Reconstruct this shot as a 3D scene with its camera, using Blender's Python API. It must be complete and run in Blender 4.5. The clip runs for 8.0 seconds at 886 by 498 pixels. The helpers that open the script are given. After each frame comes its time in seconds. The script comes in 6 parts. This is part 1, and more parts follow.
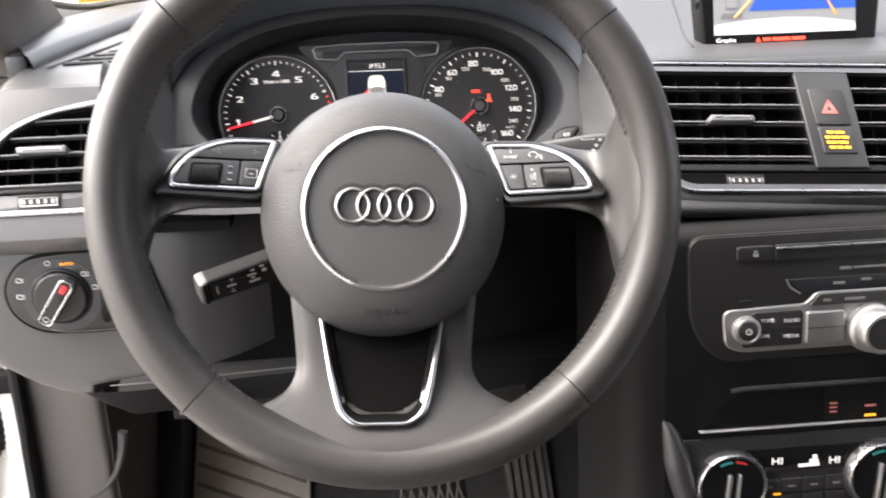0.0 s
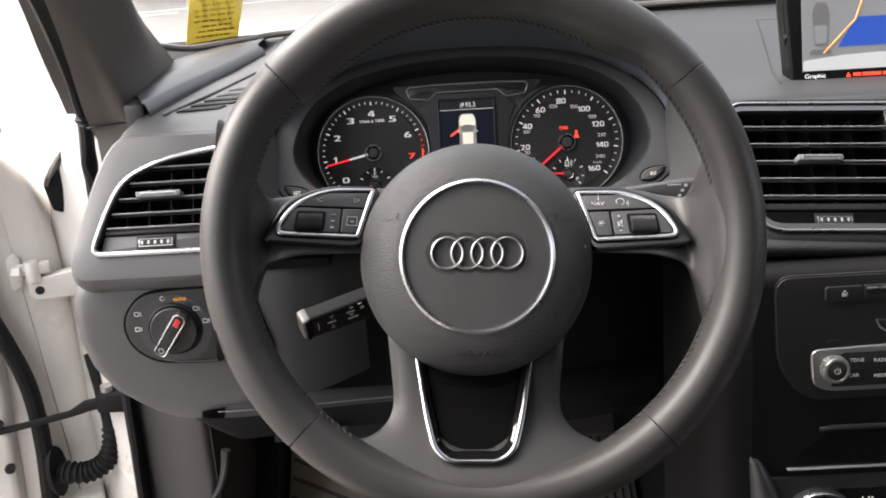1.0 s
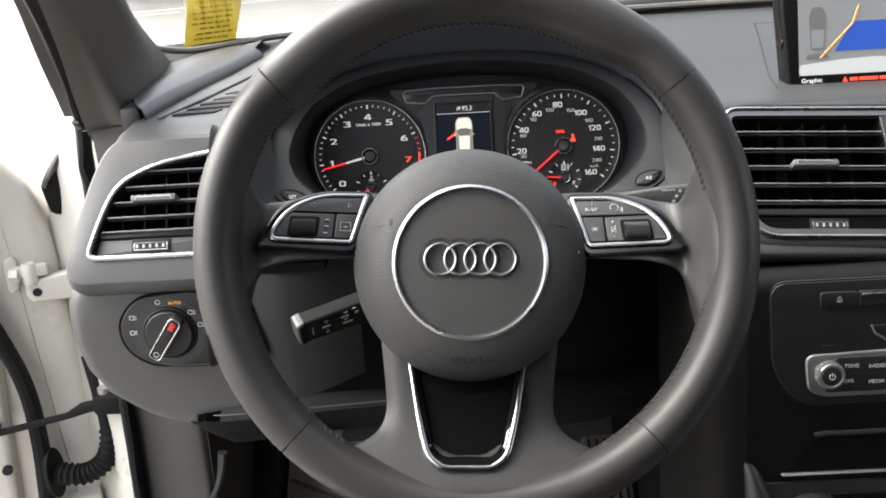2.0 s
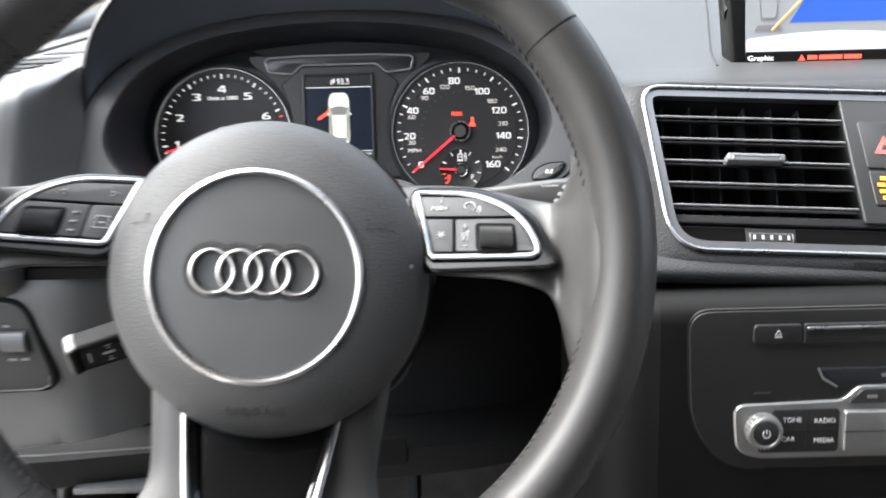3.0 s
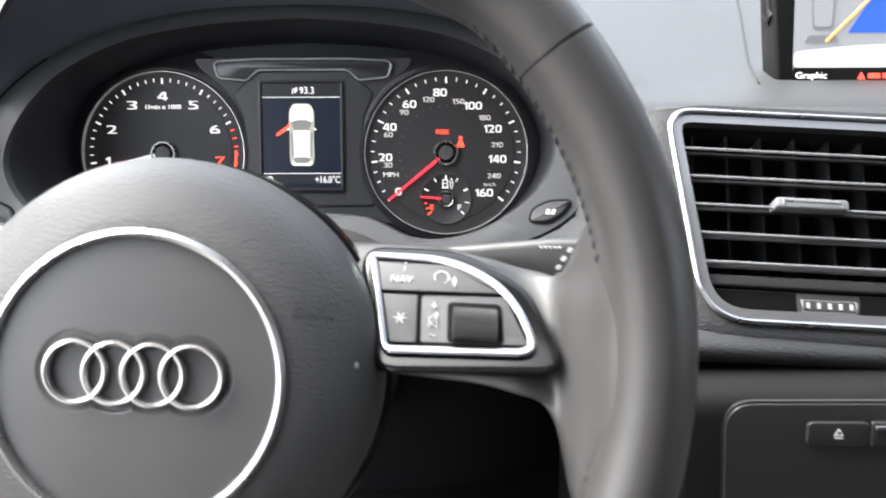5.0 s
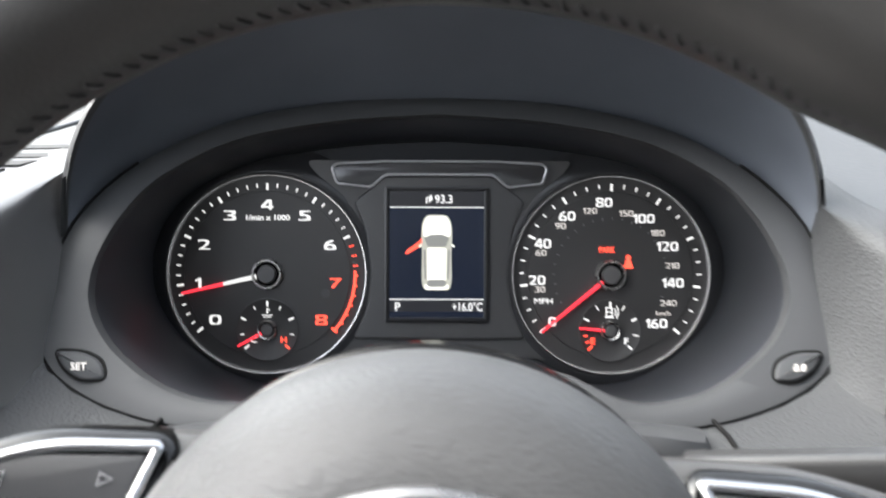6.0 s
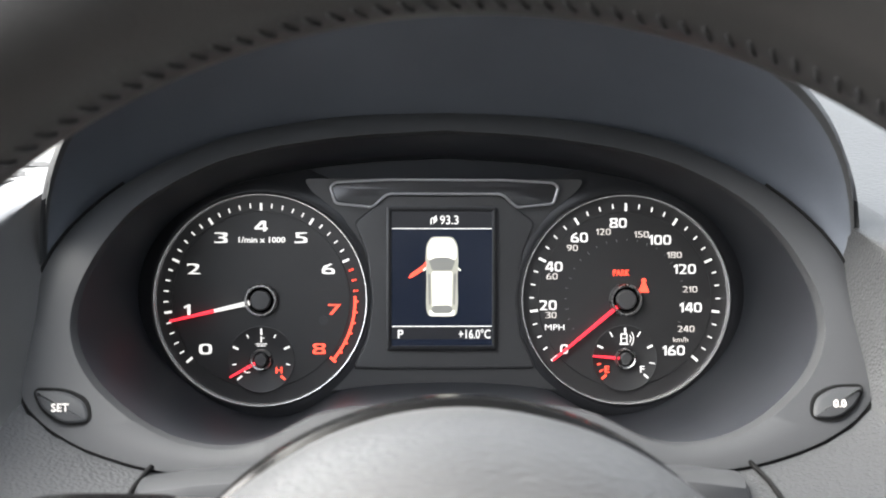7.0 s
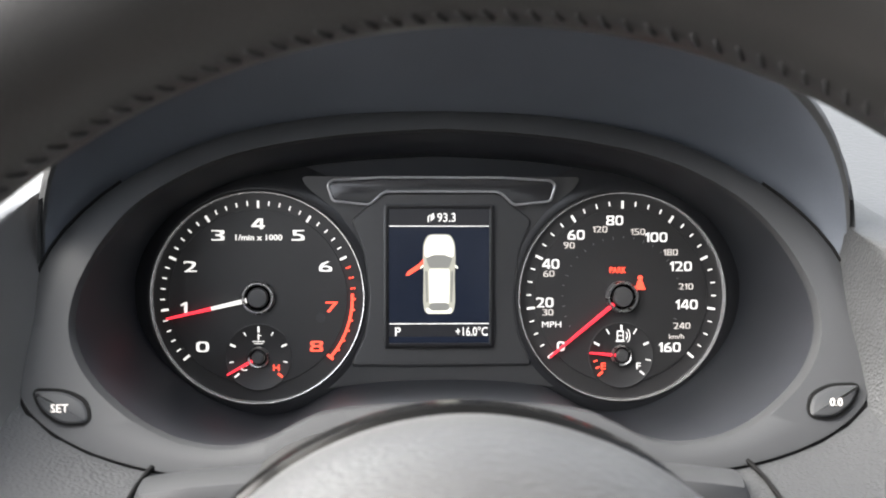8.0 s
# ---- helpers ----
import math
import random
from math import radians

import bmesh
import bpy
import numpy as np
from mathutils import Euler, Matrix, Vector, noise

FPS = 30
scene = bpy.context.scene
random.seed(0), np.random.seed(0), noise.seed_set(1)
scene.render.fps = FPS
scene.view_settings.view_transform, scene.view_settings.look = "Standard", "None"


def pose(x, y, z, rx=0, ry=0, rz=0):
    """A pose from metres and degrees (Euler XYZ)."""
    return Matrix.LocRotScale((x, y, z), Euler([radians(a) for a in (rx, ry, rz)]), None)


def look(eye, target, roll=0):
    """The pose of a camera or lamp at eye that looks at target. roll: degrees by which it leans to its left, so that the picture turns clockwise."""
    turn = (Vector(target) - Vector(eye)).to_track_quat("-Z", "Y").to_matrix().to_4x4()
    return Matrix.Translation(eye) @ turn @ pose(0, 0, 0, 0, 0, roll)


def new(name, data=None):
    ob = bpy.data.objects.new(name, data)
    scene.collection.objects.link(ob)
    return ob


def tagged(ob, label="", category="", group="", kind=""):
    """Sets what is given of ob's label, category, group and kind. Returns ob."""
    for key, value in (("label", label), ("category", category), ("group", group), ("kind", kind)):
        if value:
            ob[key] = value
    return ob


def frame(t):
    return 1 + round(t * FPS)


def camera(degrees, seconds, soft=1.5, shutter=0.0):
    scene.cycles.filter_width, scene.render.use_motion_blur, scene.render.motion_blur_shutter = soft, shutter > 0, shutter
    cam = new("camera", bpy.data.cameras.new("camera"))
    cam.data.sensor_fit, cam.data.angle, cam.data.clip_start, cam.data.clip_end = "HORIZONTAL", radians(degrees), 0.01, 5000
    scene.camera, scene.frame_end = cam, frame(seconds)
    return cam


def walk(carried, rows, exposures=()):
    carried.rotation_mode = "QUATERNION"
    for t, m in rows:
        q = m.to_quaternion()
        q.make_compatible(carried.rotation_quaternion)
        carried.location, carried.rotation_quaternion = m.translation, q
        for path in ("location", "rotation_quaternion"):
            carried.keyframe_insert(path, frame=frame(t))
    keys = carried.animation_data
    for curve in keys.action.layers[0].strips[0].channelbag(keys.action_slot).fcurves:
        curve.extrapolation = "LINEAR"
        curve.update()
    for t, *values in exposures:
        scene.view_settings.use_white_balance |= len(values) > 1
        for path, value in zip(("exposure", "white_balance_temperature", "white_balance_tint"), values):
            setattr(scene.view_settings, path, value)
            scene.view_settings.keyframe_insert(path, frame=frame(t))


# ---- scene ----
cam = camera(51.4, 8.0, 1.7, 0.5)
cam.data.dof.use_dof = True
cam.data.dof.focus_distance = 0.72
cam.data.dof.aperture_fstop = 28.0
PATH = [
    (0, (-0.0128, 0.0013, 1.2317), (0.1392, 1.8657, 0.5239), -1.65),
    (0.5, (-0.0127, -0.0105, 1.2492), (0.0173, 1.8657, 0.5570), -2.97),
    (1, (-0.0166, -0.0172, 1.2639), (-0.0477, 1.8620, 0.5800), -3.48),
    (1.2, (-0.0175, -0.0223, 1.2667), (-0.0576, 1.8582, 0.5870), -3.47),
    (2.3, (0.0003, -0.0051, 1.2674), (-0.0288, 1.8722, 0.5784), -3.29),
    (2.5, (0.0260, 0.0238, 1.2526), (0.0059, 1.9005, 0.5615), -3.10),
    (3, (0.0818, 0.1372, 1.2135), (0.0727, 2.0150, 0.5253), -1.52),
    (3.5, (0.1070, 0.2153, 1.1969), (0.0919, 2.0895, 0.4989), -0.81),
    (4, (0.1107, 0.2394, 1.1959), (0.0917, 2.1123, 0.4947), -0.50),
    (4.2, (0.1107, 0.2444, 1.1951), (0.0916, 2.1165, 0.4918), -0.40),
    (5.3, (0.0723, 0.2794, 1.2088), (0.0683, 2.1533, 0.5096), -0.02),
    (5.5, (0.0460, 0.3112, 1.2102), (0.0499, 2.1993, 0.5507), 0.27),
    (5.7, (0.0217, 0.3400, 1.2095), (0.0365, 2.2424, 0.5927), 0.45),
    (6, (-0.0017, 0.3750, 1.2041), (0.0171, 2.2947, 0.6432), 0.35),
    (6.5, (-0.0129, 0.4001, 1.2012), (0.0328, 2.3292, 0.6758), 0.41),
    (7, (-0.0160, 0.4049, 1.2035), (0.0528, 2.3286, 0.6605), 0.58),
    (7.5, (-0.0160, 0.4059, 1.2035), (0.0618, 2.3252, 0.6464), 0.67),
    (8, (-0.0200, 0.4057, 1.2075), (0.0718, 2.3222, 0.6430), 0.75),
]
walk(cam, [(t, look(eye, target, roll)) for t, eye, target, roll in PATH],
     [(0.0, 2.98, 6750, 14), (0.5, 2.52, 6750, 14), (1.0, 2.03, 6700, 14), (1.2, 1.98, 6650, 13), (2.3, 2.25, 6500, 8), (2.5, 2.38, 6300, 8), (3.0, 2.93, 6300, 9), (3.5, 3.15, 6200, 5), (4.2, 3.18, 6200, 6), (5.5, 2.92, 6400, 11),
      (6.0, 2.97, 6350, 9), (7.0, 3.07, 6450, 9), (8.0, 3.03, 6550, 10)])

# ---- light: overcast day ----
SUN_AZ, SUN_EL = 283.0, 48.0
world = bpy.data.worlds.new("sky")
scene.world = world
world.use_nodes = True
wn = world.node_tree.nodes
sky = wn.new("ShaderNodeTexSky")
sky.sky_type = "NISHITA"
sky.sun_disc = False
sky.sun_elevation = radians(SUN_EL)
sky.sun_rotation = radians(SUN_AZ)
sky.air_density, sky.dust_density, sky.ozone_density = 1.0, 6.0, 1.0
hsv = wn.new("ShaderNodeHueSaturation")
hsv.inputs["Saturation"].default_value = 0.35
world.node_tree.links.new(sky.outputs[0], hsv.inputs["Color"])
world.node_tree.links.new(hsv.outputs[0], wn["Background"].inputs["Color"])
wn["Background"].inputs["Strength"].default_value = 0.20
sun = new("sun", bpy.data.lights.new("sun", "SUN"))
sun.data.energy, sun.data.angle, sun.data.color = 1.25, radians(66), (1.0, 0.97, 0.93)
az, el = radians(SUN_AZ), radians(SUN_EL)
sun.matrix_world = look((0, 0, 0), (-math.sin(az) * math.cos(el), -math.cos(az) * math.cos(el), -math.sin(el)))


# ---- materials ----
def mat(name, base, rough=0.5, metal=0.0, vary=0.15, grain=0.0, size=0.002, spots=0.05, emit=None, power=1.0, coat=0.0, spec=0.5, cells=False, stretch=None):
    """A surface: base colour with blotches of size spots, relief of depth grain and size."""
    m = bpy.data.materials.new(name)
    m.use_nodes = True
    nt = m.node_tree
    b = nt.nodes["Principled BSDF"]
    b.inputs["Roughness"].default_value = rough
    b.inputs["Metallic"].default_value = metal
    b.inputs["Coat Weight"].default_value = coat
    b.inputs["Specular IOR Level"].default_value = spec
    co = nt.nodes.new("ShaderNodeTexCoord")
    if vary:
        n1 = nt.nodes.new("ShaderNodeTexNoise")
        n1.inputs["Scale"].default_value = 1 / spots
        n1.inputs["Detail"].default_value = 6
        n1.inputs["Roughness"].default_value = 0.6
        nt.links.new(co.outputs["Object"], n1.inputs["Vector"])
        r = nt.nodes.new("ShaderNodeMapRange")
        r.inputs["From Min"].default_value, r.inputs["From Max"].default_value = 0.3, 0.7
        r.inputs["To Min"].default_value, r.inputs["To Max"].default_value = 1 - vary, 1 + vary
        nt.links.new(n1.outputs["Fac"], r.inputs["Value"])
        mul = nt.nodes.new("ShaderNodeVectorMath")
        mul.operation = "SCALE"
        mul.inputs[0].default_value = base
        nt.links.new(r.outputs[0], mul.inputs["Scale"])
        nt.links.new(mul.outputs[0], b.inputs["Base Color"])
        r2 = nt.nodes.new("ShaderNodeMapRange")
        r2.inputs["From Min"].default_value, r2.inputs["From Max"].default_value = 0.3, 0.7
        r2.inputs["To Min"].default_value, r2.inputs["To Max"].default_value = max(rough - 0.3 * vary, 0.02), min(rough + 0.3 * vary, 1)
        nt.links.new(n1.outputs["Fac"], r2.inputs["Value"])
        nt.links.new(r2.outputs[0], b.inputs["Roughness"])
    else:
        b.inputs["Base Color"].default_value = (*base, 1)
    if grain:
        if cells:
            n2 = nt.nodes.new("ShaderNodeTexVoronoi")
            n2.inputs["Scale"].default_value = 1 / size
            out = n2.outputs["Distance"]
        else:
            n2 = nt.nodes.new("ShaderNodeTexNoise")
            n2.inputs["Scale"].default_value = 1 / size
            n2.inputs["Detail"].default_value = 3
            out = n2.outputs["Fac"]
        if stretch:
            mp_ = nt.nodes.new("ShaderNodeMapping")
            mp_.inputs["Scale"].default_value = stretch
            nt.links.new(co.outputs["Object"], mp_.inputs["Vector"])
            nt.links.new(mp_.outputs[0], n2.inputs["Vector"])
        else:
            nt.links.new(co.outputs["Object"], n2.inputs["Vector"])
        bp = nt.nodes.new("ShaderNodeBump")
        bp.inputs["Strength"].default_value = 1.0
        bp.inputs["Distance"].default_value = grain
        nt.links.new(out, bp.inputs["Height"])
        nt.links.new(bp.outputs[0], b.inputs["Normal"])
    if emit:
        b.inputs["Emission Color"].default_value = (*emit, 1)
        b.inputs["Emission Strength"].default_value = power * 0.4
    return m


LEATHER = mat("black_leather", (0.034, 0.033, 0.032), 0.40, vary=0.10, grain=0.00010, size=0.0011, spots=0.035, spec=0.36)
HUB = mat("airbag_grained_plastic", (0.060, 0.060, 0.060), 0.52, vary=0.08, grain=0.00042, size=0.0013, spots=0.04, spec=0.38, stretch=(0.45, 1.3, 1.0))
DISC = mat("airbag_smooth_plastic", (0.058, 0.058, 0.058), 0.42, vary=0.08, grain=0.00001, size=0.0006)
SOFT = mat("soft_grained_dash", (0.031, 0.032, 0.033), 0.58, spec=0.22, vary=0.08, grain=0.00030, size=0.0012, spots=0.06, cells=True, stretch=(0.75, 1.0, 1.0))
PLASTIC = mat("matt_black_plastic", (0.014, 0.014, 0.014), 0.5, vary=0.1, grain=0.00003, size=0.0008)
GREY = mat("dark_grey_plastic", (0.055, 0.056, 0.058), 0.42, vary=0.06, grain=0.00002, size=0.0006)
BEZELM = mat("bezel_plastic", (0.030, 0.031, 0.0325), 0.6, vary=0.06, spec=0.22, grain=0.00002, size=0.0006)
# darker copy of the matt black plastic, low-cabin shade put into its colour
CONSOLE = mat("console_plastic", (0.007, 0.007, 0.007), 0.65, vary=0.1, spec=0.12, grain=0.00003, size=0.0008)
BOWL = mat("black_bowl_plastic", (0.0205, 0.0220, 0.0255), 0.42, vary=0.04, spec=0.16)
KEYCAP = mat("switch_key_plastic", (0.020, 0.020, 0.021), 0.5, vary=0.08, grain=0.00002, size=0.0006, spots=0.01)
TRIMCHROME = mat("satin_trim", (0.36, 0.36, 0.365), 0.24, 1.0, vary=0.10, spots=0.012)
EMBLEM = mat("emblem_satin_chrome", (0.50, 0.495, 0.49), 0.30, 1.0, vary=0.08, spots=0.01)
SPOKEGLOSS = mat("spoke_gloss_black", (0.006, 0.006, 0.006), 0.16, vary=0.1, spec=0.22)
GLOSS = mat("gloss_black", (0.006, 0.006, 0.006), 0.06, vary=0.1, coat=0.5)
STRIP = mat("vent_strip_gloss", (0.004, 0.004, 0.004), 0.12, spec=0.2, vary=0.05)
DARK = mat("dark_recess", (0.014, 0.0145, 0.0155), 0.75, vary=0.1, spec=0.25)
CHROME = mat("satin_chrome", (0.50, 0.50, 0.505), 0.28, 1.0, vary=0.08, spots=0.02)
ALU = mat("silver_paint", (0.40, 0.40, 0.395), 0.36, 0.85, vary=0.06, spots=0.02)
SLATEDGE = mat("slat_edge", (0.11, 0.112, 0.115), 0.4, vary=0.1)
SATIN = mat("satin_strip", (0.42, 0.42, 0.43), 0.4, 0.4, vary=0.0)
SOFTTOP = mat("dash_top", (0.030, 0.031, 0.032), 0.50, vary=0.06, spec=0.25, grain=0.00016, size=0.0017, spots=0.08, cells=True, stretch=(0.6, 1.0, 1.0))
VENTLIP = mat("vent_frame_satin", (0.20, 0.20, 0.205), 0.36, 0.85, vary=0.08)
FRAMELIP = mat("vent_frame_lip", (0.03, 0.031, 0.033), 0.25, vary=0.08)
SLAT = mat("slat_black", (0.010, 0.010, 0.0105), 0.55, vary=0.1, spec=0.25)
FACE = mat("dial_face", (0.033, 0.032, 0.0318), 0.5, vary=0.08, grain=0.00001, size=0.0004)
PANEL = mat("cluster_panel", (0.044, 0.044, 0.045), 0.45, vary=0.08, grain=0.00002, size=0.0005)
THREAD = mat("grey_thread", (0.035, 0.035, 0.036), 0.7, spec=0.3, vary=0.25, spots=0.004)
SEAMDARK = mat("dark_gap", (0.004, 0.004, 0.004), 0.8, vary=0.0, spec=0.1)
GROOVE = mat("groove", (0.008, 0.008, 0.008), 0.8, vary=0.0)
PRINT = mat("white_print", (0.6, 0.6, 0.6), 0.6, vary=0.0)
DIM = mat("grey_print", (0.16, 0.16, 0.16), 0.6, vary=0.0)
LIT = mat("lit_white", (0.55, 0.55, 0.55), 0.5, vary=0.0, emit=(1, 0.97, 0.92), power=0.3)
LITDIM = mat("lit_grey", (0.4, 0.38, 0.36), 0.5, vary=0.0, emit=(1, 0.92, 0.84), power=0.22)
RED = mat("lit_red", (0.6, 0.02, 0.01), 0.5, vary=0.0, emit=(1, 0.09, 0.05), power=0.75)
AMBER = mat("lit_amber", (0.6, 0.3, 0.02), 0.5, vary=0.0, emit=(1, 0.35, 0.02), power=0.5)
SCREEN = mat("display_navy", (0.006, 0.008, 0.014), 0.25, vary=0.0, emit=(0.2, 0.3, 0.6), power=0.012)
CARWHITE = mat("display_cream", (0.6, 0.6, 0.5), 0.5, vary=0.0, emit=(1, 0.97, 0.82), power=0.42)
CARGREY = mat("display_grey", (0.16, 0.16, 0.15), 0.5, vary=0.0, emit=(0.6, 0.6, 0.55), power=0.10)
PAINT = mat("white_car_paint", (0.66, 0.635, 0.585), 0.28, vary=0.04, coat=0.6, spots=0.2)
RUBBER = mat("black_rubber", (0.007, 0.007, 0.007), 0.65, vary=0.15, spec=0.18, grain=0.00005, size=0.001)
TRIMGREY = mat("pillar_trim", (0.088, 0.081, 0.076), 0.62, vary=0.06, grain=0.00008, size=0.0012)
CARPET = mat("carpet", (0.05, 0.046, 0.043), 0.95, vary=0.25, grain=0.0015, size=0.0018, spots=0.03)
MAT = mat("floor_mat_beige", (0.55, 0.49, 0.42), 0.75, vary=0.12, grain=0.0003, size=0.001)
STEEL = mat("brushed_pedal", (0.35, 0.34, 0.33), 0.4, 0.6, vary=0.1)
CONCRETE = mat("concrete_ground", (0.16, 0.152, 0.142), 0.9, vary=0.14, grain=0.004, size=0.02, spots=0.6)
LINE = mat("line_paint", (0.5, 0.49, 0.46), 0.8, vary=0.12, spots=0.1)
BRICK = mat("red_brick", (0.11, 0.039, 0.029), 0.9, vary=0.2, grain=0.003, size=0.03, spots=0.3)
NOTE = mat("yellow_note", (0.60, 0.53, 0.19), 0.7, vary=0.06, spots=0.02)
ntree = NOTE.node_tree
trans, mixn = ntree.nodes.new("ShaderNodeBsdfTranslucent"), ntree.nodes.new("ShaderNodeMixShader")
trans.inputs["Color"].default_value = (0.58, 0.51, 0.18, 1)
mixn.inputs[0].default_value = 0.45
ntree.links.new(ntree.nodes["Principled BSDF"].outputs[0], mixn.inputs[1])
ntree.links.new(trans.outputs[0], mixn.inputs[2])
ntree.links.new(mixn.outputs[0], ntree.nodes["Material Output"].inputs["Surface"])
LEDGEM = mat("ledge_plastic", (0.03, 0.03, 0.031), 0.4, vary=0.06, grain=0.00002, size=0.0008)
INK = mat("ink", (0.30, 0.22, 0.04), 0.8, vary=0.0)
LINER = mat("headliner", (0.3, 0.29, 0.28), 0.95, vary=0.05)
ACCENT_RED = mat("red_accent", (0.55, 0.03, 0.03), 0.5, vary=0.0)
PINK = mat("pale_red_print", (0.30, 0.10, 0.09), 0.5, vary=0.0, emit=(1, 0.35, 0.3), power=0.05)
BLUE = mat("screen_blue", (0.01, 0.03, 0.12), 0.3, vary=0.0, emit=(0.05, 0.16, 0.85), power=0.3)
SCRGREY = mat("screen_grey", (0.1, 0.1, 0.1), 0.3, vary=0.0, emit=(0.5, 0.53, 0.56), power=0.22)
SCRWHITE = mat("screen_white", (0.2, 0.2, 0.2), 0.3, vary=0.0, emit=(0.95, 1, 1), power=0.3)
SCRDARK = mat("screen_dark", (0.1, 0.1, 0.1), 0.3, vary=0.0, emit=(0.2, 0.2, 0.22), power=0.18)
ORANGE = mat("screen_orange", (0.5, 0.2, 0.02), 0.3, vary=0.0, emit=(1, 0.4, 0.06), power=0.3)
STALKTIP = mat("stalk_tip_grey", (0.02, 0.02, 0.02), 0.45, vary=0.08)
STALKPRINT = mat("worn_white_print", (0.34, 0.34, 0.34), 0.6, vary=0.0)
TEAL = mat("teal_print", (0.02, 0.2, 0.2), 0.5, vary=0.0)
GLASS = bpy.data.materials.new("window_glass")
GLASS.use_nodes = True
gn = GLASS.node_tree
clear, gloss_, mixg, fres = gn.nodes.new("ShaderNodeBsdfTransparent"), gn.nodes.new("ShaderNodeBsdfGlossy"), gn.nodes.new("ShaderNodeMixShader"), gn.nodes.new("ShaderNodeFresnel")
clear.inputs["Color"].default_value = (0.955, 0.965, 0.96, 1)
gloss_.inputs["Roughness"].default_value = 0.0
fres.inputs["IOR"].default_value = 1.2
gn.links.new(fres.outputs[0], mixg.inputs[0])
gn.links.new(clear.outputs[0], mixg.inputs[1])
gn.links.new(gloss_.outputs[0], mixg.inputs[2])
gn.links.new(mixg.outputs[0], gn.nodes["Material Output"].inputs["Surface"])


# ---- shapes ----
def part(name, bm, material, parent, label="", angle=38):
    me = bpy.data.meshes.new(name)
    bmesh.ops.recalc_face_normals(bm, faces=bm.faces)
    bm.to_mesh(me)
    bm.free()
    me.shade_smooth()
    me.set_sharp_from_angle(angle=radians(angle))
    me.materials.append(material)
    ob = new(name, me)
    ob.parent = parent
    if label:
        tagged(ob, label)
    return ob


def again(ob, m=None):
    """A second object on the same mesh under the same parent."""
    o = new(ob.name.split(".")[0], ob.data)
    o.parent = ob.parent
    if m is not None:
        o.matrix_basis = m
    return o


def thing(name, m, label, category, group="", kind=""):
    ob = new(name)
    ob.empty_display_size = 0.02
    ob.matrix_basis = m
    return tagged(ob, label, category, group, kind)


def tilted(x, y, z, tilt, roll=0.0):
    """A frame whose x runs to the car's right, y up its face and z to the driver; the face leans back by tilt degrees."""
    return Matrix.Translation((x, y, z)) @ Matrix.Rotation(radians(90 - tilt), 4, "X") @ Matrix.Rotation(radians(roll), 4, "Z")


def mm(pts):
    return [tuple(0.001 * v for v in p) for p in pts]


def rounded(pts, r, n=5):
    """A closed outline with its corners rounded by r (or by one radius each)."""
    out = []
    k = len(pts)
    for i, p in enumerate(pts):
        rr = r[i] if isinstance(r, (list, tuple)) else r
        a, b, c = Vector(pts[i - 1][:2]), Vector(p[:2]), Vector(pts[(i + 1) % k][:2])
        d = min(rr, 0.48 * (a - b).length, 0.48 * (c - b).length)
        if d < 1e-6:
            out.append((b.x, b.y))
            continue
        s, e = b + (a - b).normalized() * d, b + (c - b).normalized() * d
        for j in range(n + 1):
            t = j / n
            q = s * (1 - t) ** 2 + b * (2 * t * (1 - t)) + e * t * t
            out.append((q.x, q.y))
    return out


def rect(x0, y0, x1, y1, r=0.0, n=4):
    return rounded([(x0, y0), (x1, y0), (x1, y1), (x0, y1)], r, n)


def circle(cx, cy, r, n=48):
    return [(cx + r * math.cos(2 * math.pi * i / n), cy + r * math.sin(2 * math.pi * i / n)) for i in range(n)]


def squircle(cy, a, top, bottom, e_top, e_bottom, n=96):
    """Closed curve of half-width a about (0, cy), with its own height and roundness above and below."""
    out = []
    for i in range(n):
        t = 2 * math.pi * i / n
        c, s = math.cos(t), math.sin(t)
        e, b = (e_top, top) if s >= 0 else (e_bottom, bottom)
        out.append((a * math.copysign(abs(c) ** (2 / e), c), cy + b * math.copysign(abs(s) ** (2 / e), s)))
    return out


def inset(pts, d):
    """The closed outline moved inwards by d (outline counter-clockwise)."""
    n = len(pts)
    area = sum(pts[i][0] * pts[(i + 1) % n][1] - pts[(i + 1) % n][0] * pts[i][1] for i in range(n))
    sgn = 1 if area > 0 else -1
    out = []
    for i in range(n):
        a, b = Vector(pts[i - 1][:2]), Vector(pts[(i + 1) % n][:2])
        t = (b - a).normalized()
        out.append((pts[i][0] - sgn * t.y * d, pts[i][1] + sgn * t.x * d))
    return out


def by_angle(pts, cen=None, n=120):
    """The closed outline taken at even angles round a middle."""
    cx, cy = cen or (sum(p[0] for p in pts) / len(pts), sum(p[1] for p in pts) / len(pts))
    if cen is None:
        cx, cy = 0.0, -0.052
    out = []
    k = len(pts)
    for i in range(n):
        a = 2 * math.pi * i / n
        dx, dy = math.cos(a), math.sin(a)
        best = None
        for j in range(k):
            x0, y0 = pts[j][0] - cx, pts[j][1] - cy
            x1, y1 = pts[(j + 1) % k][0] - cx, pts[(j + 1) % k][1] - cy
            den = dx * (y1 - y0) - dy * (x1 - x0)
            if abs(den) < 1e-12:
                continue
            s = (x0 * (y1 - y0) - y0 * (x1 - x0)) / den
            u = (x0 * dy - y0 * dx) / den
            if s > 0 and -1e-6 <= u <= 1 + 1e-6 and (best is None or s > best):
                best = s
        s = best or 0.0
        out.append((cx + dx * s, cy + dy * s))
    return out


def lift(pts, z):
    return [(p[0], p[1], z) for p in pts]


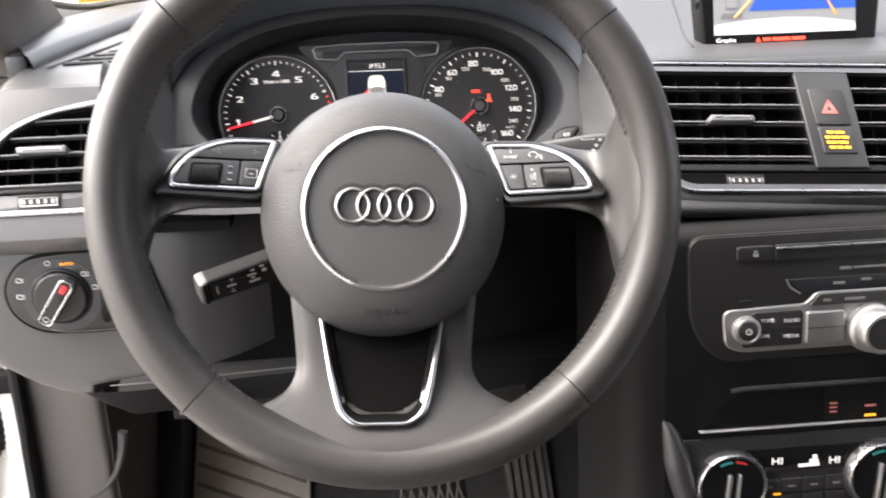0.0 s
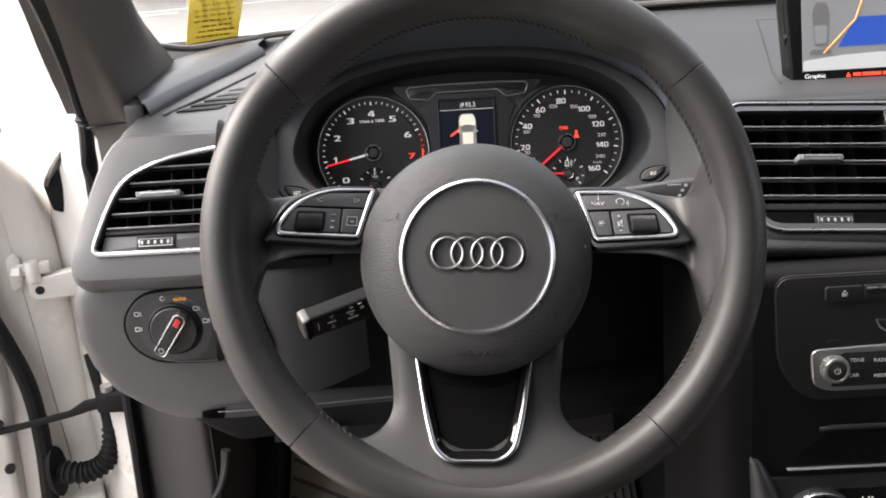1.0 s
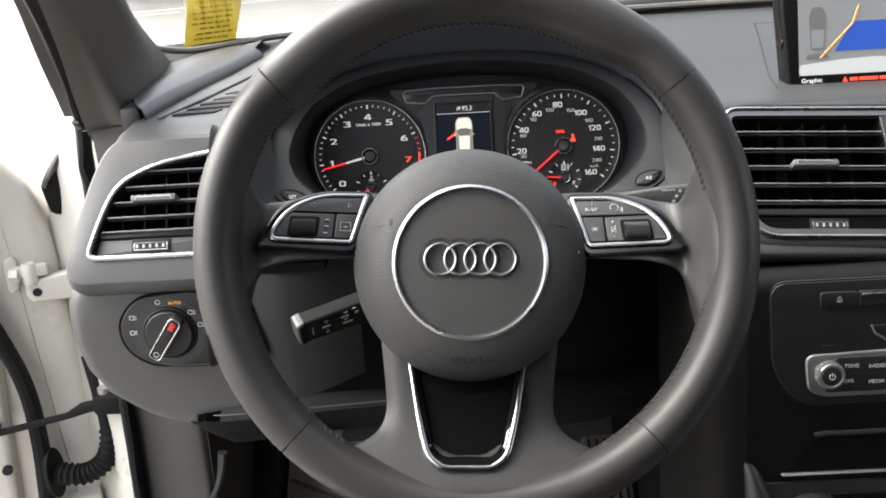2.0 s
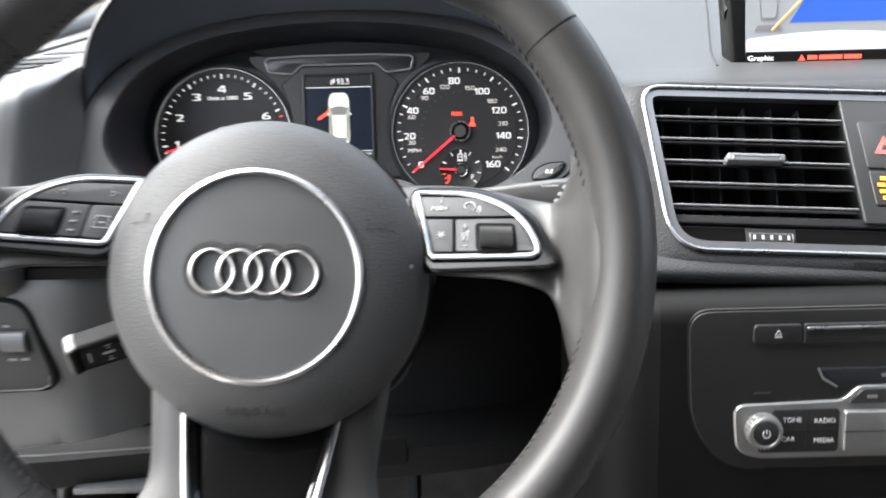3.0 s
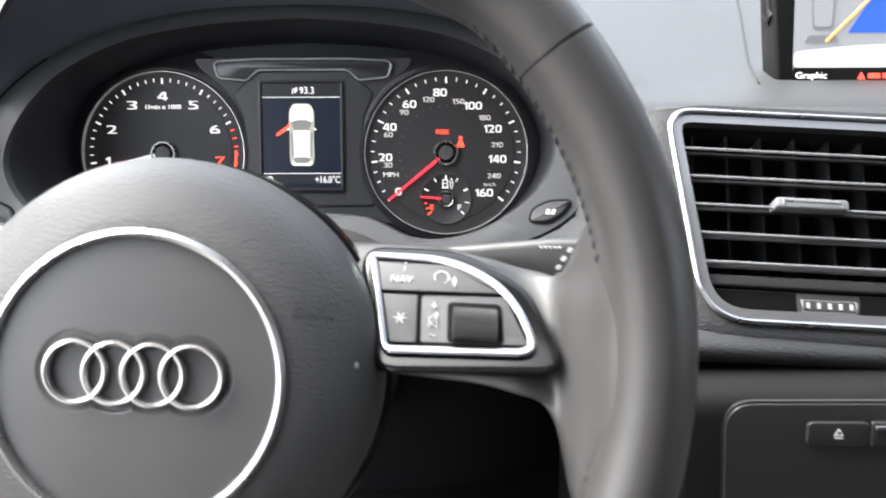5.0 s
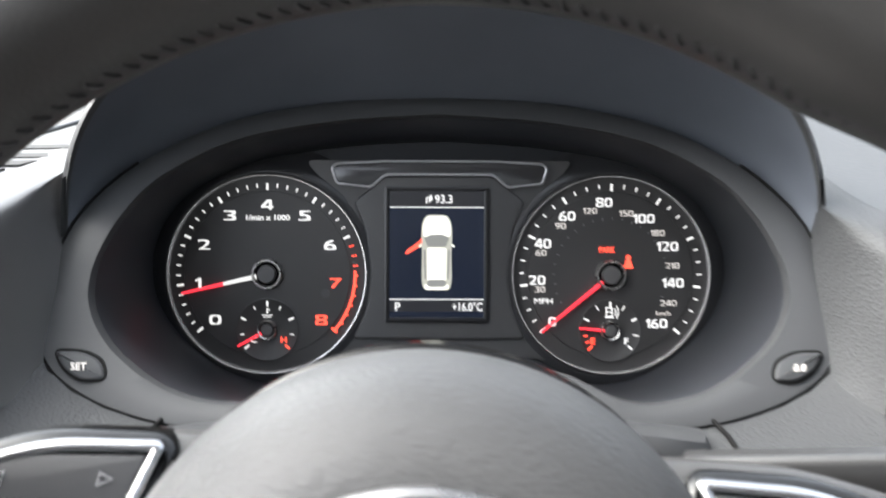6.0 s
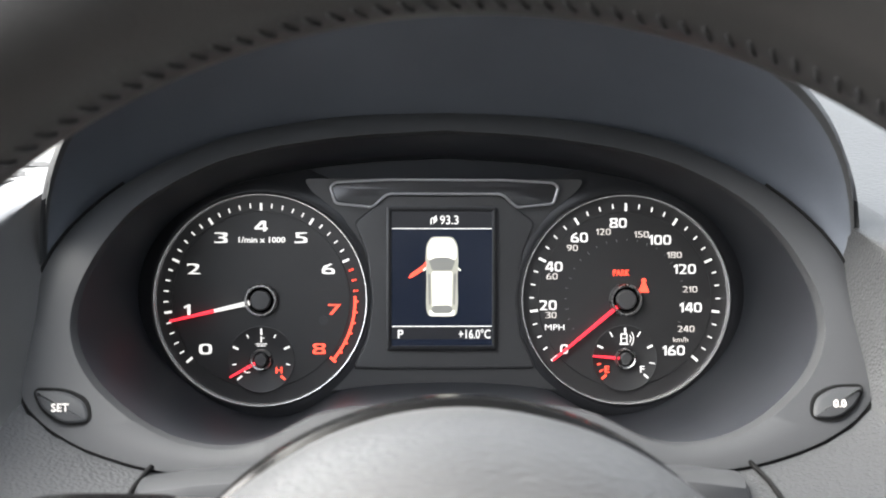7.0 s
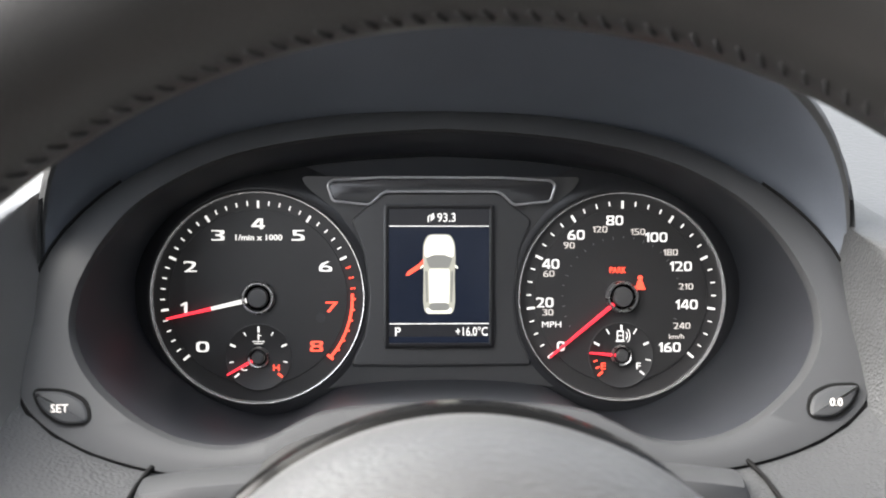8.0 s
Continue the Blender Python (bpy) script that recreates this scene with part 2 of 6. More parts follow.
def loft(rows, closed=True, bm=None, caps=False):
    """A skin over rows of equally many points."""
    bm = bm or bmesh.new()
    vs = [[bm.verts.new(p) for p in row] for row in rows]
    n = len(rows[0])
    for a, b in zip(vs, vs[1:]):
        for i in range(n if closed else n - 1):
            j = (i + 1) % n
            try:
                bm.faces.new((a[i], a[j], b[j], b[i]))
            except ValueError:
                pass
    if caps:
        bm.faces.new(vs[0])
        bm.faces.new(vs[-1])
    return bm


def prism(pts, z0, z1, bevel=0.0, seg=3, bm=None):
    """A plate of that outline from z0 to z1, its upper edge rounded by bevel."""
    rows = [lift(pts, z0)]
    if bevel:
        for i in range(seg + 1):
            t = math.pi / 2 * i / seg
            rows.append(lift(inset(pts, bevel * (1 - math.cos(t))), z1 - bevel * (1 - math.sin(t))))
    else:
        rows.append(lift(pts, z1))
    return loft(rows, True, bm, caps=True)


def border(pts, width, z0, z1, crown=0.0, bm=None):
    """A raised band of that width along the inside of the outline."""
    rows = [lift(pts, z0)]
    for i in range(5):
        t = i / 4
        rows.append(lift(inset(pts, width * t), z1 + crown * math.sin(math.pi * t)))
    rows.append(lift(inset(pts, width), z0))
    return loft(rows, True, bm)


def lathe(profile, n=64, cx=0.0, cy=0.0, bm=None):
    """A turned body round the frame's z, profile rows of radius, height."""
    rows = [[(cx + r * math.cos(2 * math.pi * i / n), cy + r * math.sin(2 * math.pi * i / n), z) for i in range(n)] for r, z in profile]
    bm = loft(rows, True, bm)
    if profile[-1][0] < 1e-4:
        bmesh.ops.remove_doubles(bm, verts=bm.verts, dist=1e-6)
    return bm


def tube(path, rx, ry=None, closed=False, n=10, up=(0, 0, 1), bm=None, caps=True):
    """A bar of elliptic section along a path; ry is its half-size towards up."""
    ry = ry or rx
    up = Vector(up)
    rows = []
    k = len(path)
    for i, p in enumerate(path):
        p = Vector(p)
        a = Vector(path[i - 1] if closed or i else path[0])
        b = Vector(path[(i + 1) % k] if closed or i < k - 1 else path[-1])
        t = (b - a).normalized()
        side = t.cross(up).normalized()
        nrm = side.cross(t).normalized()
        sx = rx(i / (k - 1)) if callable(rx) else rx
        sy = ry(i / (k - 1)) if callable(ry) else ry
        rows.append([tuple(p + side * (sx * math.cos(2 * math.pi * j / n)) + nrm * (sy * math.sin(2 * math.pi * j / n))) for j in range(n)])
    if closed:
        rows.append(rows[0])
        bm = loft(rows, True, bm)
        bmesh.ops.remove_doubles(bm, verts=bm.verts, dist=1e-7)
        return bm
    return loft(rows, True, bm, caps=caps)


def box(x0, y0, z0, x1, y1, z1, bevel=0.0, bm=None):
    b = bmesh.new()
    bmesh.ops.create_cube(b, size=1.0, matrix=Matrix.Translation(((x0 + x1) / 2, (y0 + y1) / 2, (z0 + z1) / 2)) @ Matrix.Diagonal((abs(x1 - x0), abs(y1 - y0), abs(z1 - z0), 1)))
    if bevel:
        bmesh.ops.bevel(b, geom=b.edges[:], offset=bevel, segments=2, affect="EDGES", profile=0.5)
    return b


def spline(pts, n=8):
    """A smooth line through the points."""
    out = []
    k = len(pts)
    for i in range(k - 1):
        p0, p1, p2, p3 = (Vector(pts[max(i - 1, 0)]), Vector(pts[i]), Vector(pts[i + 1]), Vector(pts[min(i + 2, k - 1)]))
        for j in range(n):
            t = j / n
            out.append(tuple(0.5 * (2 * p1 + (p2 - p0) * t + (2 * p0 - 5 * p1 + 4 * p2 - p3) * t * t + (3 * p1 - p0 - 3 * p2 + p3) * t ** 3)))
    out.append(tuple(pts[-1]))
    return out


def words(body, height, parent, material, x, y, z, name="lettering", wide=1.2, thick=0.0002, turn=0.0, label="", bold=0.0):
    """Words in the built-in font as a flat mesh, centred at x, y in the parent's face."""
    cu = bpy.data.curves.new(name, "FONT")
    cu.body = body
    cu.align_x, cu.align_y = "CENTER", "CENTER"
    cu.size = height * 1.37
    cu.extrude = thick
    cu.resolution_u = 3
    cu.offset = bold * height
    tmp = bpy.data.objects.new(name, cu)
    me = bpy.data.meshes.new_from_object(tmp)
    bpy.data.objects.remove(tmp)
    bpy.data.curves.remove(cu)
    wb = bmesh.new()
    wb.from_mesh(me)
    bmesh.ops.remove_doubles(wb, verts=wb.verts, dist=1e-6)
    wb.to_mesh(me)
    wb.free()
    me.materials.clear()
    me.materials.append(material)
    me.transform(Matrix.Diagonal((wide, 1, 1, 1)))
    ob = new(name, me)
    ob.parent = parent
    ob.matrix_basis = Matrix.Translation((x, y, z)) @ Matrix.Rotation(turn, 4, "Z")
    if label:
        tagged(ob, label)
    return ob


def bars(rows, parent, material, z, name="print_bar", thick=0.0002):
    """Plain bars x0, y0, x1, y1 in the parent's face."""
    for x0, y0, x1, y1 in rows:
        part(name, box(x0, y0, z - thick, x1, y1, z + thick), material, parent)


# ---- steering wheel ----
WHEEL = tilted(-0.004, 0.531, 1.0685, 20.9, -3.0)
RIM_X, RIM_Y, RIM_R = 0.003, 0.001, 0.1625


def swell(a):
    """How much further the rim's padding reaches inwards along the top."""
    d = math.degrees(a) % 360
    f = min(max((d - 46) / 16, 0.0), 1.0) * min(max((152 - d) / 18, 0.0), 1.0)
    return 0.0082 * f * f * (3 - 2 * f)


def rim_r(a):
    """The rim's radius at an angle."""
    return RIM_R - 0.55 * swell(a)


def steering_wheel():
    w = thing("steering_wheel", WHEEL, "black leather three-spoke steering wheel with chrome trim and ring emblem", "steering wheel")
    # rim in four sewn leather lengths
    seams = [radians(a) for a in (38.5, 141.5, 227.0, 313.0, 398.5)]
    for a0, a1 in zip(seams, seams[1:]):
        n = 56
        path = [(RIM_X + rim_r(a) * math.cos(a), RIM_Y + rim_r(a) * math.sin(a), 0.002) for a in (a0 + (a1 - a0) * i / n for i in range(n + 1))]
        path = [path[0]] + [tuple(Vector(path[0]).lerp(Vector(path[1]), 0.12))] + path[1:-1] + [tuple(Vector(path[-1]).lerp(Vector(path[-2]), 0.12))] + [path[-1]]
        k = len(path) - 1

        def thick(t, base):
            e = min(t, 1 - t) * k
            return base * (0.955 + 0.045 * min(e, 1.0))
        part("rim_leather", tube(path, lambda t: thick(t, 0.0149 + 0.45 * swell(a0 + (a1 - a0) * t)), lambda t: thick(t, 0.0195), n=32), LEATHER, w)
    # seam along the inner side of the rim: a sunk joint crossed by slanting stitches
    stitch = None
    count = 206
    for i in range(count):
        a = 2 * math.pi * i / count
        if abs(math.sin(a)) < 0.23 and math.sin(a) > -0.12 or (math.sin(a) < 0 and abs(math.cos(a)) < 0.56):
            continue
        phi = radians(7)
        rr = rim_r(a) - (0.0150 + 0.45 * swell(a)) * math.cos(phi)
        c = Vector((RIM_X + rr * math.cos(a), RIM_Y + rr * math.sin(a), 0.002 + 0.0195 * math.sin(phi)))
        m = Matrix.Translation(c) @ Matrix.Rotation(a, 4, "Z") @ Matrix.Rotation(radians(8), 4, "Y")
        if stitch is None:
            bm = tube([(0.0012, -0.0013, -0.0022), (0.0001, -0.0011, -0.0017), (-0.0003, 0.0, 0.0), (0.0001, 0.0011, 0.0017), (0.0012, 0.0013, 0.0022)], 0.00052, 0.00042, n=8, up=(1, 0, 0))
            stitch = part("stitch", bm, THREAD, w)
            stitch.matrix_basis = m
        else:
            again(stitch, m)
    # side spokes
    for s in (-1, 1):
        rows = []
        for x, lo, hi, zf in ((0.056, -0.0065, 0.0380, -0.0395), (0.075, -0.0070, 0.0385, -0.0350), (0.095, -0.0078, 0.0380, -0.0300), (0.112, -0.0085, 0.0350, -0.0262), (0.124, -0.0110, 0.0320, -0.0262), (0.1325, -0.0140, 0.0305, -0.0242), (0.1370, -0.0200, 0.0295, -0.0195), (0.1402, -0.0300, 0.0330, -0.0120), (0.1435, -0.0430, 0.0420, -0.0030), (0.1475, -0.0540, 0.0530, 0.0055), (0.152, -0.0620, 0.0630, 0.0118), (0.157, -0.0700, 0.0720, 0.0150), (0.1625, -0.0760, 0.0780, 0.0155)):
            my, hy, zb = 0.5 * (lo + hi), 0.5 * (hi - lo), min(zf - 0.012, -0.046 + 0.32 * max(x - 0.09, 0))
            mz, hz = 0.5 * (zf + zb), 0.5 * (zf - zb)
            sec = []
            for j in range(28):
                t = 2 * math.pi * j / 28
                c, q = math.cos(t), math.sin(t)
                yy = my + hy * math.copysign(abs(c) ** 0.5, c)
                lean = min(max((0.146 - x) / 0.018, 0), 1)
                sec.append((s * x, yy, mz + hz * math.copysign(abs(q) ** 0.5, q) - 0.77 * (yy - 0.017) * lean))
            rows.append(sec)
        part("spoke", loft(list(map(list, zip(*[spline([r[j] for r in rows], 4) for j in range(28)]))), True, None, caps=True), LEATHER, w)
        # chrome-edged switch panel, leaning back at its top and out towards the rim
        lean, flare = -0.77, 0.24
        sink = -0.0008 if s > 0 else 0.0014

        def tip(bm):
            for v in bm.verts:
                v.co.z += lean * (v.co.y - 0.008) + flare * (abs(v.co.x) - 0.09)
                v.co.y += sink
            return bm

        def side(pts):
            q = [(s * x, y) for x, y in mm(pts)]
            return q if s < 0 else q[::-1]
        rads = [0.0100, 0.004, 0.003, 0.022, 0.022]
        oc = rounded(side([(132.5, 3.2), (76.2, 0.8), (68, 36.0), (100, 35.8), (121.5, 25.4)]), rads if s < 0 else rads[::-1], 7)
        gl = rounded(side([(140.5, -2.0), (73, -6.5), (64, 37.6), (101, 37.8), (126.5, 27.5)]), 0.010, 6)
        part("switch_backing", tip(prism(gl, -0.033, -0.0212, 0.003, 5)), SPOKEGLOSS, w, "gloss black switch surround")
        part("switch_trim", tip(border(oc, 0.0027, -0.0225, -0.0192, 0.0009)), TRIMCHROME, w, "satin chrome switch trim")
        part("switch_panel", tip(prism(inset(oc, 0.0025), -0.0235, -0.0206, 0.0004)), SEAMDARK, w)

        def key(name, poly, z=-0.0192, material=KEYCAP, bev=0.0006, r=0.0012):
            return part(name, tip(prism(rounded(side(poly), r, 4), -0.0215, z, bev)), material, w)
        key("upper_key", [(118.6, 23.0), (74.2, 21.8), (72.0, 32.4), (99.5, 32.2), (110.5, 28.2)])
        key("square_key", [(88.6, 4.8), (78.8, 4.4), (74.9, 20.8), (88.2, 20.9)])
        key("roller_plate", [(127.2, 6.4), (89.8, 4.9), (89.4, 20.9), (119.5, 21.9)], -0.0196, KEYCAP, 0.0006, 0.0016)
        part("roller_well", tip(prism(rounded(side([(118.6, 6.0), (99.2, 5.6), (98.8, 19.2), (117.8, 19.4)]), 0.0022, 4), -0.0205, -0.0193)), SEAMDARK, w)
        rows = []
        for i in range(46):
            t = math.pi * (0.06 + 0.88 * i / 45)
            rows.append([(s * (0.1008 + 0.0156 * j / 51), 0.0124 - (0.0052 + e) * math.cos(t), -0.0213 + (0.0052 + e) * math.sin(t)) for j in range(52) for e in ((0.00085 if i % 3 and j % 3 else 0.0) - (0.0016 if j in (0, 51) else 0.0),)])
        part("roller", tip(loft(rows, False)), PLASTIC, w, "knurled black thumb roller", angle=25)

        def zz(x, y):
            return -0.0189 + lean * (y - 0.008) + flare * (abs(x) - 0.09)

        def print_on(ob, x, y):
            ob.matrix_basis = Matrix.Translation((x, y + sink, zz(x, y))) @ Matrix.Rotation(-s * math.atan(flare), 4, "Y") @ Matrix.Rotation(math.atan(lean), 4, "X")

        def mark(name, pts, width=0.00022, closed=False):
            return part(name, tube([(x, y + sink, zz(x, y)) for x, y in mm(pts)], width, closed=closed, n=5), PRINT, w)
        if s > 0:
            print_on(words("NAV", 0.0031, w, PRINT, 0, 0, 0, wide=1.0, bold=-0.012), 0.0815, 0.0262)
            mark("nav_mark", [(82.2, 29.2), (82.4, 31.0)])
            mark("nav_mark", [(82.5, 32.0), (82.6, 32.5)], 0.0003)
            for a in (0, 60, 120):
                stroke = part("star_stroke", box(-0.0024, -0.00022, -0.0001, 0.0024, 0.00022, 0.0002), PRINT, w)
                print_on(stroke, 0.0822, 0.0128)
                stroke.matrix_basis = stroke.matrix_basis @ Matrix.Rotation(radians(a), 4, "Z")
            mark("voice_mark", [(96.2 + 2.6 * math.cos(radians(a)), 27.6 + 2.2 * math.sin(radians(a))) for a in range(-70, 211, 20)])
            for r in (1.0, 2.0):
                mark("voice_mark", [(99.4 + r * math.cos(radians(a)), 26.2 + 1.3 * r * math.sin(radians(a))) for a in (-45, -15, 15, 45)])
            mark("plus_mark", [(93.0, 17.6), (95.0, 17.6)])
            mark("plus_mark", [(94.0, 16.6), (94.0, 18.6)])
            mark("minus_mark", [(93.0, 7.8), (95.0, 7.8)])
            mark("mute_mark", [(92.8, 11.6), (93.6, 11.6), (95.2, 10.2), (95.2, 15.4), (93.6, 13.8), (92.8, 13.8)], closed=True)
            mark("mute_mark", [(92.6, 10.4), (95.6, 15.0)])
        else:
            for x0, d in ((-104, -1), (-80, 1)):
                mark("arrow_mark", [(x0 + d * 1.8, 27.2), (x0 - d * 1.4, 28.5), (x0 - d * 1.4, 25.9)], closed=True)
            for q in (8.2, 12.6, 17.0):
                mark("strip_mark", [(-95.4, q), (-93.0, q)], 0.0005)
            mark("menu_mark", [(-85.2, 9.8), (-78.4, 9.6), (-78.8, 15.4), (-85.0, 15.6)], closed=True)
            mark("menu_mark", [(-83, 12.4), (-80.6, 12.3)], 0.0003)
    # lower spoke with its U-shaped trim
    rows = []
    for y, hx, zf in ((-0.030, 0.061, -0.040), (-0.060, 0.0595, -0.031), (-0.080, 0.0570, -0.0245), (-0.100, 0.0548, -0.0180), (-0.110, 0.0552, -0.0135), (-0.118, 0.0590, -0.0088), (-0.1235, 0.0660, -0.0050), (-0.1285, 0.0770, -0.0012), (-0.135, 0.0890, 0.0042), (-0.142, 0.0940, 0.0098), (-0.149, 0.0880, 0.0150), (-0.155, 0.0760, 0.0178), (-0.1605, 0.0560, 0.0180)):
        sec = []
        for j in range(80):
            v = 1 - 4 * abs(j / 80 - 0.5)
            q = (1 - abs(v) ** 6) ** 0.5 * (1 if j < 40 else -1)
            sec.append((hx * v, y, zf - 0.008 + 0.008 * q))
        rows.append(sec)
    rows = list(map(list, zip(*[spline([r[j] for r in rows], 5) for j in range(80)])))
    for row in rows:
        for j, (x, y, z) in enumerate(row):
            half = 0.0350 - 0.195 * max(-0.066 - y, 0) - 1.3 * max(-0.1220 - y, 0)
            if 0 < j < 40:
                f = min(max((half + 0.0015 - abs(x + 0.0017)) / 0.004, 0), 1) * min(max((y + 0.1325) / 0.004, 0), 1)
                row[j] = (x, y, z - 0.016 * f)
    part("lower_spoke", loft(rows, True, None, caps=True), LEATHER, w)
    u = rounded(mm([(-42.6, -66), (-33.6, -112), (-28.0, -131.0), (-18, -138.2), (15, -138.2), (24.6, -131.0), (30.2, -112), (39.2, -66)]), [0.001, 0.02, 0.012, 0.010, 0.010, 0.012, 0.02, 0.001], 7)

    def uz(b):
        for v in b.verts:
            v.co.z += 0.0105 - 0.575 * (v.co.y + 0.135)
        return b
    part("lower_trim", uz(border(u, 0.0030, -0.012, -0.0022, 0.0008)), TRIMCHROME, w, "satin chrome U-shaped trim")
    part("lower_inset", uz(loft([lift(inset(u, 0.0028), -0.0030), lift(inset(u, 0.0034), -0.0042), lift(inset(u, 0.0060), -0.0065), lift(inset(u, 0.0064), -0.0120)])), GLOSS, w, "gloss black inset")
    part("inset_floor", uz(prism(inset(u, 0.0060), -0.0200, -0.0105, 0.001)), STRIP, w, "gloss black inset floor")
    # airbag cover
    cy = -0.0130
    back = 0.0005
    prof = [(0.0768, -0.050), (0.0768, -0.030), (0.0758, -0.021), (0.0728, -0.012), (0.067, -0.0035), (0.060, 0.003), (0.0530, 0.0066), (0.0488, 0.0080), (0.0462, 0.0083)]

    def hub_z(x, y):
        """Height of the cover's face above the wheel's plane."""
        z = 0.0
        for _ in range(4):
            r = math.hypot(x, y - cy - 0.0032 * (z + 0.05) / 0.058)
            for (r0, z0), (r1, z1) in zip(prof[1:], prof[2:]):
                if r1 <= r <= r0:
                    z = z0 + (z1 - z0) * (r0 - r) / (r0 - r1)
        return z
    hub = part("airbag_cover", lathe([(r, z + back) for r, z in prof], 96, 0.0, cy), HUB, w, "grained black airbag cover")
    for v in hub.data.vertices:
        f = (v.co.z - back + 0.05) / 0.058
        v.co.y += 0.0032 * f
    ry = cy + 0.0032
    trim = [part("cover_ring", lathe([(0.0489, 0.0070), (0.0485, 0.0092), (0.0470, 0.0101), (0.0457, 0.0096), (0.0450, 0.0070)], 96, 0.0, ry), CHROME, w, "satin chrome ring")]
    # centre disc with the emblem's recess pressed into it
    ring_x = [-0.0186 + 0.0124 * i for i in range(4)]
    ey = 0.0020
    rows = []
    for i in range(81):
        r = 0.0453 * (1 - i / 80) + 1e-5
        row = []
        for j in range(216):
            x, y = r * math.cos(2 * math.pi * j / 216), r * math.sin(2 * math.pi * j / 216)
            e = min(math.hypot(x - q, y - ey) for q in ring_x) - 0.0124
            f = min(max(0.5 - e / 0.0008, 0), 1)
            row.append((x, ry + y, 0.0078 + 0.0017 * (1 - (r / 0.0453) ** 2) - 0.0013 * f * f * (3 - 2 * f)))
        rows.append(row)
    trim.append(part("cover_disc", loft(rows), DISC, w, "smooth dark grey centre disc", angle=180))
    for q in ring_x:
        trim.append(part("emblem_ring", lathe([(0.0106, 0.0070), (0.0106, 0.0098), (0.0103, 0.0106), (0.0097, 0.0109), (0.0090, 0.0106), (0.0086, 0.0098), (0.0085, 0.0070)], 56, q, ry + ey), EMBLEM, w, "satin chrome emblem ring"))
    t = words("AIRBAG", 0.0046, w, HUB, 0.0, -0.0715, 0.0, name="embossed_lettering", wide=1.35, thick=0.0003)
    for v in t.data.vertices:
        v.co.z = hub_z(v.co.x, v.co.y - 0.0715) + (0.0007 if v.co.z > 0 else -0.0006)
    trim.append(t)
    # horn marks and a pale scuff on the cover
    for s in (-1, 1):
        x, y = s * 0.0550, 0.0150
        for pts in (((-6, 2.6), (-6, -2.0), (0, -1.2), (5.5, -2.4), (6.5, -3.2)), ((-6, 2.6), (-4.6, 2.2), (-4.6, -1.8)), ((-4.6, 0.8), (2, 0.4), (4.0, 1.8), (7.5, 2.8)), ((0, -1.2), (1.2, -3.2), (2.4, -1.5))):
            trim.append(part("horn_mark", tube([(x + s * 0.001 * a, y + 0.001 * b, hub_z(x + s * 0.001 * a, y + 0.001 * b)) for a, b in pts], 0.0003, n=5), HUB, w))
    trim.append(part("scuff", lathe([(0.0011, -0.0006), (0.0009, 0.0004), (0.0, 0.0005)], 9, 0.0690, -0.0035), SATIN, w))
    trim[-1].location.z = hub_z(0.0690, -0.0035)
    for o in trim:
        o.location.z += back
    # collar behind the cover
    part("cover_collar", lathe([(0.0755, -0.078), (0.0788, -0.064), (0.0794, -0.054), (0.0786, -0.049), (0.0745, -0.046)], 96, 0.0, cy), SPOKEGLOSS, w)
    part("hub_core", lathe([(0.0001, -0.095), (0.050, -0.095), (0.060, -0.060), (0.072, -0.045), (0.0001, -0.045)], 48, 0.0, cy), PLASTIC, w)
    return w


steering_wheel()


# ---- instrument cluster ----
CLUSTER = tilted(0.001, 0.853, 1.05, 15.0)
LEAN_H, LEAN_V = 0.094, -0.725


def bezel_z(y):
    return LEAN_H + LEAN_V * y


def ring_of(half, n=6):
    """A closed outline from its right half, given in millimetres from the top middle to the bottom middle."""
    s = spline([(0.001 * x, 0.001 * y, 0.0) for x, y in half], n)
    right = [(x, y) for x, y, z in s]
    left = [(-x, y) for x, y in right[1:-1]]
    return right[::-1] + left


BEZEL_OUT = ring_of([(0, 91.5), (54, 88.6), (104, 78), (139, 60), (158, 43), (169, 25), (172, 5), (171.5, -12), (168.5, -25), (159, -36), (140, -45.8), (114, -52.8), (88, -55.5), (70, -53.5), (56, -49.5), (44, -46.0), (22, -44.0), (0, -43.5)])
BEZEL_IN = ring_of([(0, 83), (53, 79), (100, 69), (132, 51.5), (147, 34), (154.5, 15), (155.5, 0), (151.5, -12), (143, -23), (131, -32.5), (117, -40.5), (102, -45.6), (86, -47.4), (73, -45.2), (62, -40.2), (50, -35.8), (26, -33.6), (0, -33.0)])
NEEDLE = mat("lit_needle_red", (0.6, 0.02, 0.03), 0.4, vary=0.0, emit=(1, 0.035, 0.055), power=0.62)


def tick(parent, cx, cy, ang, r0, r1, wide, material, z=0.0012):
    a = radians(ang)
    d, n = Vector((math.cos(a), math.sin(a))), Vector((-math.sin(a), math.cos(a)))
    c = Vector((cx, cy))
    q = [c + d * r0 - n * wide / 2, c + d * r1 - n * wide / 2, c + d * r1 + n * wide / 2, c + d * r0 + n * wide / 2]
    return part("tick", prism([(p.x, p.y) for p in q], z - 0.0004, z), material, parent)


def arc_band(cx, cy, r0, r1, a0, a1, z0, z1, n=40):
    rows = []
    for i in range(n + 1):
        a = radians(a0 + (a1 - a0) * i / n)
        c, s = math.cos(a), math.sin(a)
        rows.append([(cx + r0 * c, cy + r0 * s, z0), (cx + r0 * c, cy + r0 * s, z1), (cx + r1 * c, cy + r1 * s, z1), (cx + r1 * c, cy + r1 * s, z0)])
    return loft(rows, True, None, caps=True)


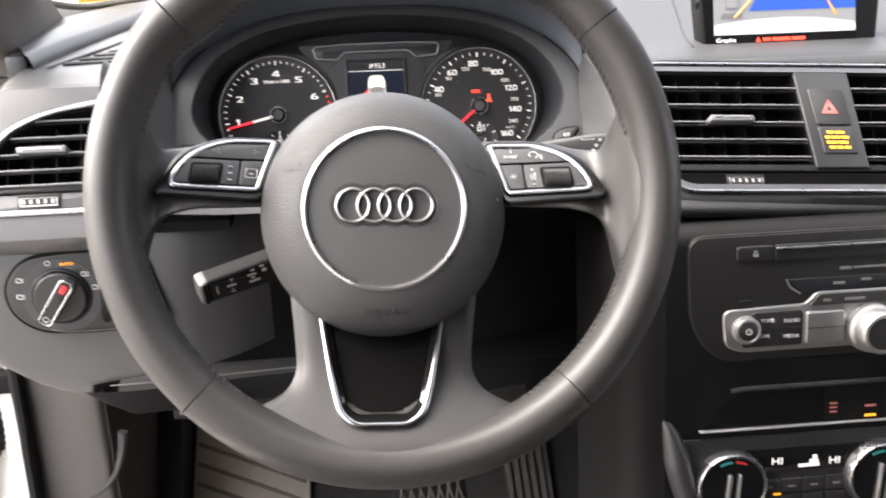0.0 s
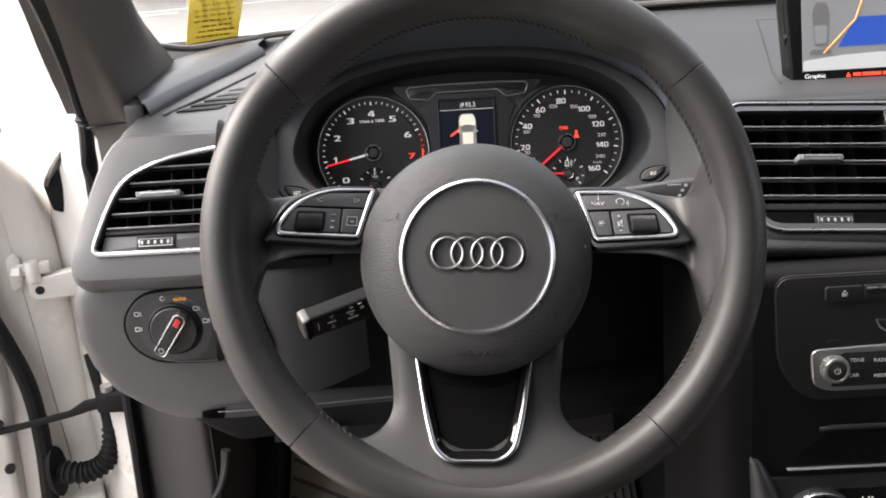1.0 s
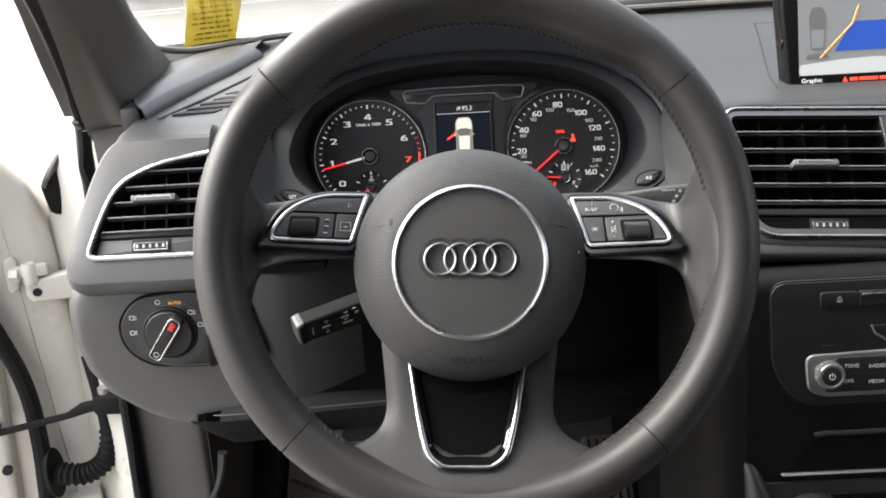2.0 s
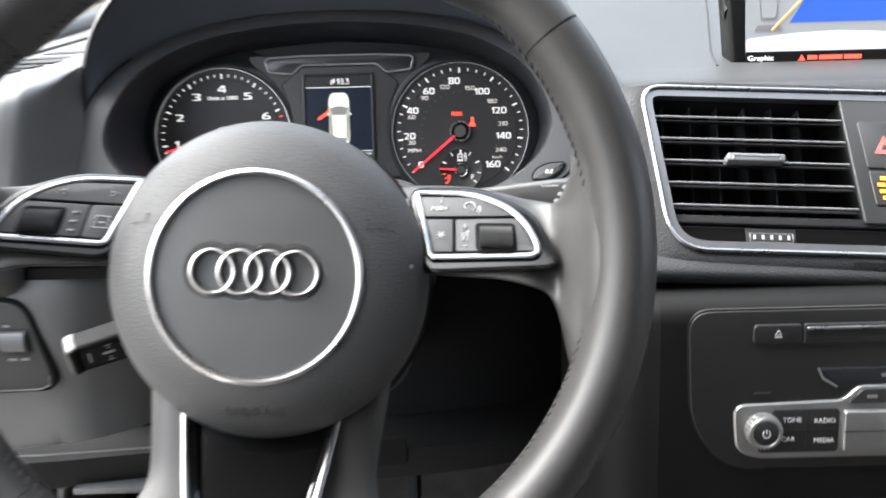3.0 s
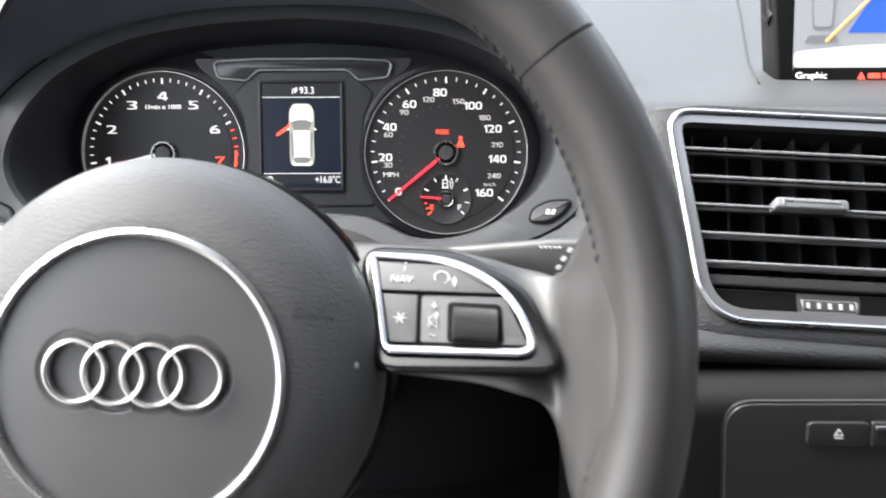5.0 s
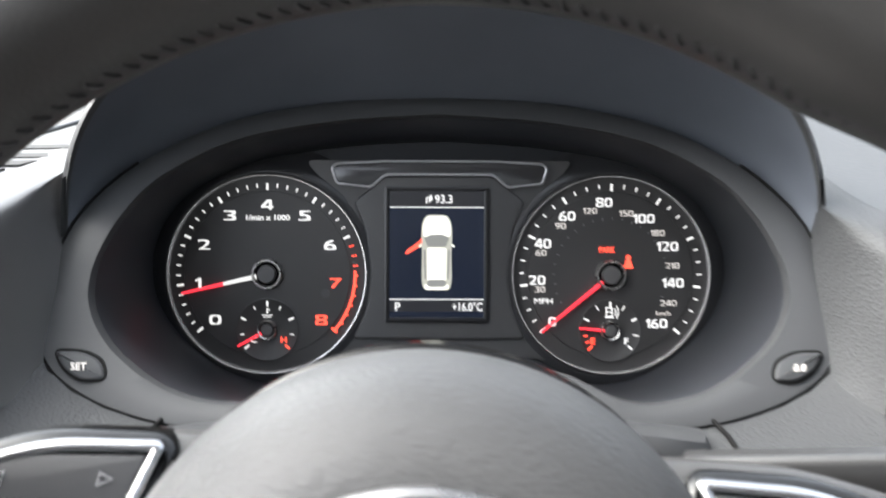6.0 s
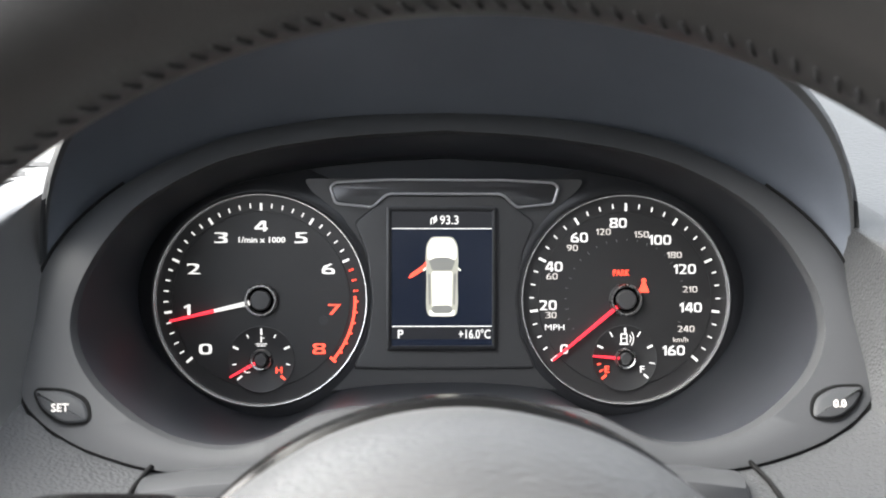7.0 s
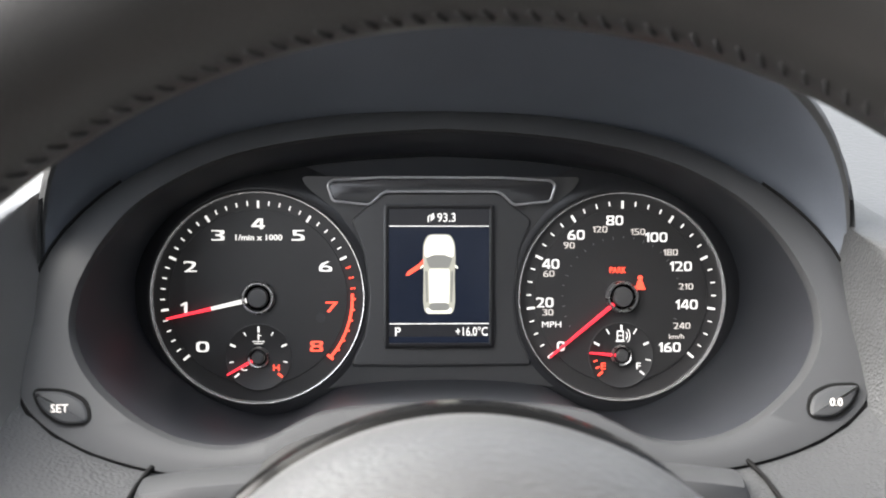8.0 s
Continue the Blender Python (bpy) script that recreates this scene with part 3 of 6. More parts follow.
def needle(parent, cx, cy, ang, r0, r1, w0, w1, material, z, name="needle", label=""):
    a = radians(ang)
    d, n = Vector((math.cos(a), math.sin(a))), Vector((-math.sin(a), math.cos(a)))
    c = Vector((cx, cy))
    q = [c + d * r0 - n * w0 / 2, c + d * r1 - n * w1 / 2, c + d * r1 + n * w1 / 2, c + d * r0 + n * w0 / 2]
    return part(name, prism([(p.x, p.y) for p in q], z - 0.0008, z, 0.0002, 2), material, parent, label)


def glyph(ch, w, h, bold):
    """One character of the built-in font fitted to a box of w by h, its round corners drawn out square."""
    if ch == "1":
        pts = [(0.45 * w, -h / 2), (0.45 * w, h / 2), (0.12 * w, h / 2), (-0.5 * w, h * 0.30), (-0.5 * w, h * 0.10), (-0.02 * w, h * 0.24), (-0.02 * w, -h / 2)]
        return [pts], None
    if ch == "4":
        polys = [[(0.14, -0.5), (0.38, -0.5), (0.38, -0.31), (0.14, -0.31)], [(-0.5, -0.31), (0.52, -0.31), (0.52, -0.13), (-0.5, -0.13)],
                 [(0.14, -0.13), (0.38, -0.13), (0.38, 0.5), (0.14, 0.5)], [(-0.5, -0.13), (-0.22, -0.13), (0.14, 0.30), (0.14, 0.5), (-0.02, 0.5)]]
        return [[(x * w, y * h) for x, y in p] for p in polys], None
    cu = bpy.data.curves.new("glyph", "FONT")
    cu.body = ch
    cu.size = 1.0
    cu.resolution_u = 5
    cu.offset = bold
    tmp = bpy.data.objects.new("glyph", cu)
    me = bpy.data.meshes.new_from_object(tmp)
    bpy.data.objects.remove(tmp)
    bpy.data.curves.remove(cu)
    xs, ys = [v.co.x for v in me.vertices], [v.co.y for v in me.vertices]
    mx, my, hx, hy = (min(xs) + max(xs)) / 2, (min(ys) + max(ys)) / 2, (max(xs) - min(xs)) / 2, (max(ys) - min(ys)) / 2
    for v in me.vertices:
        a, b = (v.co.x - mx) / hx, (v.co.y - my) / hy
        r = max(abs(a), abs(b), 1e-6)
        k = 1 + 0.62 * (math.hypot(a, b) / r - 1) * r if ch in "0235689" else 1.0
        v.co = (max(-1, min(1, a * k)) * w / 2, max(-1, min(1, b * k)) * h / 2, 0)
    return None, me


def numeral(body, parent, material, x, y, z, w, h, gap, bold=0.008):
    """A figure in wide square-set characters, centred at x, y in the parent's face."""
    widths = [w * (0.52 if c == "1" else 0.4 if c == "." else 1.0) for c in body]
    run = sum(widths) + gap * (len(body) - 1)
    at_x = -run / 2
    bm = bmesh.new()
    for c, cw in zip(body, widths):
        outline, me = glyph(c, cw, h, bold)
        first = len(bm.verts)
        if outline:
            for poly in outline:
                bm.faces.new([bm.verts.new((px, py, 0)) for px, py in (poly[::-1] if len(outline) == 1 else poly)])
        else:
            bm.from_mesh(me)
            bpy.data.meshes.remove(me)
        bm.verts.ensure_lookup_table()
        for v in bm.verts[first:]:
            v.co.x += at_x + cw / 2
        at_x += cw + gap
    ob = part("numeral", bm, material, parent)
    ob.location = (x, y, z)
    return ob


NEEDLEHUB = mat("needle_hub_grey", (0.075, 0.073, 0.073), 0.45, vary=0.05)
HUBRING = mat("needle_hub_ring", (0.34, 0.33, 0.32), 0.28, 0.9, vary=0.1, spots=0.005)


def dial(cl, cx, name, label):
    body = part(name, lathe([(0.0533, -0.006), (0.0533, 0.0), (0.0452, 0.0001), (0.0449, 0.0007), (0.0, 0.0007)], 96, cx, 0.0), FACE, cl, label)
    part("dial_ring", lathe([(0.0540, -0.003), (0.0540, 0.0034), (0.0538, 0.0039), (0.0534, 0.0038), (0.0532, 0.0030), (0.0531, 0.0002)], 96, cx, 0.0), RINGM, body, "thin bright ring")
    part("dial_collar", lathe([(0.0710, -0.0038), (0.0660, -0.0014), (0.0600, 0.0010), (0.0568, 0.0026), (0.0552, 0.0026), (0.0543, 0.0016)], 96, cx, 0.0), COLLAR, body)
    part("hub_ring", lathe([(0.0084, 0.0006), (0.0083, 0.0038), (0.0078, 0.0046), (0.0070, 0.0046), (0.0065, 0.0036), (0.0064, 0.0012)], 48, cx, 0.0), HUBRING, body, "bright ring round the needle hub")
    part("hub_gap", lathe([(0.0066, 0.0014), (0.0050, 0.0014), (0.0, 0.0014)], 40, cx, 0.0), SEAMDARK, body)
    part("needle_hub", lathe([(0.0052, 0.0010), (0.0051, 0.0046), (0.0045, 0.0054), (0.0, 0.0056)], 40, cx, 0.0), NEEDLEHUB, body)
    part("small_dial", lathe([(0.0172, 0.0004), (0.0171, 0.0011), (0.0167, 0.0012), (0.0163, 0.0009), (0.0, 0.0009)], 56, cx, -0.0305), FACE, body)
    part("small_hub_ring", lathe([(0.0055, 0.0009), (0.0054, 0.0030), (0.0049, 0.0036), (0.0043, 0.0032), (0.0042, 0.0012)], 32, cx, -0.0305), HUBRING, body)
    part("small_hub", lathe([(0.0033, 0.0008), (0.0032, 0.0036), (0.0027, 0.0041), (0.0, 0.0042)], 32, cx, -0.0305), NEEDLEHUB, body)
    return body


def instrument_cluster():
    cl = thing("instrument_cluster", CLUSTER, "lit instrument cluster with two round dials and small colour display", "instrument cluster")
    # grey bezel, its inner bowl and the back panel
    o = [(x, y, bezel_z(y)) for x, y in BEZEL_OUT]
    o0 = [(x * 1.006, y * 1.008, bezel_z(y) - 0.0012) for x, y in BEZEL_OUT]
    o1 = [(x * 1.008, y * 1.010, bezel_z(y) - 0.008) for x, y in BEZEL_OUT]
    i0 = [(x, y, bezel_z(y) - 0.0002) for x, y in BEZEL_IN]
    i1 = [(x * 0.997, y * 0.994, bezel_z(y) - 0.0016) for x, y in BEZEL_IN]
    i2 = [(x * 0.994, y * 0.988, bezel_z(y) - 0.006) for x, y in BEZEL_IN]
    mid = [tuple(0.5 * (a + b) for a, b in zip(p, q)) for p, q in zip(o, i0)]
    mid = [(x, y, z + 0.0012) for x, y, z in mid]
    part("bezel", loft([o1, o0, o, mid, i0, i1, i2]), BEZELM, cl, "dark grey bezel")
    run = by_angle(BEZEL_OUT, (0.0, 0.0), 120)
    run = [run[i % 120] for i in range(53, 128)]
    part("bezel_joint", tube([(x * 1.0105, y * 1.014, bezel_z(y) - 0.0012) for x, y in run], 0.0008, n=6), SEAMDARK, cl)
    back = [(x * 1.0, 0.010 + (y - 0.010) * (0.86 if y > 0.01 else 1.22)) for x, y in BEZEL_IN]
    rows = [i2]
    for t in (0.15, 0.3, 0.5, 0.75, 1.0):
        f = 1 - (1 - t) ** 2.0
        rows.append([(a[0] + (b[0] - a[0]) * f, a[1] + (b[1] - a[1]) * f, a[2] + (-0.004 - a[2]) * t) for a, b in zip(i2, back)])
    part("bowl", loft(rows), BOWL, cl, "deep black bowl")
    part("back_panel", prism(squircle(0.0, 0.162, 0.074, 0.074, 2.6, 2.6), -0.012, -0.004), BOWL, cl)
    # middle panel in two steps
    lower = [(0, 61.8), (72, 61.8), (68, 55.5), (52, 43), (41, 24), (36.5, 0), (40, -20), (47, -34.5), (54, -41.5), (61, -47), (46, -45), (0, -43)]
    mp = rounded(mm(lower + [(-x, y) for x, y in lower[1:-1]][::-1]), 0.004, 4)
    part("lower_panel", prism(mp, -0.006, 0.0018), PANEL, cl)
    upper = [(0, 53.5), (31, 53.5), (37, 47), (46.5, 39.5), (40, 24), (37, 0), (39.5, -19), (47, -35.2), (0, -35.6)]
    up = rounded(mm(upper + [(-x, y) for x, y in upper[1:-1]][::-1]), 0.0035, 5)
    part("middle_panel", prism(up, -0.004, 0.0034, 0.0014, 5), PANEL, cl)
    wn_ = rounded(mm([(-58.8, 57.5), (-56, 48.6), (-36.5, 46.6), (-29, 53.4), (29, 53.4), (36.5, 46.6), (56, 48.6), (58.8, 57.5), (56, 60.4), (30, 61.8), (-30, 61.8), (-56, 60.4)]), 0.0024, 5)
    part("indicator_strip", prism(inset(wn_, 0.0010), 0.001, 0.0044, 0.0004), STRIPFACE, cl, "blank dark indicator strip")
    part("strip_trim", border(wn_, 0.0013, 0.001, 0.0052, 0.0003), STRIPTRIM, cl, "thin satin edge")
    # tachometer
    tx = -0.0934
    d = dial(cl, tx, "tachometer", "rev counter with white figures and red zone")
    for k in range(41):
        v = k / 5
        if v > 6.01:
            continue
        big = k % 5 == 0
        tick(d, tx, 0, 220 - 32.5 * v, 0.0456 if big else 0.0470, 0.0493, 0.0012 if big else 0.0007, LIT)
    for k in range(31, 34):
        tick(d, tx, 0, 220 - 32.5 * k / 5, 0.0470, 0.0480, 0.0009, RED)
        tick(d, tx, 0, 220 - 32.5 * k / 5, 0.0485, 0.0494, 0.0009, RED)
    part("red_zone", arc_band(tx, 0, 0.0470, 0.0484, 220 - 32.5 * 6.70, 220 - 32.5 * 8.02, 0.0006, 0.0012), RED, d)
    for k in range(34, 41):
        tick(d, tx, 0, 220 - 32.5 * k / 5, 0.0476 if k < 40 else 0.0456, 0.0494, 0.0010 if k < 40 else 0.0014, RED, 0.0012)
    for k in range(9):
        a = radians(220 - 32.5 * k)
        numeral(str(k), d, LIT if k < 7 else RED, tx + 0.0376 * math.cos(a) + (0.0006 if k in (0, 8) else 0), 0.0376 * math.sin(a) - (0.0008 if k in (0, 8) else 0), 0.0012, 0.0066, 0.0054, 0)
    words("1/min x 1000", 0.0029, d, LIT, tx, 0.0305, 0.0011, wide=1.16, bold=0.03)
    needle(d, tx, 0, 193, 0.0058, 0.024, 0.0024, 0.0019, LIT, 0.0036, "needle_root", "white root of needle")
    needle(d, tx, 0, 193, 0.024, 0.0470, 0.0019, 0.0012, NEEDLE, 0.0036, "needle", "lit red needle")
    part("sensor_dot", prism(circle(tx + 0.0315, -0.0105, 0.0024, 20), 0.0004, 0.0009), PANEL, d)
    for a in (-40, -10, 25, 60, 90, 120, 155, 190, 220):
        big = a in (-40, 25, 90, 155, 220)
        tick(d, tx, -0.0305, a, 0.0128, 0.0158 if big else 0.0148, 0.0010 if big else 0.0006, RED if a == -40 else LIT, 0.0014)
    words("C", 0.0032, d, LIT, tx - 0.0074, -0.0359, 0.0014, name="numeral", bold=0.02)
    words("H", 0.0032, d, RED, tx + 0.0090, -0.0360, 0.0014, name="numeral", bold=0.02)
    needle(d, tx, -0.0305, 209, 0.0034, 0.0180, 0.0016, 0.0009, NEEDLE, 0.0030, "small_needle")
    part("coolant_mark", tube([(tx, -0.0185, 0.0014), (tx, -0.0215, 0.0014)], 0.0004, n=6), LIT, d)
    bars([(tx - 0.003, -0.0226, tx + 0.003, -0.0222), (tx - 0.0022, -0.0236, tx + 0.0022, -0.0232), (tx, -0.0196, tx + 0.0016, -0.0192)], d, LIT, 0.0014, "coolant_mark")
    # speedometer
    sx = 0.0934
    d = dial(cl, sx, "speedometer", "speedometer with white figures and red warning lights")
    for k in range(33):
        v = 5 * k
        big = k % 4 == 0
        tick(d, sx, 0, 219.5 - 1.6225 * v, 0.0456 if big else 0.0472, 0.0496, 0.0012 if big else 0.0007, LIT)
    for v, x, y in ((0, -31.6, -25.6), (20, -40.0, -2.9), (40, -37.0, 17.0), (60, -23.9, 32.0), (80, -3.8, 39.5), (100, 18.0, 30.8), (120, 31.0, 15.7), (140, 34.2, -4.2), (160, 25.4, -26.4)):
        numeral(str(v), d, LIT, sx + 0.001 * x, 0.001 * y, 0.0012, 0.0042, 0.0050, 0.0005)
    for v, x, y in ((30, -38.5, -8.0), (60, -38.0, 12.0), (90, -27.5, 26.6), (120, -11.4, 34.9), (150, 8.4, 33.6), (180, 25.6, 23.0), (210, 33.8, 5.2), (240, 31.8, -15.3)):
        numeral(str(v), d, LITDIM, sx + 0.001 * x, 0.001 * y, 0.0011, 0.0027, 0.0032, 0.0004, 0.004)
    for k in range(25):
        tick(d, sx, 0, 219.5 - 1.6225 * 10 * k / 1.609, 0.0304 if k % 3 else 0.0298, 0.0314, 0.0004, DIM)
    words("MPH", 0.0032, d, LIT, sx - 0.0365, -0.0145, 0.0011, wide=1.22)
    words("km/h", 0.0025, d, LITDIM, sx + 0.0290, -0.0210, 0.0011, wide=1.2)
    needle(d, sx, 0, 219.5, 0.0058, 0.0490, 0.0020, 0.0012, NEEDLE, 0.0036, "needle", "lit red needle")
    for a in (-40, -10, 25, 60, 90, 120, 155):
        tick(d, sx, -0.0305, a, 0.0128, 0.0158, 0.0010 if a in (-40, 25, 90, 155) else 0.0006, LIT, 0.0014)
    for a, r in ((192, 0.0148), (207, 0.0148), (221, 0.0160)):
        tick(d, sx, -0.0305, a, 0.0128, r, 0.0007 if a < 220 else 0.0011, RED, 0.0014)
    words("E", 0.0035, d, RED, sx - 0.0095, -0.0363, 0.0014, name="numeral", bold=0.02)
    words("F", 0.0035, d, LIT, sx + 0.0088, -0.0363, 0.0014, name="numeral", bold=0.02)
    needle(d, sx, -0.0305, 175, 0.0034, 0.0170, 0.0016, 0.0009, NEEDLE, 0.0030, "small_needle")
    part("fuel_mark", border(rect(sx - 0.0024, -0.0230, sx + 0.0012, -0.0176, 0.0004), 0.0006, 0.0010, 0.0014), LIT, d)
    bars([(sx - 0.0030, -0.0234, sx + 0.0018, -0.0229), (sx - 0.0018, -0.0204, sx + 0.0006, -0.0200)], d, LIT, 0.0014, "fuel_mark")
    for r in (0.0018, 0.0032):
        part("fuel_mark", tube([(sx + 0.0012 + r * math.cos(radians(a)), -0.0203 + 1.4 * r * math.sin(radians(a)), 0.0013) for a in range(-50, 51, 20)], 0.0003, n=5), LIT, d)
    words("PARK", 0.0032, d, RED, sx - 0.0022, 0.0136, 0.0012, name="warning_light", wide=0.80, bold=0.025)
    belt = rounded(mm([(6.6, 3.6), (12.6, 3.6), (11.4, 6.6), (10.8, 8.4), (8.6, 8.4), (8.0, 6.6)]), 0.0006, 3)
    part("warning_light", prism([(sx + x, y) for x, y in belt], 0.0008, 0.0013), RED, d, "red seat belt light")
    part("warning_light", prism(circle(sx + 0.0097, 0.0097, 0.0013, 16), 0.0008, 0.0013), RED, d)
    # display, set into the panel
    ex = -0.0014
    part("display_frame", border(rect(ex - 0.0282, -0.0258, ex + 0.0282, 0.0478, 0.0022), 0.0026, 0.002, 0.0048, 0.0003), DISPFRAME, cl, "black rounded display frame")
    sc = part("display", prism(rect(ex - 0.0257, -0.0235, ex + 0.0257, 0.0455), -0.001, 0.0040), SCREEN, cl, "dark colour display with car plan")
    bars([(ex - 0.0254, 0.0362, ex + 0.0254, 0.0367), (ex - 0.0254, -0.0136, ex + 0.0254, -0.0131)], sc, LIT, 0.0042, "display_line")
    part("display_band", prism(rect(ex - 0.0255, 0.0368, ex + 0.0255, 0.0453), 0.0038, 0.00415), SCRDARK_, sc)
    part("display_band", prism(rect(ex - 0.0255, -0.0200, ex + 0.0255, -0.0137), 0.0038, 0.00415), SCRDARK_, sc)
    words("93.3", 0.0046, sc, LIT, ex + 0.0038, 0.0406, 0.0044, wide=0.92, bold=0.015)
    part("display_arrow", tube([(ex - 0.0056, 0.0385, 0.0044), (ex - 0.0056, 0.0412, 0.0044), (ex - 0.0046, 0.0420, 0.0044)], 0.0004, n=5), LIT, sc)
    part("display_arrow", prism([(ex + x, y) for x, y in mm([(-4.3, 38.8), (-2.3, 40.8), (-3.0, 43.4), (-4.4, 41.8)])], 0.0040, 0.0044), LIT, sc)
    words("P", 0.0046, sc, LIT, ex - 0.0212, -0.0176, 0.0044, wide=1.0, bold=0.015)
    words("+16.0\u00b0C", 0.0046, sc, LIT, ex + 0.0166, -0.0176, 0.0044, wide=0.78, bold=0.015)

    def plan(name, pts, z1, material, r=0.001):
        return part(name, prism([(ex + x, y) for x, y in rounded(mm(pts), r, 4)], 0.0039, z1), material, sc)
    plan("car_plan", [(-7.4, -8.4), (7.4, -8.4), (8.2, -2), (7.9, 12), (8.4, 20), (8.1, 28), (5.6, 32.4), (-5.6, 32.4), (-8.1, 28), (-8.4, 20), (-7.9, 12), (-8.2, -2)], 0.0044, CAREDGE, 0.003)
    plan("car_plan_bonnet", [(-7.4, 20.5), (7.4, 20.5), (7.5, 27), (5.2, 31.6), (-5.2, 31.6), (-7.5, 27)], 0.0046, CARWHITE, 0.002)
    plan("car_plan_roof", [(-4.9, -3.6), (4.9, -3.6), (5.2, 14.6), (-5.2, 14.6)], 0.0047, CARWHITE, 0.0012)
    plan("car_plan_tail", [(-6.4, -7.9), (6.4, -7.9), (6.6, -5.2), (-6.6, -5.2)], 0.0046, CARWHITE, 0.001)
    plan("car_plan_window", [(-5.0, 15.2), (5.0, 15.2), (6.8, 20.2), (3, 21.8), (-3, 21.8), (-6.8, 20.2)], 0.0047, CARGREY)
    plan("car_plan_window", [(-5.6, -5.2), (-4.4, -2.6), (4.4, -2.6), (5.6, -5.2), (4.0, -6.6), (-4.0, -6.6)], 0.0048, CARGREY)
    for s in (-1, 1):
        plan("car_plan_window", [(s * 5.7, -2.0), (s * 6.6, -2.6), (s * 7.2, 13.6), (s * 6.0, 13.4)][::s], 0.0046, CARGREY, 0.0004)
        plan("car_plan_mirror", [(s * 8.2, 15.6), (s * 9.6, 14.6), (s * 9.6, 15.6), (s * 8.2, 16.8)][::s], 0.0046, CARWHITE, 0.0003)
    plan("open_door_mark", [(-17.2, 11.2), (-16.0, 13.4), (-9.6, 17.8), (-8.2, 20.0), (-8.0, 17.4), (-9.4, 15.2), (-15.4, 11.4)], 0.0045, RED, 0.0006)
    # leaf-shaped buttons set flush into the bezel
    for s, txt in ((-1, "SET"), (1, "0.0")):
        pts = [(s * x, y) for x, y in rounded(mm([(138.2, -37.4), (148, -38.0), (157, -32.8), (161.2, -27.0), (150, -27.0), (141.0, -31.0)]), [0.0026, 0.007, 0.005, 0.0016, 0.007, 0.005], 6)][::s]
        bx, by = s * 0.1497, -0.0326
        part("button_gap", loft([[(x, y, bezel_z(y) - 0.001) for x, y in inset(pts, -0.0012)], [(x, y, bezel_z(y) + 0.0014) for x, y in inset(pts, -0.0010)]], caps=True), SEAMDARK, cl)
        b = part("bezel_button", loft([[(x, y, bezel_z(y)) for x, y in pts], [(x, y, bezel_z(y) + 0.0018) for x, y in pts], [(x, y, bezel_z(y) + 0.0025) for x, y in inset(pts, 0.0006)], [(x, y, bezel_z(y) + 0.0028) for x, y in inset(pts, 0.0012)]], caps=True), BEZELM, cl, "small leaf-shaped push button")
        t = words(txt, 0.0034, b, LITDIM, 0, 0, 0, wide=0.92)
        for v in t.data.vertices:
            v.co.x += s * 0.22 * v.co.y
        t.matrix_basis = Matrix.Translation((bx, by, bezel_z(by) + 0.0032)) @ Matrix.Rotation(math.atan(LEAN_V), 4, "X")
    return cl


# silver ring brightened by a faint added glow of its own
RINGM = mat("dial_ring_silver_glow", (0.62, 0.61, 0.60), 0.26, 0.7, vary=0.05, spots=0.01, emit=(1, 1, 1), power=0.02)
COLLAR = mat("dial_collar_black", (0.021, 0.0215, 0.0235), 0.30, vary=0.06, spec=0.4)
DISPFRAME = mat("display_frame_black", (0.008, 0.008, 0.009), 0.35, vary=0.05)
STRIPFACE = mat("indicator_strip_smoke", (0.024, 0.024, 0.026), 0.22, vary=0.05)
STRIPTRIM = mat("indicator_strip_edge", (0.34, 0.34, 0.345), 0.3, 0.6, vary=0.05)
CAREDGE = mat("display_car_edge", (0.3, 0.3, 0.26), 0.5, vary=0.0, emit=(0.8, 0.76, 0.62), power=0.16)
SCRDARK_ = mat("display_band_grey", (0.008, 0.008, 0.010), 0.3, vary=0.0, emit=(0.5, 0.52, 0.6), power=0.012)
instrument_cluster()


# ---- dashboard ----
AXIS = 0.356   # the car's middle
# the middle vents sit slightly turned in the dash
VENT_SET = Matrix.Translation((-0.0815, -0.0461, 0.0027)) @ Matrix.Rotation(radians(-3.3), 4, "Z") @ Matrix.Diagonal((1, 1.02, 1, 1)) @ Matrix.Translation((0.083, 0.045, 0))


def sheet(rows, n=6):
    """A smooth skin whose rows are splines through the given points."""
    return loft([spline(r, n) for r in rows], False)


def across(rows, n=5):
    """A skin smooth in both directions through rows of points."""
    return loft(list(map(list, zip(*[spline([r[j] for r in rows], n) for j in range(len(rows[0]))]))), False)


def visor_curve(a, b, cy, z, back, n=48, foot=None):
    """The hood's arch from side to side in the cluster's frame; foot is its half width at the ends."""
    out = []
    for i in range(n + 1):
        c, s = math.cos(math.pi * i / n), math.sin(math.pi * i / n)
        h = a if foot is None else foot + (a - foot) * abs(s) ** 0.7
        out.append((0.002 + h * math.copysign(abs(c) ** 0.8, c), cy + b * abs(s) ** 0.8, z + back * s))
    return out


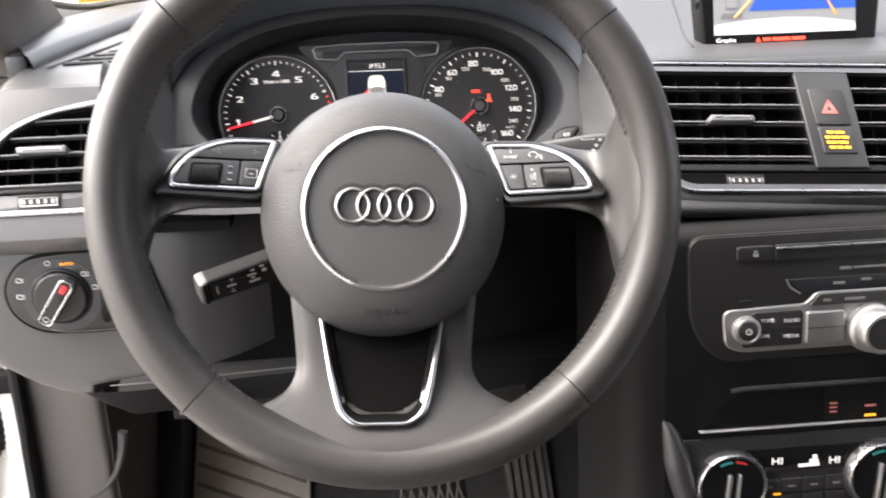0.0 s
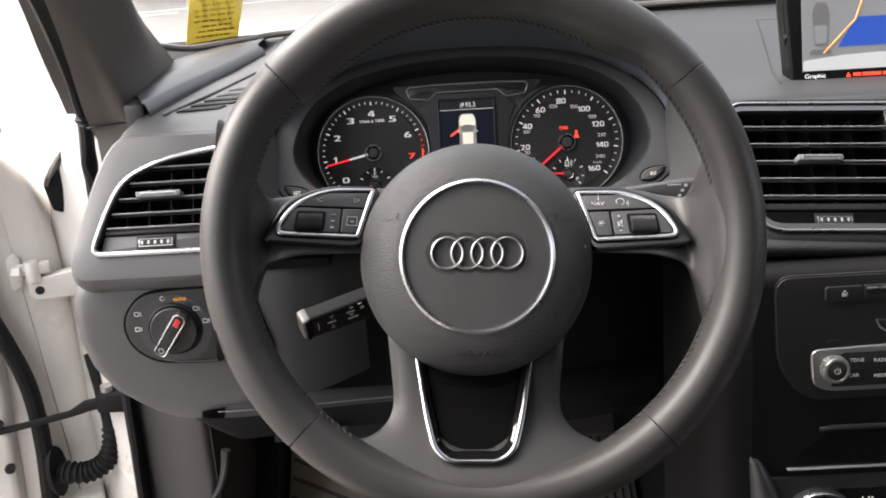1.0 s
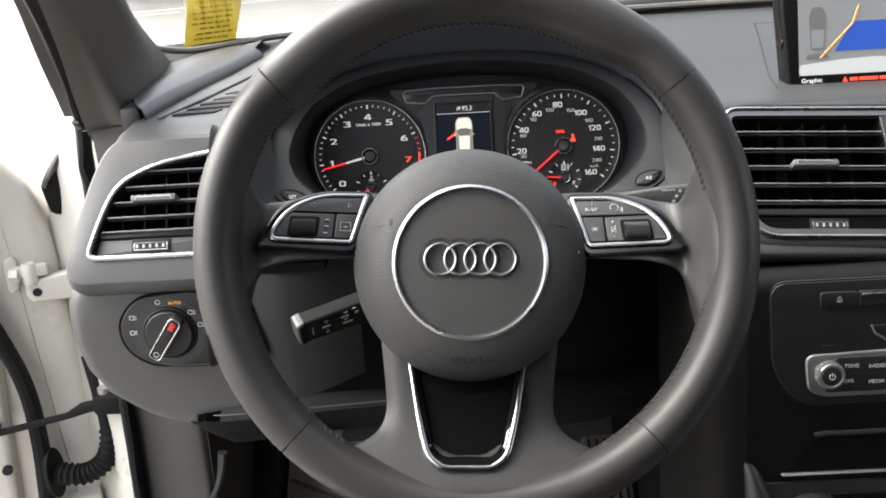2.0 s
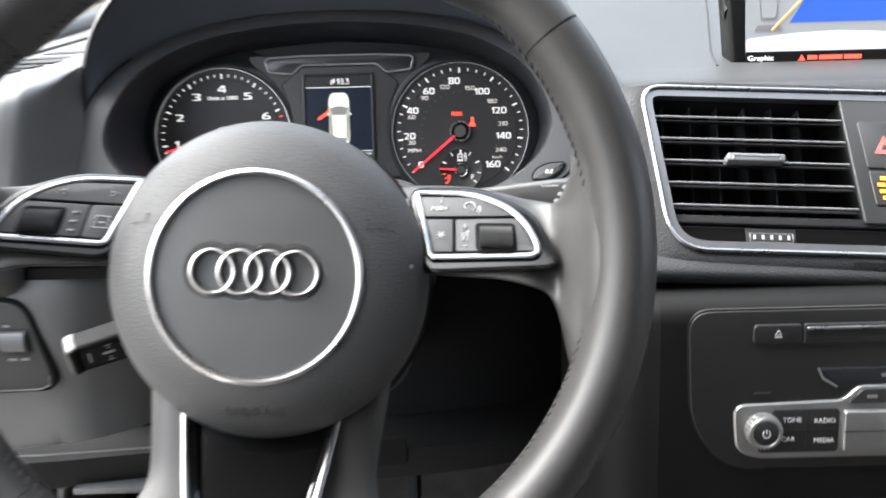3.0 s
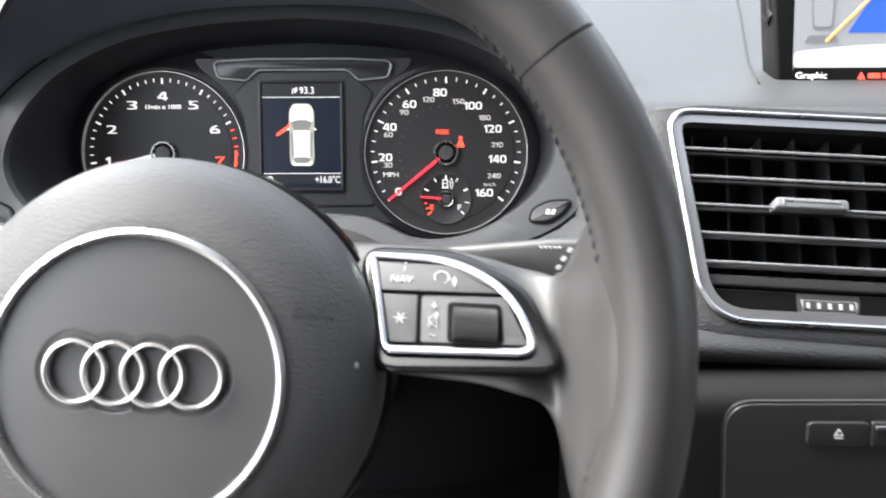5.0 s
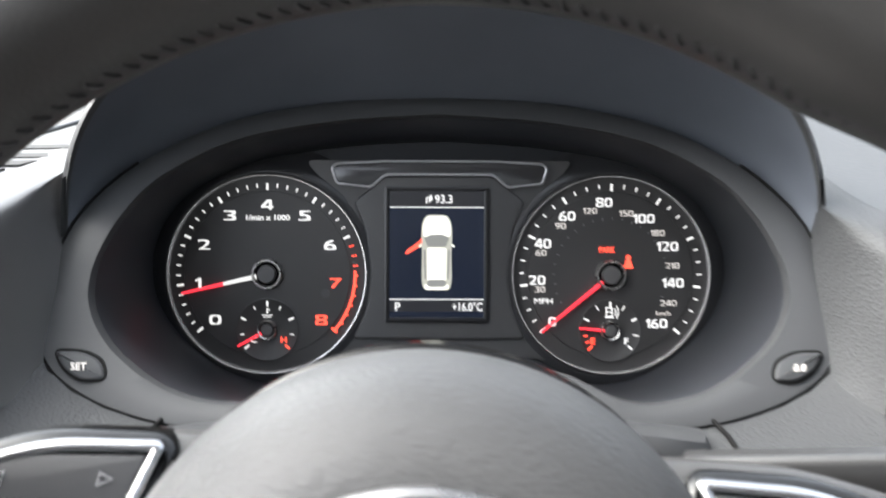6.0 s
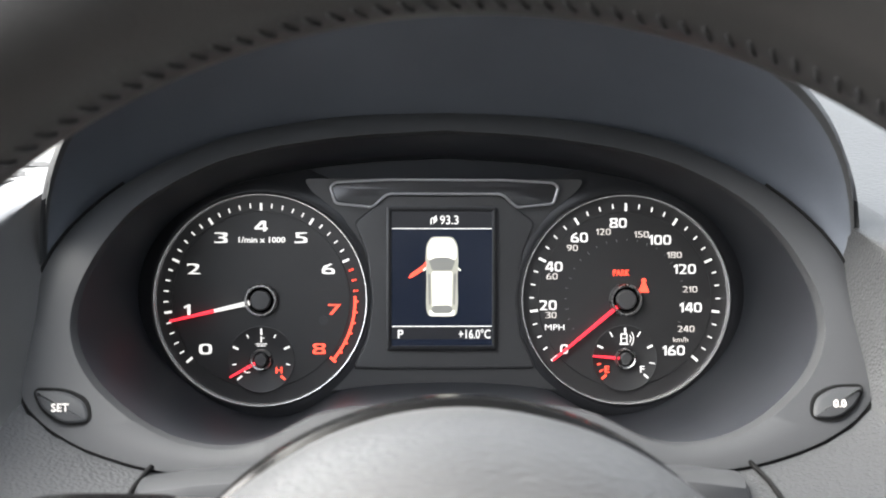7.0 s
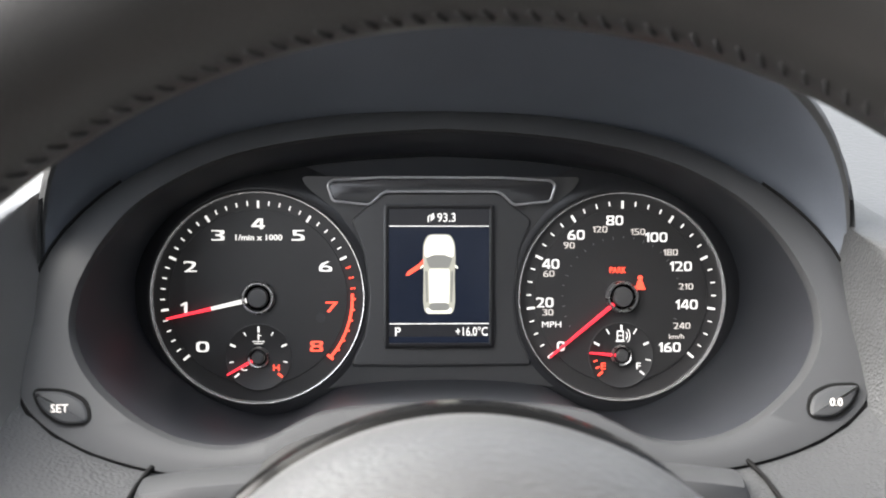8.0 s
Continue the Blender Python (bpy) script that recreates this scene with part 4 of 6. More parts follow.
def dashboard():
    d = thing("dashboard", Matrix.Identity(4), "black soft-grained dashboard with hooded instrument binnacle", "dashboard")
    # upper pad from the windscreen to the front roll
    prof = [(1.13, 1.138), (1.0, 1.1275), (0.88, 1.112), (0.83, 1.1065), (0.80, 1.1050), (0.78, 1.1050), (0.758, 1.1052), (0.745, 1.1042), (0.735, 1.1008), (0.729, 1.0970)]
    part("upper_pad", sheet([[(x, y, z) for y, z in prof] for x in (0.199, 0.22, 0.3, 0.42, 0.55, 0.68)], 4), SOFTTOP, d)
    part("rear_pad", sheet([[(x, y, z) for y, z in prof[:2] + [(0.93, 1.118)]] for x in (-0.21, -0.1, 0.0, 0.1, 0.17)], 4), SOFT, d)
    # hood over the instruments: outer shell, rounded lip, inner side
    C = CLUSTER
    def at(c):
        return [tuple(C @ Vector(p)) for p in c]
    n = 48

    def recede(c):
        out = []
        for i, (x, y, z) in enumerate(c):
            w = (1 - math.sin(math.pi * i / n)) ** 2
            out.append((x + math.copysign(0.0102 * w, x), y - 0.0005 * w, z - 0.026 * w))
        return out
    lip = recede(visor_curve(0.1640, 0.101, 0.028, 0.100, -0.004))
    arch = []
    for i in range(n + 1):
        t = math.pi * i / n
        c, s = math.cos(t), math.sin(t)
        x = 0.1700 * math.copysign(abs(c) ** (2 / 2.6), c)
        y = 0.020 + 0.0705 * abs(s) ** (2 / 2.3)
        arch.append((x, y, bezel_z(y) - 0.004))
    midr = [tuple(0.5 * (a + b) for a, b in zip(p, q)) for p, q in zip(lip, arch)]
    midr = [(x * 1.015, y + 0.006 * math.sin(math.pi * i / n), z) for i, (x, y, z) in enumerate(midr)]
    out0 = recede(visor_curve(0.1660, 0.1032, 0.028, 0.1022, -0.004, foot=0.1642))
    out1 = recede(visor_curve(0.1702, 0.1062, 0.028, 0.0995, -0.004, foot=0.1648))
    # the outer skin goes on down behind the surround
    def longer(c, d):
        return [(c[0][0], c[0][1] - d, c[0][2])] + c + [(c[-1][0], c[-1][1] - d, c[-1][2])]
    out2 = visor_curve(0.1775, 0.1095, 0.026, 0.080, -0.004, foot=0.1752)
    out3 = visor_curve(0.1860, 0.1040, 0.024, 0.030, 0.0, foot=0.1765)
    out4 = visor_curve(0.1960, 0.0960, 0.018, -0.050, 0.0, foot=0.1780)
    out5 = visor_curve(0.2060, 0.0860, 0.010, -0.150, 0.0, foot=0.1790)
    near = [tuple(Vector(p).lerp(Vector(q), 0.94)) for p, q in zip(midr, lip)]
    part("hood_lining", loft([at(longer(c, d)) for c, d in (([(x * 0.955, 0.02 + (y - 0.02) * 0.94, z - 0.007) for x, y, z in arch], 0.0), (arch, 0.001), (midr, 0.002), (near, 0.003))], False), HOODM, d, "blue-black lining of the hood")
    part("binnacle_hood", loft([at(longer(c, d)) for c, d in ((near, 0.003), (lip, 0.003), (out0, 0.003), (out1, 0.004), (out2, 0.006), (out3, 0.01), (out4, 0.01), (out5, 0.01))], False), LIPM, d, "curved dark grey hood over the instruments")
    # grained surround between the bezel and the vents
    k0 = at([(x * 1.004, y * 1.006, bezel_z(y) - 0.003) for x, y in by_angle(BEZEL_OUT, (0.0, 0.0), 96)])
    k1, k2 = [], []
    for i, (x, y) in enumerate(by_angle(squircle(-0.004, 0.2045, 0.062, 0.030, 4.5, 4.5), (0.0, 0.0), 96)):
        z = 1.05 + y
        yy = 0.724 + (z - 1.097) * 0.7265 + 0.001
        k2.append((x, yy, z))
        k1.append(tuple(Vector(k0[i]).lerp(Vector((x, yy, z)), 0.45) + Vector((0, -0.006, 0.002))))
    k3 = [(x * 1.03, y + 0.02, z) for x, y, z in k2]
    run = [i % 96 for i in range(47, 98)]
    part("surround", loft([[k[i] for i in run] for k in (k0, k1, k2, k3)], False), SOFT, d)
    # flanks that roll from the vent panels in to the bezel and under the hood
    inner = [(0.1640, 0.7238, 1.0432), (0.1668, 0.7420, 1.0585), (0.1680, 0.7610, 1.0740), (0.1700, 0.7800, 1.0850), (0.1735, 0.7840, 1.0930), (0.1755, 0.7850, 1.0985)]
    tops = {-1: [(0.1765, 0.788, 1.1040), (0.1775, 0.794, 1.1090), (0.1790, 0.805, 1.1130), (0.1810, 0.82, 1.1165), (0.1880, 0.95, 1.1215), (0.1900, 1.13, 1.1360)],
            1: [(0.1760, 0.786, 1.1010), (0.1765, 0.790, 1.1028), (0.1765, 0.798, 1.1042), (0.1760, 0.81, 1.1048), (0.1740, 0.83, 1.1060), (0.1740, 0.88, 1.1115), (0.1740, 1.0, 1.1270), (0.1740, 1.13, 1.1380)]}
    outer = {-1: [(0.6700, 1.04), (0.6800, 1.057), (0.6900, 1.074), (0.6990, 1.090), (0.7055, 1.1005), (0.7125, 1.1085), (0.722, 1.1130), (0.736, 1.1150), (0.77, 1.1170), (0.82, 1.1172), (0.95, 1.1226), (1.13, 1.1363)],
             1: [(0.6805, 1.04), (0.6935, 1.057), (0.7065, 1.074), (0.7185, 1.089), (0.7262, 1.0978), (0.7345, 1.1017), (0.745, 1.1046), (0.758, 1.1056), (0.78, 1.1054), (0.80, 1.1054), (0.83, 1.1069), (0.88, 1.1124), (1.0, 1.1279), (1.13, 1.1384)]}
    for s in (-1, 1):
        rows = []
        for (xi, yi, zi), (yo, zo) in zip(inner + tops[s], outer[s]):
            dy, dz = yi - yo, zi - zo
            rows.append([(s * 0.2050, yo + 0.0022, zo - 0.0016), (s * 0.1985, yo, zo), (s * 0.1905, yo + 0.015 * dy, zo + 0.01 * dz), (s * 0.1838, yo + 0.085 * dy, zo + 0.06 * dz), (s * 0.1765, yo + 0.40 * dy, zo + 0.34 * dz), (s * xi, yi, zi), (s * (xi - 0.001), yi + 0.012, zi - 0.006)])
        cols = [spline([r[j] for r in rows], 5) for j in range(7)]
        # left flank takes the lighter plastic to stand for light on that side
        part("binnacle_flank", sheet(list(map(list, zip(*cols))), 5), GREYSOFT_LIT if s < 0 else SOFT, d)
    # front round the middle vents
    V = tilted(AXIS, 0.726, 1.097, 38.0)
    o = vent_outline()
    def vat(pts, z, turned=False):
        return [tuple((V @ VENT_SET if turned else V) @ Vector((x, y, z))) for x, y in pts]
    big = rounded(mm([(-160, 10), (-160, -113), (160, -127), (160, 8)]), [0.006, 0.016, 0.016, 0.006], 6)
    # outline points by angle so that the skins join without twisting
    part("vent_surround", loft([vat(by_angle(inset(o, 0.002)), -0.004, True), vat(by_angle(inset(o, 0.0009)), 0.0, True), vat(by_angle(inset(o, -0.003)), 0.0003, True), vat(by_angle(big), -0.0005), vat(by_angle(inset(big, -0.006)), -0.010)]), SOFT, d)
    # roll under the vents, and the step back below it
    rows = []
    for x in (0.17, 0.2, 0.25, 0.40, 0.60):
        rows.append([(x, y, z - 0.05 * (x - 0.25)) for y, z in ((0.660, 1.012), (0.6515, 1.006), (0.652, 0.999), (0.660, 0.995), (0.690, 0.991), (0.705, 0.965))])
    part("lower_roll", sheet(rows, 5), SOFT, d)
    # lower middle front
    L = tilted(AXIS, 0.630, 0.995, 9.0)
    rows = []
    for y, e in ((0.004, 0.075), (0.0035, 0.022), (0.001, 0.009), (-0.002, 0.0040), (-0.007, 0.0008), (-0.013, 0.0), (-0.07, 0.0), (-0.15, 0.0), (-0.24, 0.0), (-0.34, 0.0)):
        rows.append([tuple(L @ Vector((x, y, z - e))) for x, z in ((-0.196, -0.100), (-0.184, -0.035), (-0.172, -0.010), (-0.150, -0.001), (-0.12, 0.0), (0.15, 0.0), (0.2, -0.02))])
    part("console_face", sheet(rows, 5), CONSOLE, d)
    # console edge pad low beside the stack
    part("console_edge", tube(spline([(0.203, 0.622, 0.852), (0.209, 0.612, 0.842), (0.214, 0.608, 0.825), (0.220, 0.605, 0.80), (0.232, 0.60, 0.76), (0.245, 0.597, 0.70)], 4), lambda t: 0.001 + 0.0105 * min(t * 2, 1), lambda t: 0.003 + 0.014 * min(t * 2, 1), n=14, up=(0, -1, 0)), LEDGEM, d)
    # driver's wing: top, vent panel, lower panel
    W = tilted(0.0, 0.705, 1.097, 30.0)
    lo = left_outline()
    def wat(pts, z):
        return [tuple(W @ Vector((x, y, z))) for x, y in pts]
    wing = rounded(mm([(-190, 14), (-190, -101), (-317, -101), (-321, -86), (-314, -58), (-304, -22), (-294, 2), (-284, 14)]), 0.012, 5)
    cen = (-0.250, -0.045)
    part("side_vent_surround", loft([wat(by_angle(inset(lo, 0.003), cen), -0.004), wat(by_angle(inset(lo, 0.0015), cen), 0.0), wat(by_angle(inset(lo, -0.004), cen), 0.0005), wat(by_angle(wing, cen), -0.002), wat(by_angle(inset(wing, -0.006), cen), -0.012), wat(by_angle(inset(wing, -0.008), cen), -0.05)]), GREYSOFT_LIT, d)
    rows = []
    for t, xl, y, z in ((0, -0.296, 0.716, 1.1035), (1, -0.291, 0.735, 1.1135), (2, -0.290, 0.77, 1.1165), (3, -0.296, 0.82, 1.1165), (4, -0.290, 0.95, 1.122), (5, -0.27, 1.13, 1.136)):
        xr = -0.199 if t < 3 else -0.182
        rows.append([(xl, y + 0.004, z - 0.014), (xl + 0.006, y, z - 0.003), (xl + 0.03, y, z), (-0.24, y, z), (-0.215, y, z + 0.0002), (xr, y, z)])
    part("wing_top", sheet(rows, 5), GREYSOFT_LIT, d)
    rows = []
    for z, xl, y in ((1.006, -0.326, 0.6790), (0.997, -0.3285, 0.6730), (0.985, -0.3325, 0.6698), (0.968, -0.3338, 0.6690), (0.950, -0.334, 0.6690), (0.924, -0.327, 0.6690), (0.902, -0.313, 0.6690), (0.888, -0.294, 0.6690), (0.880, -0.281, 0.6690), (0.874, -0.269, 0.6700), (0.869, -0.258, 0.6740)):
        row = [(xl + 0.004, y + 0.075, z), (xl, y + 0.018, z), (xl + 0.005, y + 0.004, z)]
        if z > 0.881:
            row += [(xl + 0.03, y, z), (-0.20, y, z), (-0.165, y + 0.002, z), (-0.145, y + 0.010, z), (-0.125, y + 0.024, z), (-0.100, y + 0.048, z)]
        else:
            row += [(-0.244, y, z), (-0.240, y, z), (-0.239, y + 0.002, z), (-0.238, y + 0.004, z), (-0.237, y + 0.010, z), (-0.236, y + 0.02, z)]
        rows.append(row)
    part("wing_lower", sheet(rows, 6), GREYSOFT_LIT, d)
    part("wing_gap", box(-0.322, 0.676, 1.0020, -0.12, 0.72, 1.0095), SEAMDARK, d)
    # knee panel with its fine joint and bright clip
    rows = []
    for z, y in ((0.992, 0.775), (0.975, 0.770), (0.95, 0.765), (0.905, 0.752), (0.860, 0.745), (0.800, 0.745)):
        rows.append([(-0.20, y, z), (-0.1, y, z), (0.02, y + 0.004, z), (0.12, y + 0.02, z), (0.18, y + 0.05, z)])
    part("knee_panel", sheet(rows, 4), DARK, d)
    rows = []
    for z, y in ((0.873, 0.6685), (0.862, 0.6670), (0.850, 0.672), (0.842, 0.690), (0.838, 0.76)):
        rows.append([(-0.250 + (0.873 - z) * 1.6, y + 0.004, z), (-0.235 + (0.873 - z), y, z), (-0.19, y + 0.001, z), (-0.1, y + 0.012, z), (0.05, y + 0.02, z)])
    part("knee_flap", sheet(rows, 6), CONSOLE, d)
    part("flap_joint", tube([(-0.226, 0.6685, 0.8790), (-0.215, 0.6665, 0.8800), (-0.19, 0.6665, 0.8805), (-0.08, 0.678, 0.8795), (0.02, 0.684, 0.878)], 0.0006, n=6), CHROMEDIM, d)
    part("flap_clip", box(-0.176, 0.668, 0.8475, -0.120, 0.682, 0.8520, 0.001), GREY, d)
    part("underside", loft([[(-0.228, 0.69, 0.860), (0.2, 0.70, 0.862)], [(-0.34, 1.25, 0.80), (0.2, 1.25, 0.80)]], False), DARK, d)
    # ledge beside the screen pillar and the grille before it
    rows = []
    for p, r in (((-0.272, 0.760, 1.1150), (-0.302, 0.815, 1.1240)), ((-0.262, 0.830, 1.1170), (-0.302, 0.890, 1.1295)), ((-0.249, 0.895, 1.1185), (-0.290, 0.975, 1.1340)), ((-0.233, 0.960, 1.1215), (-0.262, 1.045, 1.1370)), ((-0.2176, 1.020, 1.1255), (-0.22, 1.085, 1.1390))):
        p, r = Vector(p), Vector(r)
        q = p + Vector((-0.009, 0.009, 0.0125))
        rows.append([tuple(p), tuple(p + Vector((-0.001, 0.001, 0.005))), tuple(p + Vector((-0.004, 0.004, 0.0095))), tuple(q), tuple(q.lerp(r, 0.5) + Vector((0, 0, 0.0035))), tuple(r), tuple(r + Vector((-0.03, 0.05, -0.006)))])
    part("pillar_ledge", sheet(rows, 5), LEDGEM, d)
    part("ledge_end", box(-0.297, 0.768, 1.098, -0.279, 0.800, 1.1255, 0.004), LEDGEM, d)
    # slots of the side window outlet
    for i in range(5):
        x, y = -0.251 + 0.0068 * i, 0.766 + 0.0212 * i
        z = 1.1172 + max(y - 0.83, 0) * 0.042
        part("outlet_slot", prism([(x, y), (x + 0.036, y + 0.004), (x + 0.040, y + 0.0165), (x + 0.007, y + 0.0125)], z - 0.004, z + 0.0006), GROOVE, d)
    part("outlet_rail", tube([(-0.260, 0.757, 1.1168), (-0.236, 0.845, 1.1185), (-0.212, 0.930, 1.1222)], 0.0014, n=8), GREY, d)
    return d


LIPM = mat("hood_skin", (0.034, 0.035, 0.036), 0.5, spec=0.3, vary=0.06, grain=0.00005, size=0.0012)
SCRHOUSE = mat("screen_housing_black", (0.004, 0.004, 0.004), 0.4, spec=0.15, vary=0.1)
HOODM = mat("hood_plastic", (0.070, 0.078, 0.093), 0.65, spec=0.25, vary=0.08, grain=0.00006, size=0.0012)
# left dash plastic, its grey lifted for the light falling there
GREYSOFT_LIT = mat("grey_soft_plastic_lit", (0.065, 0.065, 0.065), 0.42, vary=0.06, grain=0.00008, size=0.0010)
CHROMEDIM = mat("dull_edge", (0.09, 0.09, 0.09), 0.4, 0.3, vary=0.1)


def vent_outline():
    return rounded(mm([(-154, 4.5), (-137, -105), (137, -105), (154, 4.5)]), [0.016, 0.024, 0.024, 0.016], 8)


def left_outline():
    return rounded(mm([(-196, 3.5), (-196, -83.5), (-307, -83.5), (-296, -50), (-282.5, -21), (-248, -4)]), [0.006, 0.006, 0.012, 0.03, 0.03, 0.04], 7)


dashboard()


VANE = mat("vane_plastic", (0.04, 0.041, 0.044), 0.5, vary=0.1)
DIVIDER = mat("divider_plastic", (0.02, 0.0205, 0.021), 0.45, vary=0.08)


def vent_wheel(v, x, y, z):
    """A small ribbed bright wheel with a row of marks."""
    rows = []
    for i in range(15):
        t = math.pi * (0.15 + 0.7 * i / 14)
        rows.append([(x - 0.0135, y - 0.005 * math.cos(t), z - 0.004 + 0.006 * math.sin(t)), (x + 0.0135, y - 0.005 * math.cos(t), z - 0.004 + 0.006 * math.sin(t))])
    part("wheel_recess", box(x - 0.0155, y - 0.0064, z - 0.004, x + 0.0155, y + 0.0064, z + 0.0006, 0.0005), GROOVE, v)
    w = part("thumb_wheel", loft(rows, False), ALU, v, "silver thumb wheel")
    part("wheel_band", box(x - 0.0125, y - 0.0024, z + 0.0012, x + 0.0125, y + 0.0024, z + 0.0022), GROOVE, w)
    for k in range(5):
        part("wheel_rib", box(x - 0.0105 + 0.0052 * k - 0.0008, y - 0.0014, z + 0.0020, x - 0.0105 + 0.0052 * k + 0.0008, y + 0.0014, z + 0.0026), SATIN, w)
    return w


def vent_knob(v, x, y, z):
    k = part("vane_knob", prism(rect(x - 0.0178, y - 0.0030, x + 0.0178, y + 0.0022, 0.0016), z - 0.008, z + 0.0020, 0.0010), SLATEDGE, v, "dark grey slider")
    part("knob_insert", tube([(x - 0.0142, y - 0.0018, z + 0.0020), (x - 0.0140, y + 0.0004, z + 0.0021), (x, y + 0.0005, z + 0.0021), (x + 0.0140, y + 0.0004, z + 0.0021), (x + 0.0142, y - 0.0018, z + 0.0020)], 0.0006, 0.0005, n=6), CHROME, k, "bright U-shaped insert")


def centre_vent():
    v = thing("centre_air_vent", tilted(AXIS, 0.726, 1.097, 38.0) @ VENT_SET, "black slatted centre air vents in a satin chrome frame", "air vent")
    o = vent_outline()
    part("chrome_frame", border(o, 0.0025, -0.004, 0.0024, 0.0009), CHROME, v, "satin chrome frame")
    a = by_angle(inset(o, 0.0042))
    part("duct", loft([lift(a, -0.001), lift(a, -0.045)], True, None, caps=False), DARK, v)
    part("duct_back", prism(a, -0.050, -0.045), DARK, v)
    part("inner_lip", border(inset(o, 0.0029), 0.0042, -0.0055, 0.0012), VENTLIP, v)
    ys = [-0.015, -0.0297, -0.0444, -0.0590, -0.0735]
    for s in (-1, 1):
        for y in ys:
            x0 = 0.1475 + 0.155 * y
            x1 = 0.0270 + 0.085 * y * s
            q = [(-s * x0, y - 0.0004), (-s * x1 if s > 0 else -s * (0.0180 - 0.085 * y), y - 0.0004)]
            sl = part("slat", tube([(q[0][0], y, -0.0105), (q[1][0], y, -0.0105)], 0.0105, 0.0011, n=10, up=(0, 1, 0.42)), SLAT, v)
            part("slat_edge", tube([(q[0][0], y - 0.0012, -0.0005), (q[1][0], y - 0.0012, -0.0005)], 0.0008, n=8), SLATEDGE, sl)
        for k in range(6):
            x = -s * (0.045 + 0.0178 * k)
            part("vane", box(x - 0.0006, -0.083, -0.042, x + 0.0006, 0.0, -0.020), VANE, v)
        vent_knob(v, -s * 0.0855 + 0.0028, -0.0444, 0.004)
        vent_wheel(v, -s * 0.0785 + 0.004, -0.0935, -0.0045)
    part("ledge", prism(rounded(mm([(-138.5, -80.5), (-137, -86.0), (137, -86.0), (138.5, -80.5)]), 0.001, 2), -0.02, -0.0015, 0.001), SLAT, v)
    part("gloss_strip", prism(rounded(mm([(-136, -86.5), (-131, -98), (-122, -101), (122, -101), (131, -98), (136, -86.5)]), 0.003, 4), -0.02, -0.0040, 0.0008), STRIP, v, "gloss black strip")
    # divider with the warning switches
    dv = part("divider", prism(rounded(mm([(-26.5, -1), (-18, -84), (24.5, -84), (18.5, -1)]), 0.002, 3), -0.002, 0.0008, 0.001), DIVIDER, v, "dark grey divider with warning switches")
    part("divider_web", prism(rounded(mm([(-25.5, -2), (-17, -83), (23.5, -83), (17.5, -2)]), 0.002, 3), -0.04, -0.002), SLAT, v)
    k = part("hazard_switch", prism(rounded(mm([(-16.8, -18.5), (-13.2, -48.5), (15.0, -48.5), (11.2, -18.5), (9, -17), (-15, -17)]), 0.002, 3), -0.001, 0.0020, 0.0008), PLASTIC, dv)
    tri = rounded(mm([(-8.5, -39.0), (5.5, -39.0), (-1.5, -26.5)]), 0.001, 3)
    part("hazard_triangle", border(tri, 0.0015, 0.0018, 0.0024), PINK, k, "pale red triangle")
    part("hazard_triangle", border(inset(tri, 0.0027), 0.0011, 0.0018, 0.0024), PINK, k)
    k2 = part("airbag_lamp", prism(rounded(mm([(-12.8, -50), (-10.5, -72.5), (16.8, -72.5), (15.2, -50)]), 0.002, 3), -0.001, 0.0018, 0.0008), PLASTIC, dv)
    for y, runs in ((-0.0550, ((-6.5, -1.5), (0.0, 7.5))), (-0.0592, ((-8.5, -4.0), (-2.8, 3.0), (4.2, 10.5))), (-0.0634, ((-7.5, 0.5), (1.8, 9.5))), (-0.0676, ((-6.0, -1.0), (0.5, 5.0), (6.4, 11.0)))):
        bars([(x0 * 0.001, y - 0.0011, x1 * 0.001, y + 0.0011) for x0, x1 in runs], k2, AMBER, 0.0022, "lit_legend")
    return v


centre_vent()


def side_vent():
    v = thing("side_air_vent", tilted(0.0, 0.705, 1.097, 30.0), "black slatted side air vent in a satin chrome frame", "air vent")
    o = left_outline()
    part("chrome_frame", border(o, 0.0036, -0.004, 0.0025, 0.0010), CHROME, v, "satin chrome frame")
    a = by_angle(inset(o, 0.0045), (-0.250, -0.045))
    part("duct", loft([lift(a, -0.001), lift(a, -0.045)]), DARK, v)
    part("duct_back", prism(a, -0.050, -0.045), DARK, v)
    for y, x0 in ((-0.0110, -0.258), (-0.0235, -0.2745), (-0.0360, -0.2835), (-0.0480, -0.2890), (-0.0595, -0.2930)):
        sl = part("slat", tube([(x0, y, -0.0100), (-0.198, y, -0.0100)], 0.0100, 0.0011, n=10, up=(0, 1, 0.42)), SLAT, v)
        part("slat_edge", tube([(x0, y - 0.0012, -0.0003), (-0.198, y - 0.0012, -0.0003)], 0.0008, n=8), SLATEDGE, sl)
    for k in range(5):
        part("vane", box(-0.212 - 0.018 * k - 0.0006, -0.068, -0.042, -0.212 - 0.018 * k + 0.0006, -0.004 - 0.004 * k, -0.020), VANE, v)
    vent_knob(v, -0.2505, -0.0350, 0.004)
    part("ledge", prism(rect(-0.295, -0.0660, -0.198, -0.0620, 0.001), -0.02, -0.0010, 0.001), SLAT, v)
    part("gloss_strip", prism(rounded(mm([(-299, -79.5), (-295.5, -66.5), (-198, -66.5), (-198, -79.5)]), 0.001, 3), -0.02, -0.0030, 0.0008), GREY, v, "grey strip")
    vent_wheel(v, -0.2545, -0.0730, -0.0025)
    return v


side_vent()


